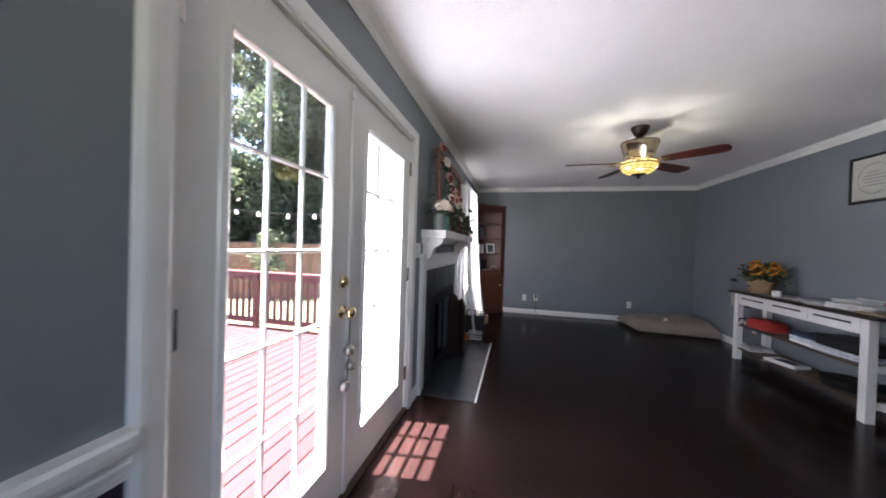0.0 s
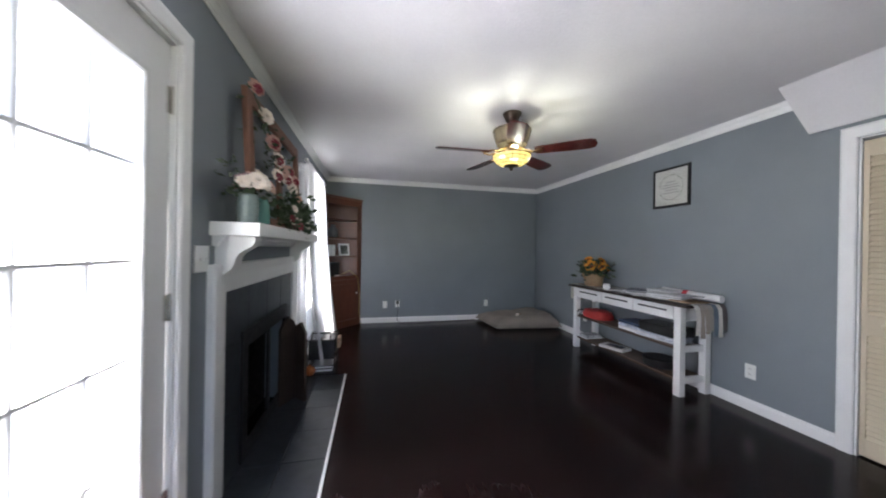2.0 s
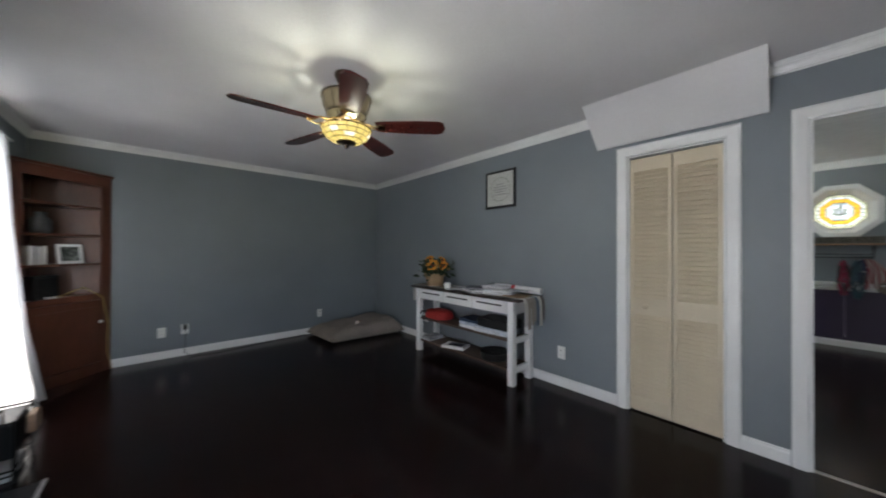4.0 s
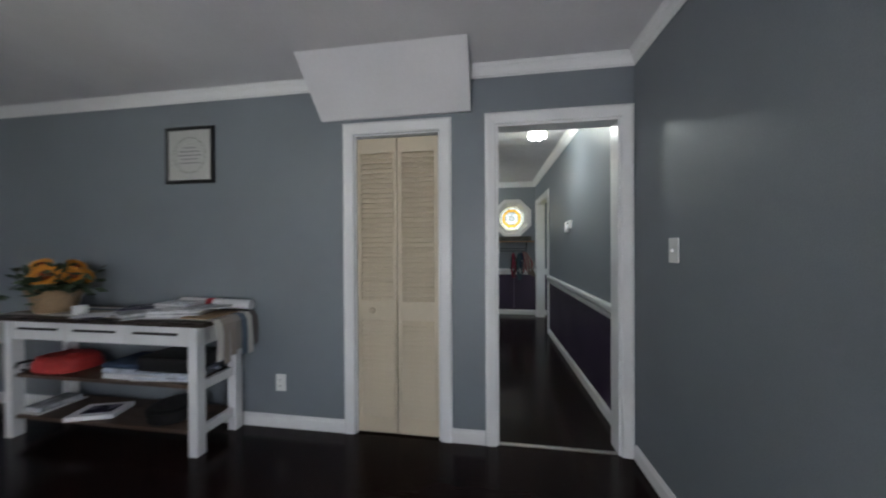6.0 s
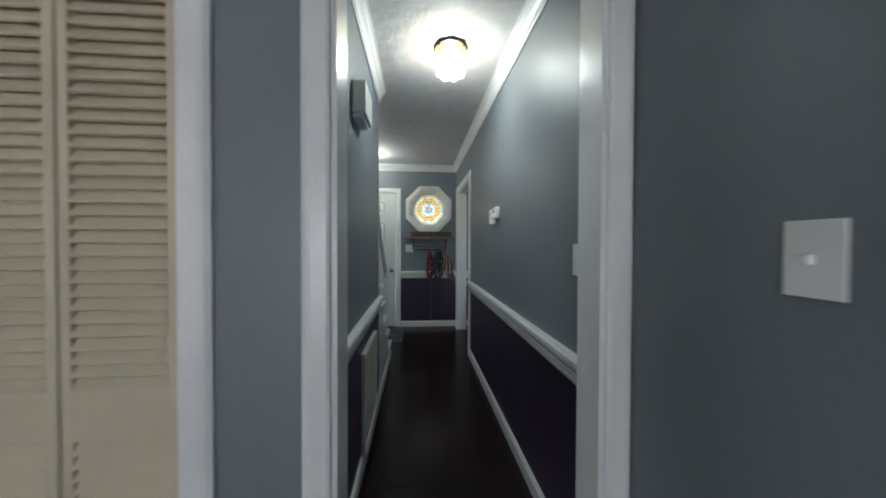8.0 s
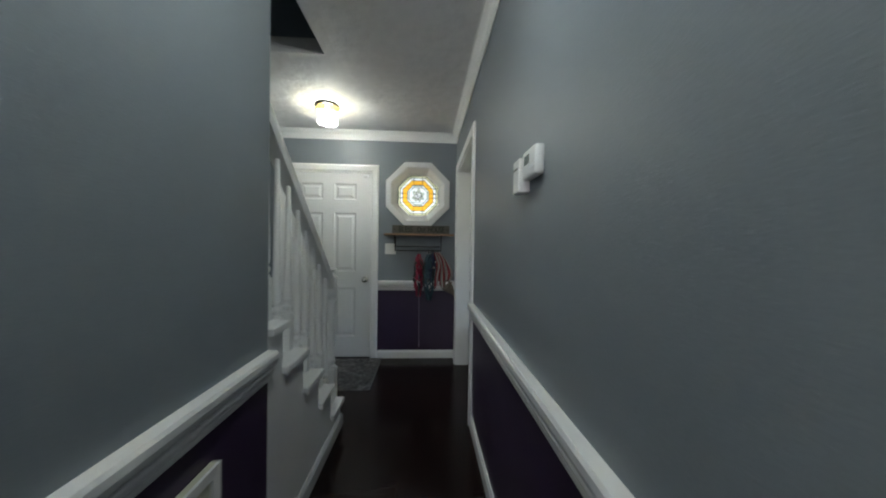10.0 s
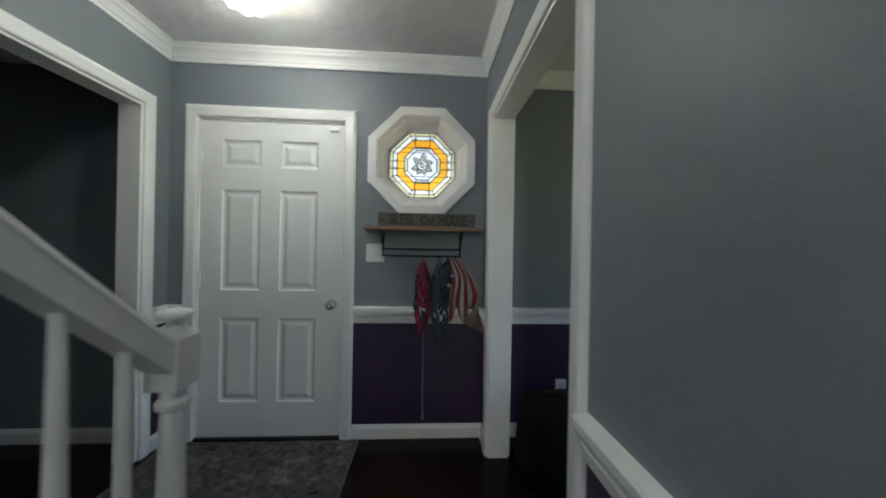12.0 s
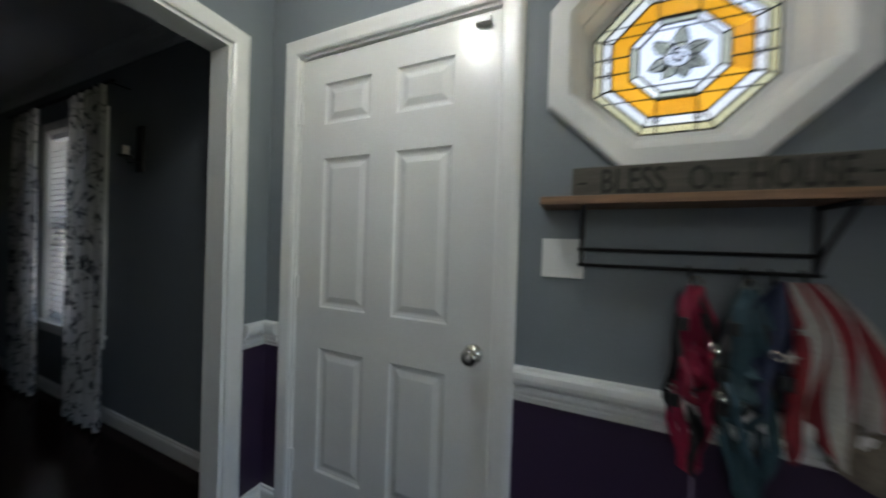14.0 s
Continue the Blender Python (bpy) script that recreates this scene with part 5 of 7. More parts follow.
# ---------------------------------------------------------------- console table
tab = thing("console_table", (3.21, 4.085, 0), "white console table with dark top, three drawers and brown shelves", "table")
TX0, TX1, TY0, TY1, TZ = 3.035, 3.385, 3.345, 4.830, 0.822
TOPW = material("espresso_table_top", (0.030, 0.019, 0.015), 0.3, grain=0.3, scale=12, stretch=(8, 0.7, 8))
part("tabletop", B(TX0 - 0.030, TX1 + 0.012, TY0 - 0.075, TY1 + 0.075, TZ - 0.026, TZ, bevel=0.004), TOPW, tab)
for x in (TX0, TX1 - 0.062):
    for y in (TY0, TY1 - 0.062):
        part("leg", B(x, x + 0.062, y, y + 0.062, 0, TZ - 0.026, bevel=0.004), WHITE, tab)
part("apron_back", B(TX1 - 0.045, TX1 - 0.025, TY0 + 0.062, TY1 - 0.062, TZ - 0.155, TZ - 0.026), WHITE, tab)
for y in (TY0 + 0.018, TY1 - 0.040):
    part("apron_side", B(TX0 + 0.062, TX1 - 0.062, y, y + 0.022, TZ - 0.155, TZ - 0.026), WHITE, tab)
part("apron_front", B(TX0 + 0.014, TX0 + 0.034, TY0 + 0.062, TY1 - 0.062, TZ - 0.155, TZ - 0.026), WHITE, tab)
w = (TY1 - TY0 - 0.124) / 3
for i in range(3):
    y0 = TY0 + 0.062 + w * i
    dr = part("drawer", B(TX0 + 0.002, TX0 + 0.014, y0 + 0.006, y0 + w - 0.006, TZ - 0.148, TZ - 0.032, bevel=0.003), WHITE, tab)
    part("pull", B(TX0 - 0.010, TX0 + 0.003, y0 + 0.07, y0 + w - 0.07, TZ - 0.085, TZ - 0.071, bevel=0.003), IRON, dr, "long dark bar pull")
for z in (0.415, 0.135):
    for y in (TY0 + 0.014, TY1 - 0.044):
        part("side_rail", B(TX0 + 0.062, TX1 - 0.062, y, y + 0.03, z - 0.028, z + 0.028, bevel=0.002), WHITE, tab)
    for k in range(3):
        x0 = TX0 + 0.020 + k * 0.104
        part("shelf_board", B(x0, x0 + 0.101, TY0 + 0.045, TY1 - 0.045, z - 0.010, z + 0.012, bevel=0.002), DARKWOOD, tab)

# runner hanging over both ends
runner = thing("table_runner", (3.22, 4.085, TZ), "striped beige, white and blue woven runner over the table ends", "runner")
cols = [(0.66, 0.64, 0.60), (0.36, 0.31, 0.27), (0.36, 0.31, 0.27), (0.34, 0.31, 0.28), (0.13, 0.17, 0.22), (0.66, 0.64, 0.60), (0.15, 0.13, 0.13)]
for i, col in enumerate(cols):
    x0 = 3.055 + 0.048 * i
    bm = bmesh.new()
    hang = 0.205 + 0.03 * math.sin(i * 1.7)
    pth = [(TY0 - 0.118 - 0.004 * (i % 3), TZ - hang - 0.04), (TY0 - 0.122 + 0.006 * (i % 2), TZ - 0.10), (TY0 - 0.112, TZ - 0.03), (TY0 - 0.090, TZ + 0.003), (TY0 + 0.05, TZ + 0.006), (TY1 - 0.05, TZ + 0.006), (TY1 + 0.079, TZ + 0.004), (TY1 + 0.083, TZ - 0.03), (TY1 + 0.090, TZ - 0.11), (TY1 + 0.086, TZ - 0.20 - 0.02 * (i % 2))]
    for off in (0, 0.0025):
        vs = [[bm.verts.new((x, y - (off if y < 4 else -off) * (0 if abs(y - 4.085) < 0.8 else 1), z + off)) for x in (x0 + 0.002 * math.sin(k + i), x0 + 0.048)] for k, (y, z) in enumerate(pth)]
        for p, q in zip(vs, vs[1:]):
            bm.faces.new((p[0], p[1], q[1], q[0]))
    part("stripe", bm, material("runner_stripe", col, 0.85, grain=0.18, scale=220, bump=0.001), runner)

# sunflowers in a woven basket
sf = thing("sunflower_basket", (3.17, 4.62, TZ), "artificial sunflowers in a burlap-wrapped basket on the table", "flowers")
BURLAP = material("burlap", (0.30, 0.20, 0.115), 0.9, grain=0.3, scale=130, bump=0.003)
bm = lathe(bmesh.new(), [(0, 0.006), (0.095, 0.006), (0.108, 0.05), (0.118, 0.11), (0.138, 0.155), (0.130, 0.155), (0.108, 0.11), (0, 0.10)], (3.17, 4.62, TZ), 26, closed=False)
for v in bm.verts:
    a = math.atan2(v.co.y - 4.62, v.co.x - 3.17)
    if v.co.z > TZ + 0.1:
        v.co.z += 0.02 * math.sin(5 * a)
part("basket", bm, BURLAP, sf, smooth=True)
PETAL = material("sunflower_petal", (0.52, 0.20, 0.014), 0.6, grain=0.15, scale=60, random_tint=0.15)
DISK = material("sunflower_disk", (0.20, 0.045, 0.01), 0.9, grain=0.4, scale=150, bump=0.003)
for i, (dx, dy, dz, face, r) in enumerate(((-0.08, -0.05, 0.270, (-1, -0.75, 0.25), 0.084), (0.01, -0.14, 0.262, (-0.4, -1, 0.3), 0.062), (-0.04, 0.12, 0.27, (-0.8, 0.5, 0.4), 0.066), (0.08, -0.05, 0.325, (0.1, -0.8, 0.7), 0.064), (-0.04, 0.05, 0.340, (-0.7, -0.4, 0.8), 0.062), (0.09, -0.13, 0.25, (0.3, -1, 0.3), 0.058))):
    z = Vector(face).normalized()
    x = z.orthogonal().normalized()
    y = z.cross(x)
    c = Vector((3.17 + dx, 4.62 + dy, TZ + dz))
    fl = part("flower", lathe(bmesh.new(), [(0, 0.012), (r * 0.3, 0.010), (r * 0.40, 0.0), (0, -0.01)], (0, 0, 0), 14, Matrix.Translation(c) @ z.to_track_quat("Z", "Y").to_matrix().to_4x4(), closed=False), DISK, sf, "brown flower centre")
    bm = bmesh.new()
    for ring, n in ((0, 16), (1, 16)):
        for k in range(n):
            a = math.tau * (k + 0.5 * ring) / n
            u = x * math.cos(a) + y * math.sin(a)
            w = z.cross(u)
            L = r * (1.05 - 0.12 * ring)
            v = [bm.verts.new(c + q) for q in (u * r * 0.33 - w * r * 0.07, u * r * 0.33 + w * r * 0.07, u * L * 0.7 + w * r * 0.13 + z * r * 0.10 * (1 + ring), u * L + z * r * 0.05, u * L * 0.7 - w * r * 0.13 + z * r * 0.10 * (1 + ring))]
            bm.faces.new((v[0], v[1], v[2], v[4]))
            bm.faces.new((v[4], v[2], v[3]))
    part("petals", bm, PETAL, fl, "yellow petals")
part("foliage", leaves(bmesh.new(), (3.16, 4.62, TZ + 0.215), (0.060, 0.085, 0.045), 420, 0.075, 31), LEAF, sf)

cup = thing("mug", (3.12, 4.33, TZ + 0.009), "small white mug on the table runner", "mug")
part("body", lathe(bmesh.new(), [(0, 0), (0.034, 0), (0.038, 0.01), (0.038, 0.055), (0.035, 0.055), (0.034, 0.01), (0, 0.008)], (3.12, 4.33, TZ + 0.009), 20, closed=False), PLATE, cup, smooth=True)
part("handle", tube(bmesh.new(), [(3.12, 4.368, TZ + 0.05), (3.12, 4.388, TZ + 0.045), (3.12, 4.39, TZ + 0.03), (3.12, 4.366, TZ + 0.02)], 0.005, 8), PLATE, cup)


def sheet_stack(name, label, cat, cx, cy, z, w, l, h, yaw, mats, group="papers on the table"):
    t = thing(name, (cx, cy, z), label, cat, group)
    n = max(1, int(h / 0.006))
    rr = random.Random(int(cx * 1000 + cy * 77))
    for i in range(n):
        m = Matrix.Translation((cx + rr.uniform(-0.008, 0.008), cy + rr.uniform(-0.010, 0.010), z + i * h / n)) @ Matrix.Rotation(radians(yaw + rr.uniform(-6, 6)), 4, "Z")
        part("sheet", box(bmesh.new(), -w / 2, w / 2, -l / 2, l / 2, 0.0003, h / n - 0.0006, 0, m), mats[i % len(mats)], t)
    return t


PRINT = material("printed_page", (0.45, 0.46, 0.48), 0.5, grain=0.35, scale=30, blotch=0.3, blotch_scale=25, random_tint=0.2)
DARKP = material("dark_glossy_cover", (0.05, 0.04, 0.08), 0.25, grain=0.3, scale=20)
sheet_stack("magazine_stack", "loose stack of white papers and magazines on the table", "papers", 3.19, 3.60, TZ + 0.009, 0.22, 0.30, 0.045, 12, (PRINT, PAPER, PAPER))
sheet_stack("envelope_pile", "pile of opened envelopes and letters on the table", "papers", 3.16, 3.93, TZ + 0.009, 0.20, 0.26, 0.024, -25, (PAPER, PRINT))
sheet_stack("magazine", "dark glossy magazine lying on the papers", "magazine", 3.27, 3.98, TZ + 0.035, 0.20, 0.24, 0.008, 30, (DARKP,))
for cx, cy, z, w, l, h, yaw, mats, lab in ((3.10, 3.77, 0.009, 0.13, 0.22, 0.005, 40, (PAPER,), "loose white envelope tossed on the table"), (3.08, 4.08, 0.009, 0.12, 0.20, 0.005, 70, (DARKP,), "dark folded leaflet tossed on the table"), (3.24, 3.46, 0.054, 0.19, 0.25, 0.005, 33, (PRINT,), "open printed page on top of the stack"), (3.13, 3.62, 0.054, 0.12, 0.21, 0.005, -38, (PAPER,), "white letter lying across the stack"), (3.30, 3.70, 0.075, 0.16, 0.22, 0.005, 24, (PRINT,), "gray printed leaflet on the fanned magazines")):
    sheet_stack("letter", lab, "paper", cx, cy, TZ + z, w, l, h, yaw, mats)
sheet_stack("magazine_stack", "fanned stack of printed magazines near the wall", "papers", 3.29, 3.72, TZ + 0.009, 0.18, 0.28, 0.066, -8, (PAPER, PRINT, PAPER))
sheet_stack("flyer", "single white flyer at the table edge", "paper", 3.10, 4.13, TZ + 0.009, 0.15, 0.22, 0.006, 20, (PAPER,))
cookbook = thing("brown_folder", (3.18, 3.40, TZ + 0.009), "tan folder with a frayed edge at the table end", "folder")
part("cover", B(3.07, 3.30, 3.30, 3.50, TZ + 0.0095, TZ + 0.018, bevel=0.001), BURLAP, cookbook)
roll = thing("rolled_poster", (3.33, 3.48, TZ + 0.08), "rolled white poster with a red band along the wall side", "poster")
part("roll", tube(bmesh.new(), [(3.355, 3.24, TZ + 0.052), (3.355, 3.80, TZ + 0.062)], 0.032, 20), PAPER, roll, smooth=False)
part("band", tube(bmesh.new(), [(3.355, 3.53, TZ + 0.057), (3.355, 3.58, TZ + 0.058)], 0.0335, 20), material("red_ribbon", (0.45, 0.02, 0.03), 0.4), roll)

# on the table's shelves
RED = material("red_nylon", (0.36, 0.025, 0.022), 0.55, grain=0.2, scale=40, bump=0.004)


def soft(bm, x0, x1, y0, y1, z0, z1, seed, lump=0.02):
    box(bm, x0, x1, y0, y1, z0, z1)
    bmesh.ops.subdivide_edges(bm, edges=bm.edges[:], cuts=7, use_grid_fill=True)
    cx, cy, cz = (x0 + x1) / 2, (y0 + y1) / 2, z0
    for v in bm.verts:
        u, w, q = 2 * (v.co.x - cx) / (x1 - x0), 2 * (v.co.y - cy) / (y1 - y0), (v.co.z - z0) / (z1 - z0)
        k = 1 - 0.20 * (u * u * w * w) - 0.12 * max(0, q - 0.4) * (abs(u) ** 4 + abs(w) ** 4)
        v.co.x, v.co.y = cx + (v.co.x - cx) * k, cy + (v.co.y - cy) * k
        v.co.z = z0 + (v.co.z - z0) * (1 - 0.28 * max(abs(u), abs(w)) ** 3 * q) + (q > 0.1) * lump * noise.noise((v.co.x * 14, v.co.y * 14, seed))
    return bm


bag = thing("red_bag", (3.19, 4.50, 0.428), "crumpled red nylon bag on the middle shelf", "bag")
part("bag", soft(bmesh.new(), 3.07, 3.34, 4.38, 4.76, 0.428, 0.535, 1.0), RED, bag, smooth=True)
part("strap", tube(bmesh.new(), [(3.10, 4.77, 0.43), (3.06, 4.78, 0.46), (3.05, 4.74, 0.50), (3.09, 4.69, 0.51)], 0.010, 8), BLACK, bag)
CLOTHB = material("blue_white_towel", (0.50, 0.54, 0.62), 0.9, grain=0.3, scale=26, bump=0.002, blotch=0.25, blotch_scale=18)
NAVY = material("navy_cloth", (0.03, 0.05, 0.10), 0.8, grain=0.2)
for i, (mat, lab) in enumerate(((PAPER, "folded white paper bag on the middle shelf"), (CLOTHB, "folded blue and white towel on the middle shelf"), (NAVY, "folded navy cloth on the middle shelf"))):
    tt = thing("folded_cloth", (3.18, 4.02, 0.428 + 0.034 * i), lab, "cloth", "folded cloths")
    part("cloth", B(3.07, 3.31, 3.86 - 0.02 * i, 4.09, 0.4275 + 0.034 * i, 0.459 + 0.034 * i, bevel=0.010), mat, tt)
bb = thing("black_case", (3.20, 3.64, 0.47), "black laptop case on papers on the middle shelf", "case")
part("case", B(3.08, 3.34, 3.45, 3.84, 0.480, 0.575, bevel=0.02), BLACK, bb)
sheet_stack("notebook_stack", "stack of white and blue notebooks on the middle shelf", "notebooks", 3.20, 3.66, 0.4275, 0.24, 0.42, 0.052, 0, (PAPER, CLOTHB), "papers on the shelf")
tin = thing("round_tin", (3.20, 3.69, 0.148), "dark gray round tin on the bottom shelf", "tin")
part("body", lathe(bmesh.new(), [(0, 0), (0.135, 0), (0.145, 0.012), (0.150, 0.07), (0, 0.07)], (3.205, 3.69, 0.1475), 28, closed=False), IRON, tin)
part("lid", lathe(bmesh.new(), [(0, 0.07), (0.154, 0.060), (0.154, 0.076), (0.12, 0.084), (0, 0.084)], (3.205, 3.69, 0.149), 28, closed=False), IRON, tin)
tablet = thing("white_board_game", (3.15, 4.22, 0.148), "flat white box with a dark window on the bottom shelf", "box")
mt = Matrix.Translation((3.15, 4.22, 0.1475)) @ Matrix.Rotation(radians(18), 4, "Z")
part("box", box(bmesh.new(), -0.09, 0.09, -0.14, 0.14, 0.0, 0.030, 0.004, mt), PAPER, tablet)
part("window", box(bmesh.new(), -0.055, 0.055, -0.10, 0.08, 0.0302, 0.032, 0, mt), DARKP, tablet)
hose = thing("white_basket", (3.20, 4.66, 0.148), "white tray with papers on the bottom shelf", "tray")
part("tray", holed_slab(bmesh.new(), 3.07, 3.33, 4.60, 4.785, 0.148, 0.152, []), PAPER, hose)
part("papers", B(3.09, 3.31, 4.62, 4.77, 0.1525, 0.185, bevel=0.004), PRINT, hose)

# ---------------------------------------------------------------- framed certificate
cert = thing("framed_certificate", (XE - 0.01, 3.775, 1.757), "black-framed cream certificate with a wreath border on the wall", "picture")
bm = casing(bmesh.new(), "x", XE - 0.002, -1, 3.597, 3.953, 1.772, 2.138, True, [(0, 0), (0, 0.016), (0.004, 0.020), (0.020, 0.020), (0.025, 0.014), (0.025, 0)], 0.025)
part("frame", bm, BLACK, cert, "narrow black frame")
part("print", B(XE - 0.012, XE - 0.003, 3.594, 3.956, 1.769, 2.141), material("cream_print", (0.62, 0.60, 0.56), 0.5, grain=0.03), cert)
bm = bmesh.new()
for i in range(46):
    a = math.tau * i / 46
    y, z, r = 3.775 + 0.130 * math.cos(a), 1.955 + 0.130 * math.sin(a), 0.006 + 0.006 * ((i * 7) % 5) / 4
    bm.faces.new([bm.verts.new((XE - 0.0125, y + r * math.cos(b + a), z + 0.6 * r * math.sin(b + a))) for b in (0, 1.57, 3.14, 4.71)])
part("wreath", bm, material("gray_green_ink", (0.20, 0.22, 0.17), 0.7), cert)
bm = bmesh.new()
for i, w in enumerate((0.05, 0.085, 0.10, 0.07, 0.09)):
    z = 2.01 - 0.028 * i
    box(bm, XE - 0.0127, XE - 0.0121, 3.775 - w, 3.775 + w, z - 0.004, z + 0.004)
part("writing", bm, material("gray_ink", (0.25, 0.25, 0.25), 0.7), cert)
gl = part("glass", B(XE - 0.0165, XE - 0.0145, 3.597, 3.953, 1.772, 2.138), GLASS, cert)
gl.visible_shadow = False

# ---------------------------------------------------------------- ceiling fan
FX, FY = 1.51, 3.57
fan = thing("ceiling_fan", (FX, FY, H), "five-blade ceiling fan with a lit amber leaded-glass bowl", "ceiling fan")
part("canopy", lathe(bmesh.new(), [(0, H - 0.001), (0.078, H - 0.001), (0.077, H - 0.012), (0.064, H - 0.040), (0.050, H - 0.068), (0.030, H - 0.088), (0, H - 0.090)], (FX, FY, 0), 28, closed=False), BRONZE, fan, "dark bronze canopy", smooth=True)
part("downrod", lathe(bmesh.new(), [(0.013, H - 0.088), (0.013, 2.335), (0.022, 2.328), (0.026, 2.316), (0.021, 2.304), (0.015, 2.298), (0.015, 2.290)], (FX, FY, 0), 16), BRONZE, fan, smooth=True)
part("motor_housing", lathe(bmesh.new(), [(0, 2.295), (0.030, 2.293), (0.085, 2.283), (0.138, 2.272), (0.145, 2.264), (0.136, 2.257), (0.060, 2.245), (0.040, 2.230), (0.038, 2.165), (0.056, 2.152), (0.056, 2.128), (0, 2.128)], (FX, FY, 0), 28, closed=False), BRONZE, fan, "bronze motor housing", smooth=True)
AMBERL = glowing("lit_amber_shade", (1.0, 0.76, 0.20), 0.045, 0.0, (0.16, 0.13, 0.09))
CREAML = glowing("lit_cream_shade", (1.0, 0.90, 0.62), 0.075, 0.0, (0.20, 0.18, 0.14))
DIML = glowing("dim_olive_shade", (0.80, 0.66, 0.40), 0.006, 0.0, (0.10, 0.085, 0.055))
for i in range(12):
    a0, a1 = math.tau * (i + 0.03) / 12, math.tau * (i + 0.97) / 12
    bm = bmesh.new()
    rows = []
    for r, z in ((0.155, 2.268), (0.143, 2.215), (0.123, 2.160)):
        rows.append([bm.verts.new((FX + r * math.cos(a), FY + r * math.sin(a), z)) for a in (a0, (a0 + a1) / 2, a1)])
    for u, w in zip(rows, rows[1:]):
        for k in range(2):
            bm.faces.new((u[k], u[k + 1], w[k + 1], w[k]))
    pane = part("upper_shade_pane", bm, DIML, fan, "dim olive leaded glass pane")
    pane.visible_shadow = False
    a = math.tau * i / 12
    part("shade_rib", tube(bmesh.new(), [(FX + r * math.cos(a), FY + r * math.sin(a), z) for r, z in ((0.156, 2.268), (0.144, 2.215), (0.124, 2.160))], 0.0028, 5), BRONZE, fan, "dark bronze rib")
for z, r in ((2.270, 0.158), (2.158, 0.126)):
    part("shade_band", lathe(bmesh.new(), [(r - 0.003, z - 0.006), (r + 0.002, z - 0.006), (r + 0.002, z + 0.006), (r - 0.003, z + 0.006), (r - 0.003, z - 0.006)], (FX, FY, 0), 32, closed=False), BRONZE, fan, "dark bronze shade band", smooth=False)
part("stem", tube(bmesh.new(), [(FX, FY, 2.13), (FX, FY, 2.07)], 0.012, 10), BRASS, fan)
# bowl: three rings of leaded panes
bowl = part("bowl_rim", lathe(bmesh.new(), [(0.156, 2.062), (0.162, 2.066), (0.160, 2.073), (0.150, 2.071), (0.150, 2.064)], (FX, FY, 0), 32, closed=False), BRASS, fan, "brass bowl rim", smooth=True)
bp = [(0.155, 2.062), (0.150, 2.038), (0.132, 2.012), (0.102, 1.992), (0.062, 1.980)]
for j in range(4):
    n = (16, 16, 12, 8)[j]
    for i in range(n):
        g = 0.03
        a0, a1 = math.tau * (i + g) / n, math.tau * (i + 1 - g) / n
        bm = bmesh.new()
        rows = []
        for r, z in (bp[j], bp[j + 1]):
            rows.append([bm.verts.new((FX + r * math.cos(a), FY + r * math.sin(a), z - (0.0015 if r == bp[j][0] else -0.0015))) for a in (a0, (a0 + a1) / 2, a1)])
        for k in range(2):
            bm.faces.new((rows[0][k], rows[0][k + 1], rows[1][k + 1], rows[1][k]))
        pane = part("bowl_pane", bm, CREAML if j in (1, 2) and (i + j) % 5 == 0 else AMBERL, bowl, "lit amber glass pane")
        pane.visible_shadow = False
bm = bmesh.new()
for r, z in bp[1:4]:
    tube(bm, [(FX + (r + 0.001) * math.cos(math.tau * k / 32), FY + (r + 0.001) * math.sin(math.tau * k / 32), z) for k in range(33)], 0.0025, 5, False)
for k in range(16):
    tube(bm, [(FX + (r + 0.001) * math.cos(math.tau * k / 16), FY + (r + 0.001) * math.sin(math.tau * k / 16), z) for r, z in bp[:3 + (k % 2) * 2]], 0.0020, 5)
part("came", bm, LEAD, bowl, "dark lead came")
part("finial", lathe(bmesh.new(), [(0, 1.985), (0.064, 1.981), (0.058, 1.974), (0.028, 1.969), (0.013, 1.960), (0.016, 1.951), (0.009, 1.942), (0, 1.936)], (FX, FY, 0), 20, closed=False), BRONZE, fan, "bronze finial", smooth=True)
for k in range(5):
    a = radians(33 + 72 * k)
    m = Matrix.Translation((FX, FY, 2.088)) @ Matrix.Rotation(a, 4, "Z")
    bm = bmesh.new()
    outl = [(0.19, -0.045), (0.24, -0.056), (0.45, -0.068), (0.60, -0.068), (0.635, -0.050), (0.648, 0.0), (0.635, 0.050), (0.60, 0.068), (0.45, 0.068), (0.24, 0.056), (0.19, 0.045)]
    pitch = Matrix.Rotation(radians(-12), 4, "X")
    top = [bm.verts.new(m @ pitch @ Vector((x, y, 0.004))) for x, y in outl]
    bot = [bm.verts.new(m @ pitch @ Vector((x, y, -0.004))) for x, y in outl]
    for i in range(len(outl)):
        bm.faces.new((top[i], top[(i + 1) % len(outl)], bot[(i + 1) % len(outl)], bot[i]))
    bm.faces.new(top)
    bm.faces.new(bot[::-1])
    blade = part("blade", bm, MAHOG, fan, "mahogany fan blade")
    bm = bmesh.new()
    for s in (-1, 1):
        tube(bm, [m @ Vector(p) for p in ((0.045, 0.015 * s, 0.045), (0.13, 0.030 * s, 0.004), (0.18, 0.040 * s, -0.008 + 0.008 * s), (0.24, 0.018 * s, -0.008 + 0.004 * s))], 0.006, 8)
    box(bm, 0.20, 0.25, -0.030, 0.030, -0.010, -0.005, 0.001, m @ pitch)
    part("blade_iron", bm, BRASS, blade, "scrolled brass blade iron")

# ---------------------------------------------------------------- hall lights
LITGLASS = glowing("lit_frosted_glass", (1.0, 0.95, 0.90), 0.11, 0.6)
LITAMBER = glowing("lit_amber_collar", (1.0, 0.78, 0.36), 0.026, 0.5)


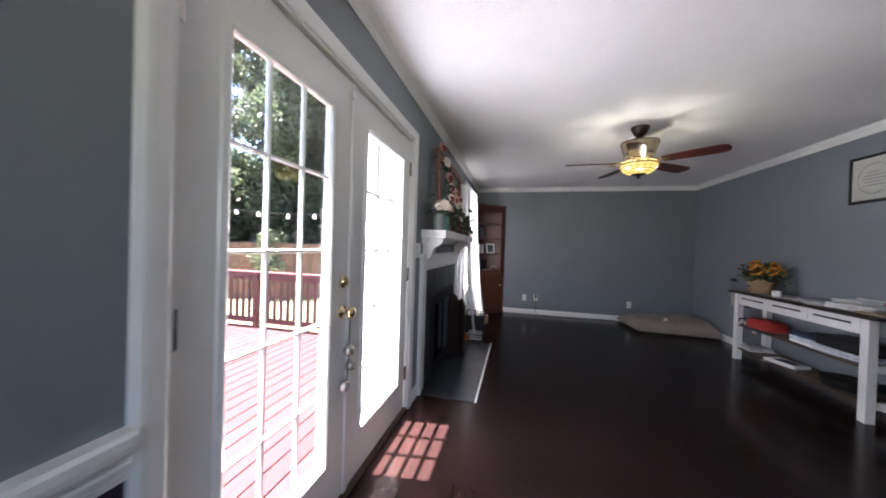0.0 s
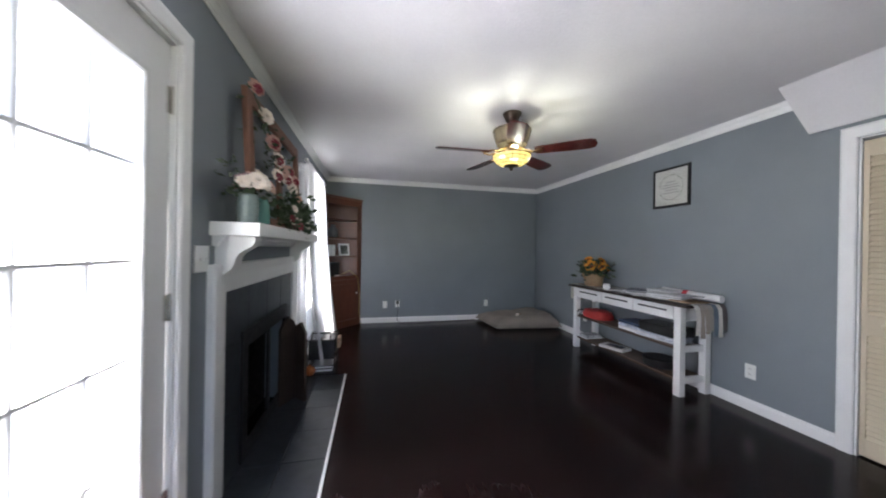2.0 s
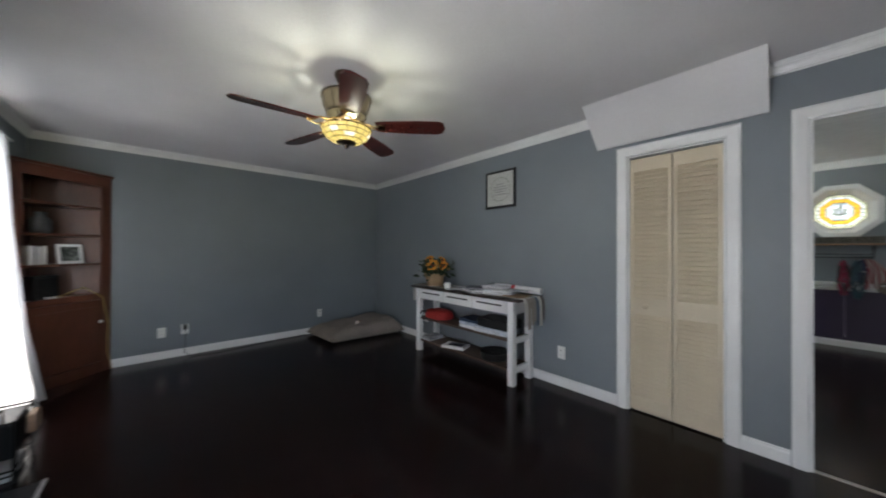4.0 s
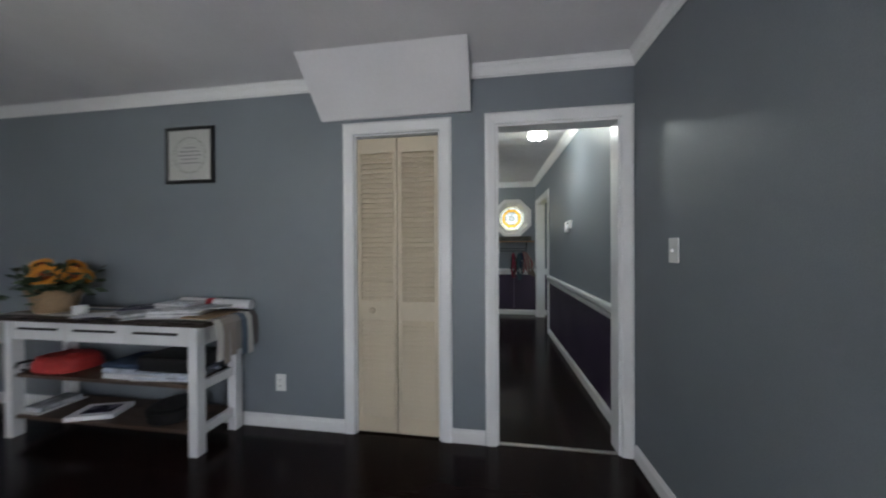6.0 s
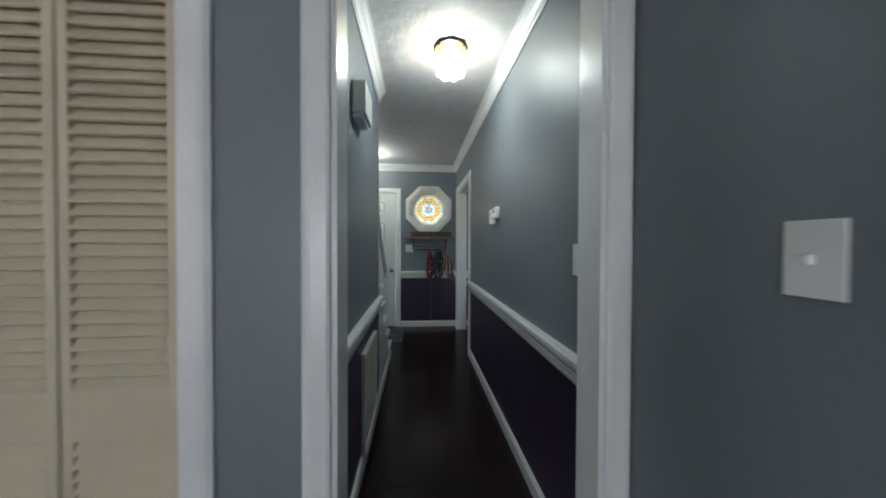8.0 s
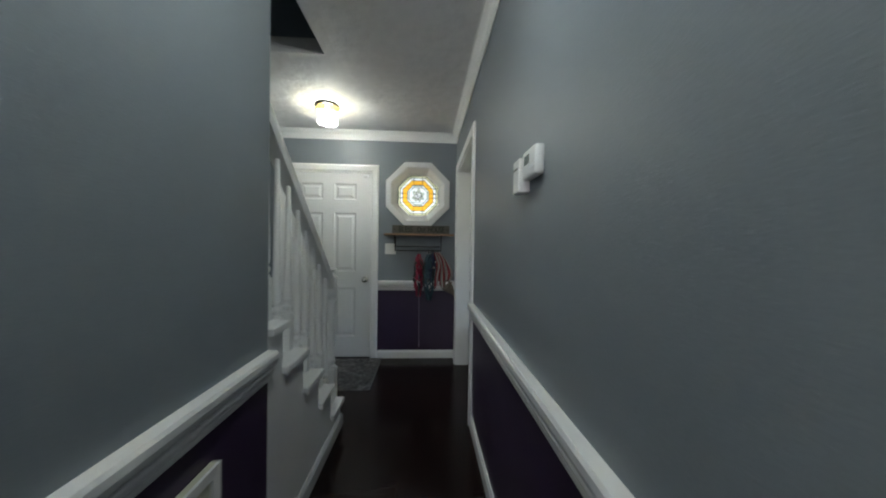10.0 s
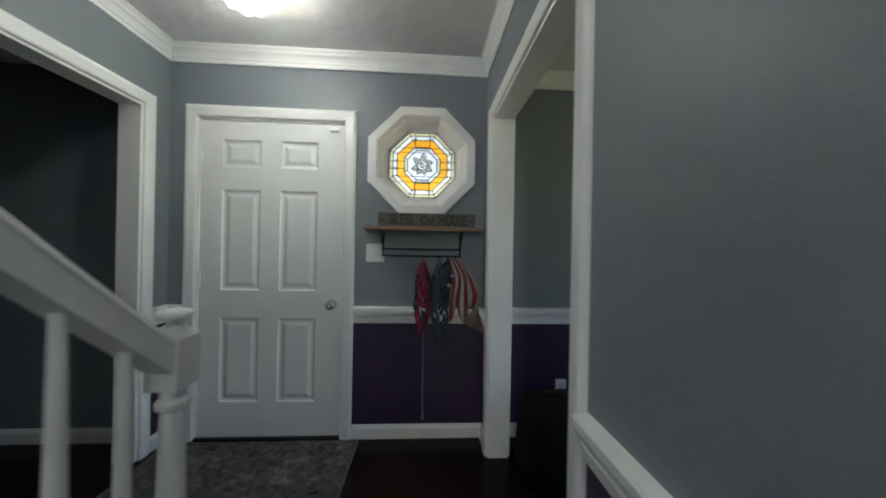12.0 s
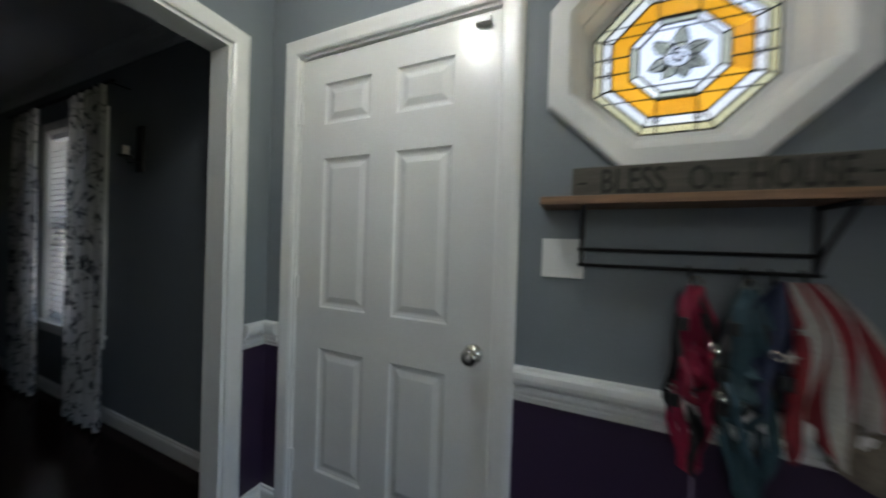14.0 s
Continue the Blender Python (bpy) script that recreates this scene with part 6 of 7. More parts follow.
def lantern(x, y):
    t = thing("ceiling_light", (x, y, HH), "lit flush ceiling light with a brass collar and ribbed glass shade", "ceiling light", "hall ceiling lights")
    n = 8
    bm = bmesh.new()
    lathe(bm, [(0, HH - 0.001), (0.098, HH - 0.001), (0.106, HH - 0.010), (0.099, HH - 0.018), (0, HH - 0.018)], (x, y, 0), n, closed=False)
    part("ceiling_plate", bm, BRONZE, t, "dark bronze ceiling plate")
    for i in range(n):
        a = math.tau * i / n
        part("rim_bead", lathe(bmesh.new(), [(0, 0.008), (0.007, 0.005), (0.009, 0), (0.006, -0.007), (0, -0.009)], (x + 0.103 * math.cos(a), y + 0.103 * math.sin(a), HH - 0.031), 8, closed=False), BRONZE, t, smooth=True)
    prof = ((0.098, HH - 0.022), (0.094, HH - 0.060))
    low = ((0.090, HH - 0.062), (0.081, HH - 0.110), (0.088, HH - 0.156))
    for i in range(n):
        a0, a1 = math.tau * (i + 0.02) / n, math.tau * (i + 0.98) / n
        for rows, mat, nm in ((prof, LITAMBER, "amber_pane"), (low, LITGLASS, "glass_pane")):
            bm = bmesh.new()
            rr = [[bm.verts.new((x + r * math.cos(a), y + r * math.sin(a), z - (0.012 if (k == 1 and j == len(rows) - 1 and mat is LITGLASS) else 0))) for k, a in enumerate((a0, (a0 + a1) / 2, a1))] for j, (r, z) in enumerate(rows)]
            for u, w in zip(rr, rr[1:]):
                for k in range(2):
                    bm.faces.new((u[k], u[k + 1], w[k + 1], w[k]))
            part(nm, bm, mat, t)
    return t


lantern(4.50, 1.13)
lantern(6.75, 1.95)

# ---------------------------------------------------------------- hall devices
th = thing("thermostat", (4.82, YS, 1.50), "white wall thermostat with a small display", "thermostat")
part("body", B(4.795, 4.912, YS, YS + 0.030, 1.458, 1.545, bevel=0.010), PLATE, th)
part("display", B(4.845, 4.888, YS + 0.030, YS + 0.0312, 1.500, 1.527), material("gray_lcd", (0.12, 0.14, 0.13), 0.2), th)
for i in range(3):
    part("button", B(4.804 + 0.013 * i, 4.812 + 0.013 * i, YS + 0.030, YS + 0.033, 1.480, 1.490, bevel=0.001), BLIND, th)
sn = thing("wall_sensor", (4.93, YS, 1.48), "small white sensor box beside the thermostat", "sensor")
part("body", B(4.918, 4.985, YS, YS + 0.038, 1.425, 1.535, bevel=0.006), PLATE, sn)
part("indicator", B(4.926, 4.976, YS + 0.038, YS + 0.0392, 1.500, 1.506), NICKEL, sn)
ch = thing("door_chime", (4.19, YH, 1.96), "white door chime box high on the hall wall", "door chime")
part("cover", B(4.09, 4.29, YH - 0.065, YH, 1.89, 2.045, bevel=0.008), PLATE, ch)
part("base", B(4.10, 4.28, YH - 0.05, YH, 1.872, 1.892, bevel=0.003), BLIND, ch)
ap = thing("access_panel", (4.53, YH - 0.01, 0.37), "pale cream access panel leaning on the purple wall under the rail", "panel")
part("panel", B(4.32, 4.80, YH - 0.020, YH - 0.002, 0.10, 0.660, bevel=0.002), material("pale_cream_paint", (0.58, 0.57, 0.46), 0.45, grain=0.04), ap)
part("frame", casing(bmesh.new(), "y", YH - 0.020, -1, 4.35, 4.77, 0.13, 0.63, True, [(0, 0), (0, 0.006), (0.03, 0.008), (0.03, 0)], 0.03), WHITE, ap)
tagged(part("trim_threshold", B(XE + 0.004, XE + 0.030, 0.826, 1.537, 0.0, 0.007, bevel=0.002), material("steel_threshold", (0.35, 0.33, 0.31), 0.3, metal=0.9)), kind="structure")

# ---------------------------------------------------------------- staircase
RISE, RUNX, NX = 0.187, 0.2185, 6.122
st = thing("staircase", (5.6, 2.2, 0), "white painted staircase with turned balusters and dark treads at its core", "staircase", "", "structure")
for k in range(13):
    xf, z = NX - RUNX * k, RISE * (k + 1)
    xb = xf - RUNX - 0.03
    outer = 1.618
    if k < 4:
        bm = B(xb + 0.001, xf, outer, YF - 0.002, z - 0.030, z, bevel=0.006)
    elif k == 4:
        bm = B(5.101, xf, outer, YH + 0.099, z - 0.030, z, bevel=0.006)
        box(bm, xb, xf, YH + 0.101, YF - 0.002, z - 0.030, z, 0.006)
    else:
        bm = B(xb, xf, YH + 0.101, YF - 0.002, z - 0.030, z, bevel=0.006)
    part("tread", bm, WHITE, st)
    y0 = YH + 0.004 if k < 5 else YH + 0.101
    part("riser", B(xf - 0.045, xf - 0.030, y0, YF - 0.002, RISE * k, z - 0.030), WHITE, st)
    if k < 4:
        bm = run(bmesh.new(), (xb + 0.03, YH, z - 0.030), (xf - 0.03, YH, z - 0.030), (0, -1, 0), [(0, -0.022), (0.006, -0.022), (0.016, -0.010), (0.020, 0), (0, 0)])
        part("scotia", bm, WHITE, st)
bm = bmesh.new()
for k in range(5):
    x1, x0 = NX - 0.030 - RUNX * k, max(NX - 0.030 - RUNX * (k + 1), 5.101)
    box(bm, x0, x1, YH, YH + 0.020, 0.0, RISE * (k + 1) - 0.030)
part("stringer", bm, WHITE, st)
part("starting_base", run(bmesh.new(), (5.13, YH, 0), (NX - 0.03, YH, 0), (0, -1, 0), BASEB, 0, -1), WHITE, st)
slope = RISE / RUNX
rail_z = lambda x: 1.010 + (6.08 - x) * 0.895
YB = 1.712
bal = {}


def baluster(h):
    """A turned baluster of height h on a square block."""
    bm = bmesh.new()
    sq = 0.021
    box(bm, -sq, sq, -sq, sq, 0, 0.175, 0.003)
    lathe(bm, [(0.019, 0.175), (0.020, 0.185), (0.013, 0.192), (0.019, 0.202), (0.021, 0.212), (0.016, 0.222), (0.013, 0.230), (0.019, 0.238), (0.0195, 0.26), (0.0150, 0.55 * h), (0.0105, h)], (0, 0, 0), 14)
    return bm


for k in range(5):
    for off in (0.042, 0.1495):
        x = 5.2175 if k == 4 else NX - RUNX * k - off
        if (k == 0 and off < 0.1) or (k == 4 and off > 0.1):
            continue
        z0 = RISE * (k + 1)
        h = round(rail_z(x) - 0.080 - z0, 4)
        bm = baluster(h)
        bmesh.ops.translate(bm, verts=bm.verts, vec=(x, YB, z0))
        part("baluster", bm, WHITE, st, smooth=False)
bm = bmesh.new()
pr = [(-0.030, -0.085), (-0.030, -0.030), (-0.034, -0.022), (-0.030, -0.008), (-0.016, 0.0), (0.016, 0.0), (0.030, -0.008), (0.034, -0.022), (0.030, -0.030), (0.030, -0.085)]
a = [bm.verts.new((6.055, YB + u, rail_z(6.055) + v)) for u, v in pr]
b = [bm.verts.new((5.101, YB + u, rail_z(5.101) + v)) for u, v in pr]
for i in range(len(pr)):
    bm.faces.new((a[i], a[(i + 1) % len(pr)], b[(i + 1) % len(pr)], b[i]))
bm.faces.new(a)
bm.faces.new(b[::-1])
part("handrail", bm, WHITE, st)
bm = bmesh.new()
NEWX = 6.092
box(bm, NEWX - 0.040, NEWX + 0.040, YB - 0.040, YB + 0.040, RISE, 0.40, 0.005)
lathe(bm, [(0.036, 0.40), (0.039, 0.415), (0.026, 0.425), (0.035, 0.44), (0.037, 0.455), (0.027, 0.48), (0.030, 0.56), (0.025, 0.80), (0.024, 0.852), (0.033, 0.860), (0.034, 0.872), (0.026, 0.882), (0.026, 0.905)], (NEWX, YB, 0), 20)
box(bm, NEWX - 0.036, NEWX + 0.036, YB - 0.036, YB + 0.036, 0.905, 1.024, 0.003)
tops = [[bm.verts.new((NEWX + r * sx, YB + r * sy, z)) for sx, sy in ((-1, -1), (1, -1), (1, 1), (-1, 1))] for r, z in ((0.035, 1.0235), (0.021, 1.040), (0.015, 1.050))]
for u, w in zip(tops, tops[1:]):
    for k in range(4):
        bm.faces.new((u[k], u[(k + 1) % 4], w[(k + 1) % 4], w[k]))
newel = part("newel_post", bm, WHITE, st)
part("newel_cap", lathe(bmesh.new(), [(0, 1.040), (0.018, 1.042), (0.016, 1.056), (0.020, 1.062), (0.033, 1.067), (0.037, 1.074), (0.034, 1.081), (0.020, 1.086), (0, 1.088)], (NEWX, YB, 0), 24, closed=False), WHITE, newel, smooth=True)
bm = tube(bmesh.new(), [(6.17, 2.675, 0.91), (5.6, 2.675, 0.91 + 0.57 * slope), (4.2, 2.675, 0.91 + 1.97 * slope)], 0.020, 12)
wr = thing("wall_handrail", (5.5, 2.70, 1.4), "white round handrail bracketed to the stairwell wall", "handrail")
part("rail", bm, WHITE, wr, smooth=True)
for x in (5.95, 5.1, 4.4):
    z = 0.91 + (6.17 - x) * slope
    part("bracket", tube(bmesh.new(), [(x, YF, z - 0.07), (x, 2.70, z - 0.065), (x, 2.675, z - 0.018)], 0.006, 8), BRASS, wr)

# ---------------------------------------------------------------- foyer
rug = thing("entry_rug", (6.97, 1.93, 0), "charcoal patterned entry rug before the front door", "rug")
RUGM = material("charcoal_shag", (0.072, 0.067, 0.066), 0.95, grain=0.7, scale=30, bump=0.014, blotch=0.85, blotch_scale=8)
bm = bmesh.new()
nx, ny = 40, 40
g = [[bm.verts.new((6.60 + 0.745 * i / nx + 0.004 * noise.noise((j * 0.7, 0, 0)), 1.53 + 1.155 * j / ny + 0.004 * noise.noise((0, i * 0.7, 5)), (0.014 + 0.004 * noise.noise((i * 0.8, j * 0.8, 2))) if 0 < i < nx and 0 < j < ny else 0.001)) for j in range(ny + 1)] for i in range(nx + 1)]
for i in range(nx):
    for j in range(ny):
        bm.faces.new((g[i][j], g[i + 1][j], g[i + 1][j + 1], g[i][j + 1]))
part("mat", bm, RUGM, rug, smooth=True)
for y0, y1 in ((1.528, 1.540), (2.678, 2.688)):
    part("binding", B(6.60, 7.345, y0, y1, 0.0, 0.012, bevel=0.003), material("gray_binding", (0.10, 0.095, 0.095), 0.9, grain=0.2), rug)

sh = thing("wall_shelf", (XF - 0.07, 1.136, 1.37), "brown plank wall shelf on black iron brackets with a hook bar", "shelf")
part("plank", B(XF - 0.135, XF - 0.001, 0.765, 1.510, 1.352, 1.374, bevel=0.003), material("oak_plank", (0.23, 0.13, 0.075), 0.5, grain=0.3, scale=12, stretch=(8, 0.8, 8)), sh)
for y in (0.90, 1.40):
    bm = tube(bmesh.new(), [(XF - 0.004, y, 1.35), (XF - 0.004, y, 1.19)], 0.006, 8)
    tube(bm, [(XF - 0.004, y, 1.346), (XF - 0.125, y, 1.346)], 0.006, 8)
    tube(bm, [(XF - 0.115, y, 1.344), (XF - 0.075, y, 1.30), (XF - 0.02, y, 1.235), (XF - 0.006, y, 1.20)], 0.005, 8)
    part("bracket", bm, IRON, sh)
for z, x in ((1.19, XF - 0.014), (1.235, XF - 0.012)):
    part("hook_bar", tube(bmesh.new(), [(x, 0.895, z), (x, 1.41, z)], 0.005, 8), IRON, sh)
for y in (1.145, 1.035, 0.93, 0.985):
    part("hook", tube(bmesh.new(), [(XF - 0.014, y, 1.20), (XF - 0.03, y, 1.185), (XF - 0.034, y, 1.165), (XF - 0.045, y, 1.160), (XF - 0.052, y, 1.175)], 0.0035, 6), IRON, sh)
sign = thing("wooden_sign", (XF - 0.05, 1.12, 1.375), "weathered gray wooden sign with dark lettering on the shelf", "sign")
part("board", B(XF - 0.050, XF - 0.030, 0.808, 1.432, 1.3745, 1.466, bevel=0.003), material("weathered_gray_board", (0.085, 0.080, 0.068), 0.75, grain=0.35, scale=14, stretch=(8, 0.7, 8), bump=0.002), sign)
INK = material("charcoal_paint", (0.026, 0.025, 0.022), 0.8, grain=0.3)


def lettering(word, y, z, size, parent, squash=1.0):
    cu = bpy.data.curves.new("lettering", "FONT")
    cu.body, cu.size, cu.align_x, cu.align_y, cu.extrude, cu.offset = word, size, "CENTER", "CENTER", 0.0008, 0.0012
    ob = new("lettering_source", cu)
    dg = bpy.context.evaluated_depsgraph_get()
    me = bpy.data.meshes.new_from_object(ob.evaluated_get(dg))
    bpy.data.objects.remove(ob)
    m = Matrix.Translation((XF - 0.0508, y, z)) @ Matrix(((0, 0, -1, 0), (-1, 0, 0, 0), (0, 1, 0, 0), (0, 0, 0, 1))) @ Matrix.Diagonal((squash, 1, 1, 1))
    bm = bmesh.new()
    bm.from_mesh(me)
    bmesh.ops.transform(bm, matrix=m, verts=bm.verts)
    return part("lettering", bm, INK, parent)


lettering("BLESS", 1.285, 1.420, 0.094, sign, 0.66)
lettering("Our", 1.115, 1.420, 0.084, sign, 0.66)
lettering("HOUSE", 0.955, 1.420, 0.094, sign, 0.60)
for y in (1.405, 0.835):
    part("dash", B(XF - 0.0515, XF - 0.0500, y - 0.012, y + 0.012, 1.417, 1.423), INK, sign)


def band(bm, pts, w, t=0.003, wdir=(0, 1, 0)):
    """A flat strap of width w along points."""
    wd = Vector(wdir)
    rows = []
    for i, p in enumerate(pts):
        p = Vector(p)
        q = Vector(pts[min(i + 1, len(pts) - 1)]) - Vector(pts[max(i - 1, 0)])
        side = (wd - q.normalized() * wd.dot(q.normalized())).normalized()
        n = q.cross(side).normalized()
        rows.append([bm.verts.new(p + side * a * w / 2 + n * b * t / 2) for a, b in ((-1, -1), (1, -1), (1, 1), (-1, 1))])
    for u, v in zip(rows, rows[1:]):
        for k in range(4):
            bm.faces.new((u[k], u[(k + 1) % 4], v[(k + 1) % 4], v[k]))
    bm.faces.new(rows[0][::-1])
    bm.faces.new(rows[-1])
    return bm


def harness(y, mat, label, seed, low, spread):
    t = thing("dog_harness", (XF - 0.05, y, 1.16), label, "harness", "dog harnesses")
    rr = random.Random(seed)
    x = XF - 0.052
    part("hanging_ring", tube(bmesh.new(), [(x, y + 0.014 * math.cos(q), 1.160 + 0.016 * math.sin(q)) for q in [i * math.tau / 10 for i in range(11)]], 0.0022, 6, False), NICKEL, t, "steel ring")
    for k in range(7):
        s = spread * (0.95, 0.62, 0.85, 1.15, 0.40, 0.75, 1.0)[k]
        z1 = low + (0.0, 0.03, 0.17, 0.11, 0.24, 0.30, 0.20)[k]
        ph, lean = rr.uniform(0, 6.28), rr.uniform(-0.016, 0.016)
        loop = []
        for i in range(22):
            q = math.pi * i / 21
            f = math.sin(q) ** 0.8
            side = math.cos(q)
            loop.append((x - 0.014 * math.sin(2 * q) - 0.010 * math.sin(5 * q + ph), y + lean * f + s * side * f ** 0.6 * (1 if f > 0.14 else f / 0.14) + 0.007 * math.sin(9 * q + ph), 1.150 + (z1 - 1.150) * f))
        part("strap", band(bmesh.new(), loop, (0.022, 0.020, 0.022, 0.015, 0.028, 0.024, 0.013)[k], 0.004, (0.9 * math.sin(ph), 1, 0.3)), BLACK if k in (3, 6) else mat, t, "black webbing strap" if k in (3, 6) else "")
    # crumpled chest pad at the bottom of the loops
    bm = bmesh.new()
    rows = []
    for i in range(9):
        f = i / 8
        rows.append([bm.verts.new((x - 0.020 + 0.010 * math.sin(7 * f + 5 * g + seed), y + 0.008 * math.sin(5 * f + seed) + (g - 0.5) * (0.022 + spread * 0.16 * math.sin(3.0 * f)), low + 0.16 - 0.15 * f + 0.010 * math.sin(6 * g + seed))) for g in (0, 0.2, 0.4, 0.6, 0.8, 1)])
    for u, w in zip(rows, rows[1:]):
        for k in range(5):
            bm.faces.new((u[k], u[k + 1], w[k + 1], w[k]))
    part("chest_pad", bm, BLACK if seed == 3 else mat, t, "dark padded chest piece" if seed == 3 else "", smooth=True)
    for z, dy in ((1.06, spread * 0.5), (0.95, -spread * 0.8), (0.87, spread * 0.7)):
        part("buckle", B(x - 0.034, x - 0.024, y + dy - 0.011, y + dy + 0.011, z - 0.016, z + 0.016, bevel=0.003), BLACK, t, "black plastic buckle")
        part("ring", tube(bmesh.new(), [(x - 0.030, y - dy + 0.009 * math.cos(q), z - 0.05 + 0.010 * math.sin(q)) for q in [i * math.tau / 10 for i in range(11)]], 0.0018, 6, False), NICKEL, t, "steel ring")
    return t


PINK = material("hot_pink_webbing", (0.24, 0.010, 0.042), 0.6, grain=0.2, scale=160, bump=0.001)
TEAL = material("slate_blue_webbing", (0.026, 0.064, 0.085), 0.6, grain=0.2, scale=160, bump=0.001)
harness(1.138, PINK, "hot pink dog harness hanging from the shelf hook", 3, 0.69, 0.062)
harness(1.035, TEAL, "slate blue dog harness hanging from the shelf hook", 7, 0.65, 0.074)
leash = thing("cord_leash", (XF - 0.03, 1.13, 0.4), "thin pale cord hanging from the pink harness almost to the floor", "leash")
part("cord", tube(bmesh.new(), [(XF - 0.06, 1.134, 0.80), (XF - 0.05, 1.131, 0.60), (XF - 0.045, 1.130, 0.35), (XF - 0.04, 1.128, 0.18), (XF - 0.04, 1.134, 0.14), (XF - 0.04, 1.122, 0.135), (XF - 0.04, 1.126, 0.20)], 0.003, 6), material("mauve_cord", (0.26, 0.22, 0.30), 0.6), leash)

# striped bandana, gathered at the hook and flaring below
ban = thing("flag_bandana", (XF - 0.05, 0.93, 1.17), "red, white and navy striped bandana hanging in folds", "bandana")
NAVYF = material("navy_cotton", (0.018, 0.025, 0.06), 0.85, grain=0.2, scale=120)
REDF = material("red_cotton", (0.20, 0.016, 0.024), 0.85, grain=0.2, scale=120)
WHITEF = material("ivory_cotton", (0.36, 0.34, 0.32), 0.85, grain=0.15, scale=120)
mats = [NAVYF, NAVYF, NAVYF, NAVYF, REDF, WHITEF, REDF, WHITEF, REDF, WHITEF, REDF, WHITEF]
ns = len(mats)
for s, mat in enumerate(mats):
    bm = bmesh.new()
    rows = []
    for i in range(13):
        f = i / 12
        row = []
        for k in range(5):
            q = (s + k / 4) / ns
            zlow = 0.90 + 0.05 * math.sin(q * 30) if mat is NAVYF else 0.775 + 0.035 * math.sin(q * 17) + 0.10 * q * q
            yy = 0.960 - 0.030 * q * math.sin(3.1 * f) - (q - 0.40) * (0.060 + 0.20 * math.sin(min(f * 1.1, 1) * 2.1)) - 0.020 * f * f + 0.012 * math.sin(f * 7 + q * 5)
            xx = XF - 0.055 - 0.020 * math.sin(q * 26 + f * 4.5) * (0.3 + f)
            row.append(bm.verts.new((xx, yy, 1.175 + (zlow - 1.175) * f)))
        rows.append(row)
    for u, w in zip(rows, rows[1:]):
        for k in range(4):
            bm.faces.new((u[k], u[k + 1], w[k + 1], w[k]))
    part("stripe", bm, mat, ban, smooth=True)
for yy, zz, r in ((0.975, 1.01, 0.018), (0.955, 1.07, 0.014)):
    bm = bmesh.new()
    p = [(XF - 0.084, yy + (r if i % 2 == 0 else r * 0.42) * math.sin(i * math.pi / 5), zz + (r if i % 2 == 0 else r * 0.42) * math.cos(i * math.pi / 5)) for i in range(10)]
    bm.faces.new([bm.verts.new(v) for v in p])
    part("star", bm, WHITEF, ban)

# beige cloth slung over the end of the chair rail
cl = thing("folded_cloth", (XF - 0.04, 0.80, 0.80), "crumpled beige cloth hanging over the chair rail end", "cloth")
bm = bmesh.new()
rows = []
for i in range(13):
    f = i / 12
    row = []
    for k in range(9):
        g = k / 8
        zz = 0.862 - 0.17 * max(0, f - 0.25) / 0.75 * (0.55 + 0.45 * g) + (0.012 * math.sin(6 * g) if f < 0.3 else 0)
        xx = XF - 0.004 - 0.044 * min(1, f / 0.25) - 0.012 * math.sin(9 * g + 5 * f) * min(1, f * 3)
        row.append(bm.verts.new((xx, 0.875 - 0.128 * g + 0.008 * math.sin(8 * f + 4 * g), zz)))
    rows.append(row)
for u, w in zip(rows, rows[1:]):
    for k in range(8):
        bm.faces.new((u[k], u[k + 1], w[k + 1], w[k]))
part("cloth", bm, material("beige_cloth", (0.15, 0.125, 0.10), 0.9, grain=0.2, scale=90, blotch=0.2, blotch_scale=20), cl, smooth=True)

# ---------------------------------------------------------------- dining room and den, seen through their openings
def floral():
    m = material("floral_drape", (0.58, 0.57, 0.58), 0.85, grain=0.06, scale=150, trans=0.30)
    nt = m.node_tree
    b = nt.nodes["Principled BSDF"]
    co = nt.nodes.new("ShaderNodeTexCoord")
    n1 = nt.nodes.new("ShaderNodeTexNoise")
    n1.inputs["Scale"].default_value, n1.inputs["Detail"].default_value = 15, 6
    n1.inputs["Distortion"].default_value = 1.2
    r = nt.nodes.new("ShaderNodeValToRGB")
    r.color_ramp.elements[0].position, r.color_ramp.elements[1].position = 0.50, 0.62
    r.color_ramp.elements[0].color, r.color_ramp.elements[1].color = (0.58, 0.57, 0.58, 1), (0.08, 0.085, 0.10, 1)
    nt.links.new(co.outputs["Object"], n1.inputs[0])
    nt.links.new(n1.outputs[0], r.inputs[0])
    nt.links.new(r.outputs[0], b.inputs["Base Color"])
    for n in nt.nodes:
        if n.type == "BSDF_TRANSLUCENT":
            nt.links.new(r.outputs[0], n.inputs[0])
    return m


FLORAL = floral()


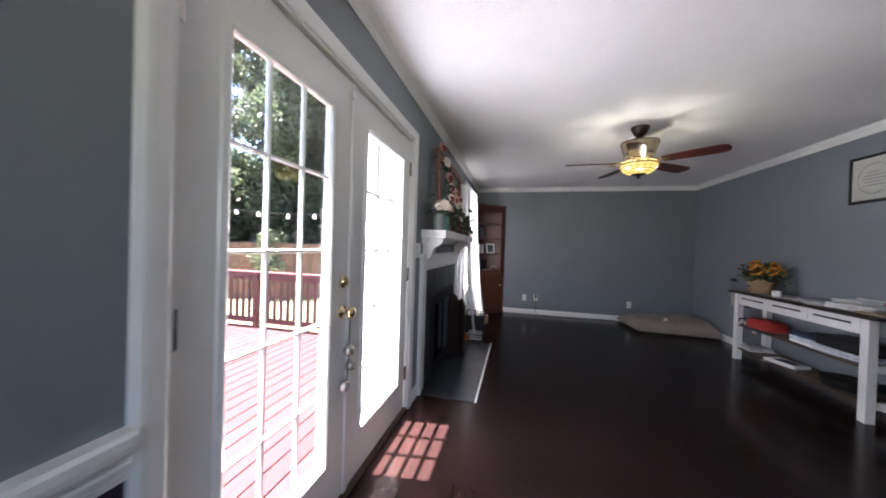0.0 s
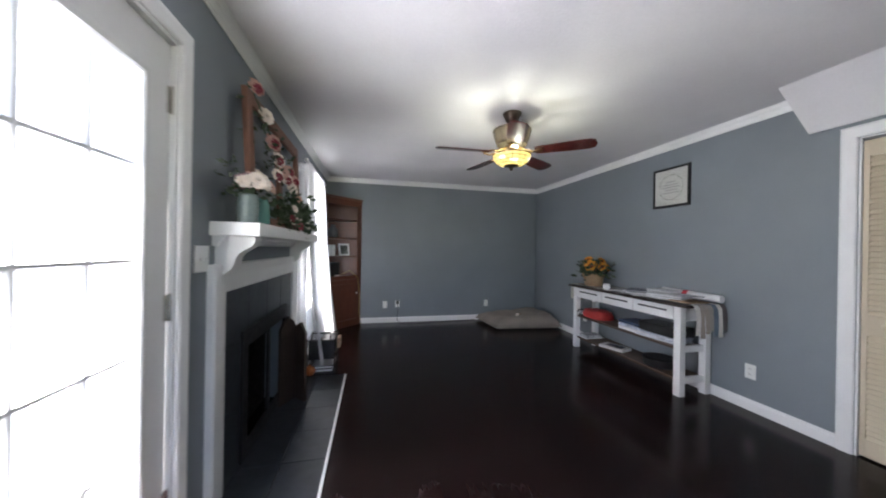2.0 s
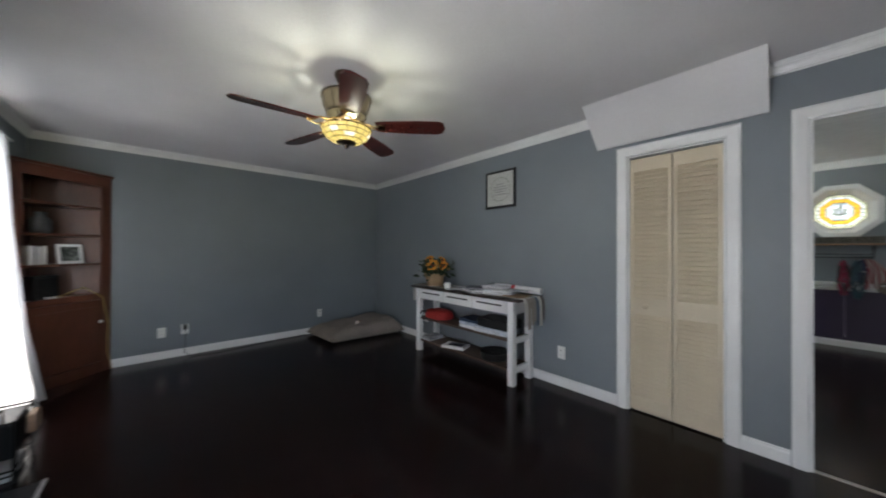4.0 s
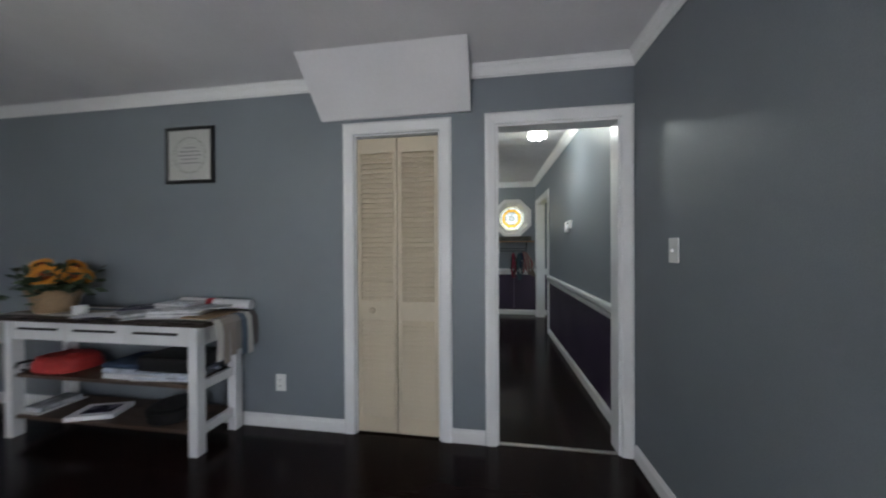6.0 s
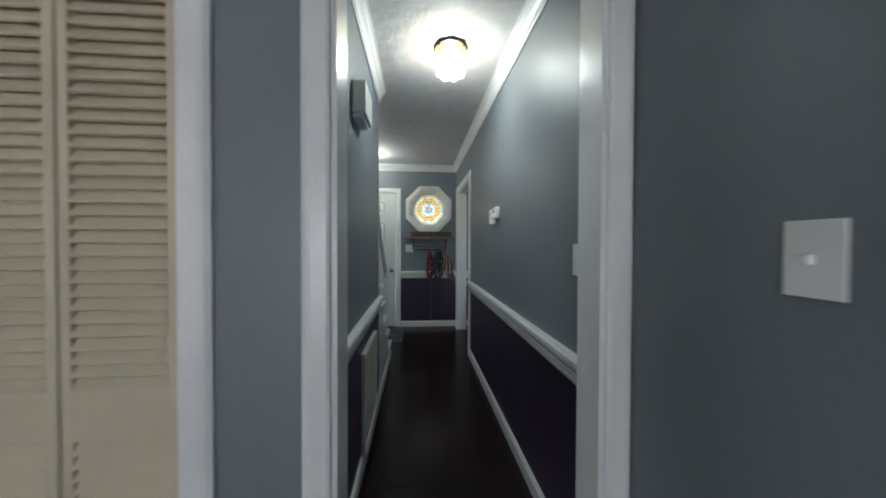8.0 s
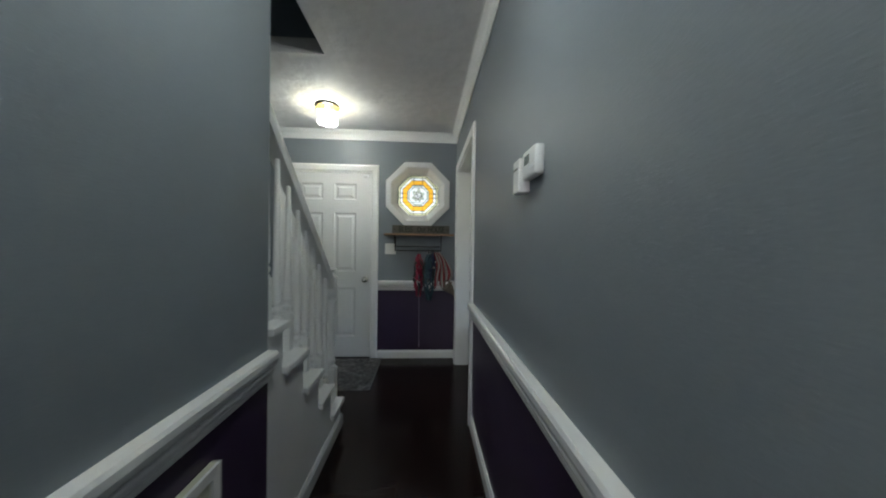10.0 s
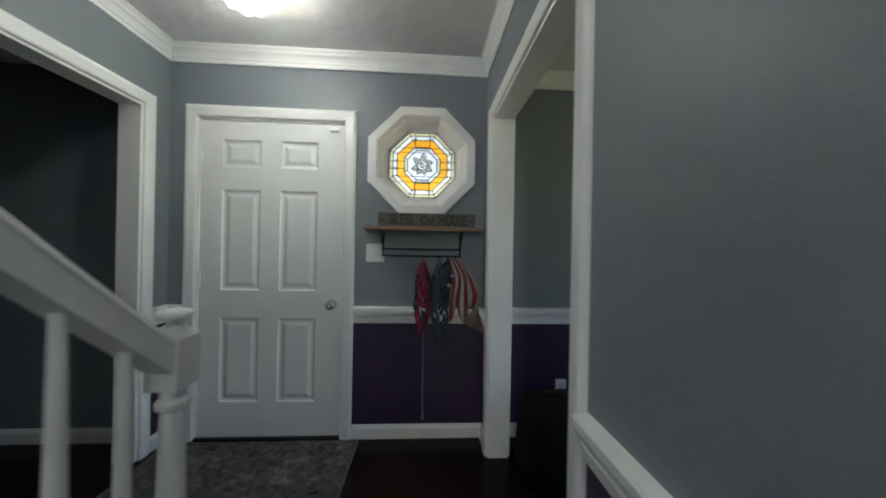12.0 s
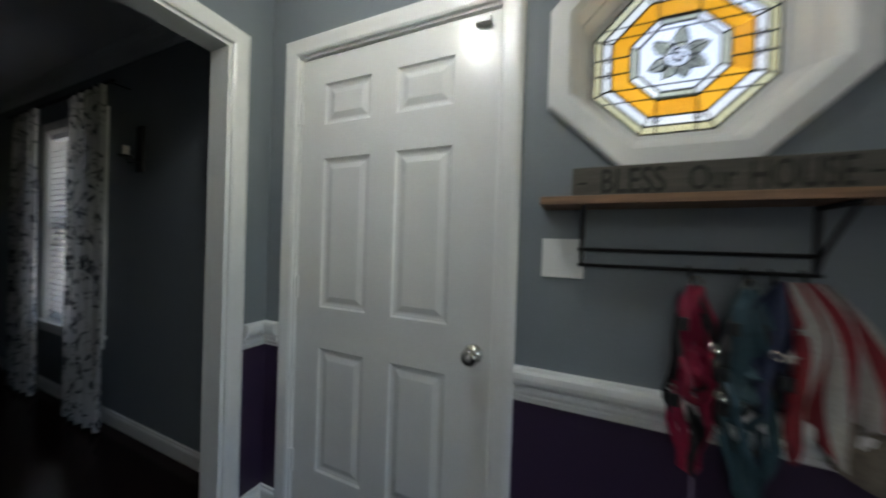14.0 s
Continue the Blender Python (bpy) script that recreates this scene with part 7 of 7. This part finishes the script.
def tied_drape(y0, y1, tie_y, x, label, ends):
    t = thing("curtain", (x, (y0 + y1) / 2, 0.02), label, "curtain", "floral curtains")
    keys = [(2.14, y0, y1, 0, 0.7), (1.95, y0 + 0.01, y1 - 0.01, 0, 1.0), (1.5, y0 + 0.05, y1 - 0.08, 0.01, 1.0), (0.98, tie_y - 0.05, tie_y + 0.05, 0.03, 0.6), (0.90, tie_y - 0.055, tie_y + 0.055, 0.03, 0.6), (0.5, tie_y - 0.13, tie_y + 0.12, 0.02, 1.0), (0.02, tie_y - 0.19, tie_y + 0.15, 0.02, 1.2)]
    part("cloth", drape(bmesh.new(), x, -1, rows_between(keys, 36), 5, 0.022), FLORAL, t, smooth=True)
    bm = tube(bmesh.new(), [(x - 0.03 + 0.036 * math.cos(q), tie_y + 0.062 * math.sin(q), 0.945 + 0.004 * math.sin(3 * q)) for q in [i * math.tau / 16 for i in range(17)]], 0.008, 8, False)
    part("tieback", bm, IRON, t, "dark cord tieback")
    return t


tied_drape(-0.60, -0.16, -0.37, XF - 0.10, "floral gray and white curtain tied at the middle", 0)
tied_drape(-1.36, -0.93, -1.10, XF - 0.10, "floral gray and white curtain beside the blinds", 0)
rod = thing("curtain_rod", (XF - 0.10, -0.75, 2.15), "dark metal curtain rod over the dining window", "curtain rod")
part("rod", tube(bmesh.new(), [(XF - 0.10, -1.45, 2.150), (XF - 0.10, -0.08, 2.150)], 0.010, 10), IRON, rod)
for y in (-1.40, -0.75, -0.12):
    part("bracket", tube(bmesh.new(), [(XF, y, 2.15), (XF - 0.10, y, 2.15)], 0.006, 8), IRON, rod)
t = thing("curtain", (XF - 0.10, 4.30, 0.02), "floral gray and white curtain hanging straight by the den window", "curtain", "floral curtains")
part("cloth", drape(bmesh.new(), XF - 0.10, -1, rows_between([(2.14, 4.06, 4.54, 0, 0.8), (1.2, 4.06, 4.55, 0, 1), (0.03, 4.04, 4.57, 0, 1.2)], 20), 5, 0.022), FLORAL, t, smooth=True)
t = thing("curtain", (XF - 0.10, 5.30, 0.02), "floral gray curtain at the far side of the den window", "curtain", "floral curtains")
part("cloth", drape(bmesh.new(), XF - 0.10, -1, rows_between([(2.14, 5.07, 5.55, 0, 0.8), (1.2, 5.07, 5.55, 0, 1), (0.03, 5.05, 5.57, 0, 1.2)], 20), 5, 0.022), FLORAL, t, smooth=True)
rod = thing("curtain_rod", (XF - 0.10, 4.8, 2.15), "dark metal curtain rod over the den window", "curtain rod")
part("rod", tube(bmesh.new(), [(XF - 0.10, 3.97, 2.150), (XF - 0.10, 5.66, 2.150)], 0.010, 10), IRON, rod)
for y in (4.02, 5.60):
    part("bracket", tube(bmesh.new(), [(XF, y, 2.15), (XF - 0.10, y, 2.15)], 0.006, 8), IRON, rod)
sc = thing("wall_sconce", (XF - 0.05, 3.87, 1.75), "dark iron candle sconce on the gray den wall", "sconce")
part("back_plate", B(XF - 0.016, XF, 3.83, 3.91, 1.62, 1.90, bevel=0.006), IRON, sc)
part("arm", tube(bmesh.new(), [(XF - 0.01, 3.87, 1.68), (XF - 0.06, 3.87, 1.665), (XF - 0.075, 3.87, 1.69)], 0.006, 8), IRON, sc)
part("cup", lathe(bmesh.new(), [(0, 0), (0.03, 0), (0.036, 0.015), (0, 0.012)], (XF - 0.075, 3.87, 1.69), 16, closed=False), IRON, sc)
part("candle", tube(bmesh.new(), [(XF - 0.075, 3.87, 1.70), (XF - 0.075, 3.87, 1.76)], 0.016, 12), CREAMP, sc)
bagb = thing("black_duffel", (7.02, 0.28, 0), "slumped black duffel bag on the dining room floor", "bag")
part("bag", soft(bmesh.new(), 6.86, 7.25, 0.13, 0.58, 0.0, 0.41, 4.0, 0.06), material("black_canvas", (0.008, 0.008, 0.008), 0.95, spec=0.15, grain=0.3), bagb, smooth=True)
part("strap", tube(bmesh.new(), [(6.95, 0.26, 0.33), (6.93, 0.28, 0.44), (7.0, 0.36, 0.47), (7.08, 0.42, 0.42), (7.08, 0.44, 0.34)], 0.012, 8), BLACK, bagb, smooth=True)
SHOE = material("gray_shoe_mesh", (0.22, 0.21, 0.21), 0.7, grain=0.3, scale=60)
for i, (sx, sy, yaw) in enumerate(((7.16, -0.06, 20), (7.12, -0.19, 35))):
    s = thing("sneaker", (sx, sy, 0), "gray running shoe with a pale sole on the dark floor", "shoe", "pair of running shoes")
    m = Matrix.Translation((sx, sy, 0)) @ Matrix.Rotation(radians(yaw), 4, "Z")
    part("sole", box(bmesh.new(), -0.14, 0.14, -0.045, 0.045, 0.0, 0.028, 0.012, m), PLATE, s)
    bm = soft(bmesh.new(), -0.13, 0.13, -0.04, 0.04, 0.027, 0.105, 2.0 + i, 0.0)
    for v in bm.verts:
        if v.co.x > 0:
            v.co.z = 0.027 + (v.co.z - 0.027) * (1 - 0.55 * v.co.x / 0.13)
    bmesh.ops.transform(bm, matrix=m, verts=bm.verts)
    part("upper", bm, SHOE, s, smooth=True)
    part("laces", tube(bmesh.new(), [m @ Vector(p) for p in ((0.02, -0.02, 0.10), (0.04, 0.02, 0.095), (0.06, -0.02, 0.085), (0.08, 0.015, 0.075))], 0.004, 6), PLATE, s)

# ---------------------------------------------------------------- outdoors
GRASS = material("dry_lawn", (0.10, 0.105, 0.05), 0.95, grain=0.4, scale=40, bump=0.03, blotch=0.35, blotch_scale=0.6)
gb = bmesh.new()
gv = [gb.verts.new(p) for p in ((-600, -600, -0.55), (600, -600, -0.55), (600, 600, -0.55), (-600, 600, -0.55))]
gb.faces.new(gv)
tagged(part("ground", gb, GRASS), kind="structure")
CONC = material("pale_concrete", (0.24, 0.235, 0.225), 0.9, grain=0.12, scale=30, blotch=0.12, blotch_scale=0.8)
tagged(part("pavement", B(7.5, 14.0, -6, 8, -0.60, -0.16, bevel=0.01), CONC), kind="structure")
tagged(part("wall_base_west", B(-0.50, -0.40, -1.9, 6.63, -0.55, -0.001), CONC), kind="structure")
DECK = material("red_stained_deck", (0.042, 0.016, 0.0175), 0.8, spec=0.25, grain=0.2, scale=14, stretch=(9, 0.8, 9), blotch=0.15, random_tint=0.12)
REDST = material("red_stained_rail", (0.090, 0.022, 0.024), 0.6, grain=0.2, scale=16, blotch=0.15, random_tint=0.08)
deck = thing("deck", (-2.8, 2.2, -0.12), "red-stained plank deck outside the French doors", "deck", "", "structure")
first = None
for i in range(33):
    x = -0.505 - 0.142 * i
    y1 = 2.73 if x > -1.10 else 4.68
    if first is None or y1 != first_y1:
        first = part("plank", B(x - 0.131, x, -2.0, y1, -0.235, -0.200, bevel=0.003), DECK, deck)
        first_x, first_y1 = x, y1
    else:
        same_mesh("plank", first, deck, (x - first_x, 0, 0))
part("fascia", B(-5.23, -5.195, -2.0, 4.68, -0.54, -0.203), REDST, deck)
part("fascia", B(-5.195, -1.10, 4.68, 4.715, -0.54, -0.203), REDST, deck)
drail = thing("deck_railing", (-3.2, 4.6, -0.2), "red-stained wooden deck railing with square balusters", "railing", "", "")
ZD = -0.200


def rail_run(p0, p1, gap=None):
    p0, p1 = Vector((*p0, 0)), Vector((*p1, 0))
    dd = (p1 - p0).normalized()
    L = (p1 - p0).length
    m = Matrix.Translation(p0) @ Matrix.Rotation(math.atan2(dd.y, dd.x), 4, "Z")
    part("cap_rail", box(bmesh.new(), 0, L, -0.07, 0.07, ZD + 0.90, ZD + 0.935, 0.004, m), REDST, drail)
    part("top_rail", box(bmesh.new(), 0, L, -0.02, 0.02, ZD + 0.80, ZD + 0.89, 0, m), REDST, drail)
    part("bottom_rail", box(bmesh.new(), 0, L, -0.02, 0.02, ZD + 0.09, ZD + 0.17, 0, m), REDST, drail)
    n = max(2, round(L / 1.5) + 1)
    for i in range(n):
        x = min(max(L * i / (n - 1), 0.045), L - 0.045)
        part("post", box(bmesh.new(), x - 0.045, x + 0.045, -0.045, 0.045, ZD, ZD + 0.90, 0.004, m), REDST, drail)
    k = int(L / 0.125)
    src = None
    for i in range(k):
        x = (i + 0.5) * L / k
        if src is None:
            src = part("baluster", box(bmesh.new(), x - 0.018, x + 0.018, 0.020, 0.056, ZD + 0.10, ZD + 0.88, 0, m), REDST, drail)
            x_src = x
        else:
            same_mesh("baluster", src, drail, dd * (x - x_src))


rail_run((-5.12, 4.60), (-2.35, 4.60))
rail_run((-5.12, -1.9), (-5.12, 4.53))
rail_run((-1.95, 4.60), (-1.15, 4.60))
# chimney chase beside the doors
SIDING = material("white_lap_siding", (0.82, 0.82, 0.80), 0.6, grain=0.04, scale=30, blotch=0.05)
chase = thing("chimney_chase", (-0.78, 3.6, -0.5), "white lap-sided chimney chase beside the French doors", "chimney", "", "structure")
part("core", B(-1.05, -0.905, 2.76, 4.44, -0.5, 5.2), SIDING, chase)
bm = B(-0.905, -0.481, 2.76, 3.13, -0.5, 5.2)
box(bm, -0.905, -0.481, 4.05, 4.44, -0.5, 5.2)
box(bm, -0.905, -0.481, 3.13, 4.05, 0.78, 5.2)
part("core", bm, SIDING, chase)
src = None
for i in range(30):
    z = -0.45 + 0.18 * i
    if src is None:
        bm = bmesh.new()
        vs = [bm.verts.new(p) for p in ((-1.075, 2.735, z), (-0.481, 2.735, z), (-0.481, 2.756, z + 0.182), (-1.075, 2.756, z + 0.182), (-1.075, 2.759, z), (-0.481, 2.759, z))]
        bm.faces.new((vs[0], vs[1], vs[2], vs[3]))
        bm.faces.new((vs[0], vs[4], vs[5], vs[1]))
        src = part("siding_board", bm, SIDING, chase)
    else:
        same_mesh("siding_board", src, chase, (0, 0, 0.18 * i))
# fence of upright boards
FENCE = material("cedar_fence", (0.15, 0.080, 0.052), 0.85, grain=0.25, scale=10, stretch=(8, 8, 0.7), random_tint=0.2)
fence = thing("fence", (-8, 9, -0.55), "tall cedar board fence at the back of the yard", "fence")
f0, f1 = Vector((-16.0, 4.0, 0)), Vector((-1.0, 11.5, 0))
fd_ = (f1 - f0).normalized()
fm = Matrix.Translation(f0) @ Matrix.Rotation(math.atan2(fd_.y, fd_.x), 4, "Z")
L = (f1 - f0).length
src = None
for i in range(int(L / 0.15)):
    if src is None:
        src = part("board", box(bmesh.new(), 0, 0.143, -0.01, 0.01, -0.55, 1.18, 0, fm), FENCE, fence)
    else:
        same_mesh("board", src, fence, fd_ * 0.15 * i)
for z in (-0.25, 0.85):
    part("fence_rail", box(bmesh.new(), 0, L, 0.01, 0.05, z, z + 0.09, 0, fm), FENCE, fence)

# trees
BARK = material("gray_bark", (0.10, 0.08, 0.065), 0.95, grain=0.4, scale=14, stretch=(4, 4, 0.8), bump=0.02)
FOLI = [material("tree_leaf", c, 0.55, grain=0.25, scale=3, blotch=0.35, blotch_scale=0.8, trans=0.35) for c in ((0.070, 0.096, 0.056), (0.054, 0.078, 0.050), (0.088, 0.112, 0.064))]


def leaf_mesh(name, centres, radii, count, size, seed, mat, parent):
    rg = np.random.default_rng(seed)
    idx = rg.integers(0, len(centres), count)
    c = np.array(centres)[idx]
    r = np.array(radii)[idx][:, None]
    v = rg.normal(size=(count, 3))
    v /= np.linalg.norm(v, axis=1)[:, None]
    p = c + v * r * rg.uniform(0.25, 1.0, (count, 1)) ** 0.6 * np.array([1, 1, 0.8])
    a = rg.normal(size=(count, 3))
    a /= np.linalg.norm(a, axis=1)[:, None]
    b = np.cross(a, rg.normal(size=(count, 3)))
    b /= np.linalg.norm(b, axis=1)[:, None]
    s = size * rg.uniform(0.6, 1.4, (count, 1))
    q = np.stack([p - a * s, p + b * s * 0.45, p + a * s, p - b * s * 0.45], axis=1).reshape(-1, 3)
    q -= np.array(BASE[parent.name])
    me = bpy.data.meshes.new(name)
    me.from_pydata(q.tolist(), [], np.arange(count * 4).reshape(-1, 4).tolist())
    me.materials.append(mat)
    ob = new(name, me)
    ob.parent = parent
    BASE[ob.name] = BASE[parent.name]
    return ob


def tree(x, y, h, r, seed, low=0.30):
    rr = random.Random(seed)
    t = thing("tree", (x, y, -0.55), "tall leafy shade tree behind the yard fence", "tree", "trees behind the fence")
    bm = tube(bmesh.new(), [(x, y, -0.6), (x + 0.05, y, h * 0.2), (x - 0.08, y + 0.1, h * 0.45), (x + 0.1, y, h * 0.8)], [0.24, 0.19, 0.14, 0.05], 10)
    cents, rads = [], []
    for k in range(16):
        z = h * rr.uniform(low, 0.75)
        a = rr.uniform(0, 6.28)
        l = r * rr.uniform(0.45, 1.0)
        e = Vector((x + l * math.cos(a), y + l * math.sin(a), z + rr.uniform(0.2, 1.4)))
        s = Vector((x, y, z))
        tube(bm, [s, s.lerp(e, 0.5) + Vector((0, 0, 0.15)), e], [0.07, 0.045, 0.012], 6)
        for j in range(3):
            cents.append(tuple(s.lerp(e, 0.55 + 0.25 * j) + Vector((rr.uniform(-0.5, 0.5), rr.uniform(-0.5, 0.5), rr.uniform(-0.4, 0.5)))))
            rads.append(rr.uniform(0.6, 1.2))
    part("trunk", bm, BARK, t)
    leaf_mesh("crown", cents, rads, 34000, 0.10, seed, FOLI[seed % 3], t)
    return t


for i, (x, y, h, r) in enumerate(((-14.5, 7.2, 11, 3.6), (-11.5, 10.0, 12, 3.8), (-8.5, 11.5, 11, 3.5), (-6.0, 13.2, 12, 3.7), (-3.2, 14.2, 12, 3.6), (-16.5, 11.5, 15, 4.5), (-10.0, 15.5, 15, 4.5), (-17.5, 3.0, 12, 4.0), (-5.0, 18.0, 16, 5), (-1.0, 17.0, 14, 4.5))):
    tree(x, y, h, r, i + 1, 0.12 if i < 5 else 0.10)
for i, (x, y) in enumerate(((-13.0, 9.4), (-10.6, 11.4), (-8.0, 13.2), (-5.2, 14.8), (-2.6, 15.6), (-15.6, 8.6))):
    tree(x, y, 5.5, 2.6, i + 61, 0.05)
for i, (x, y) in enumerate(((-9.6, 8.2), (-7.4, 9.0), (-5.0, 10.2), (-12.0, 7.0))):
    t = thing("shrub", (x, y, -0.55), "loose flowering shrub along the fence", "shrub", "shrubs along the fence")
    rr = random.Random(i)
    bm = bmesh.new()
    cs = []
    for k in range(7):
        e = (x + rr.uniform(-0.7, 0.7), y + rr.uniform(-0.7, 0.7), rr.uniform(0.3, 1.3))
        tube(bm, [(x, y, -0.56), e], [0.03, 0.01], 5)
        cs.append(e)
    part("stems", bm, BARK, t)
    leaf_mesh("crown", cs, [0.5] * 7, 3500, 0.05, 40 + i, FOLI[2], t)
# string lights across the yard
sl = thing("string_lights", (-4.5, 5.5, 1.9), "string of small white globe lights across the yard", "string lights")
spts = [Vector((-5.1 + 4.1 * k / 16, 4.72 + 0.05 * math.sin(k), 1.86 - 0.16 * math.sin(math.pi * k / 16))) for k in range(17)]
part("wire", tube(bmesh.new(), spts, 0.004, 5), BLACK, sl)
for x in (-5.1, -1.15):
    part("pole", tube(bmesh.new(), [(x, 4.72, -0.55), (x, 4.72, 1.90)], 0.018, 8), REDST, sl)
BULB = glowing("globe_bulb", (1.0, 0.97, 0.92), 0.06)
for k in range(1, 16, 2):
    p = spts[k]
    part("globe", lathe(bmesh.new(), [(0, 0.0), (0.012, -0.004), (0.014, -0.02), (0.028, -0.04), (0.030, -0.055), (0.02, -0.075), (0, -0.08)], p, 12, closed=False), BULB, sl, smooth=True)
# front yard hedge and trees opposite the front windows
for i, (x, y, h, r) in enumerate(((15.5, -4.0, 9, 3.0), (16.5, 1.0, 10, 3.2), (15.5, 6.5, 9, 3.0), (18.5, -9, 11, 3.5))):
    tree(x, y, h, r, i + 21, 0.15)
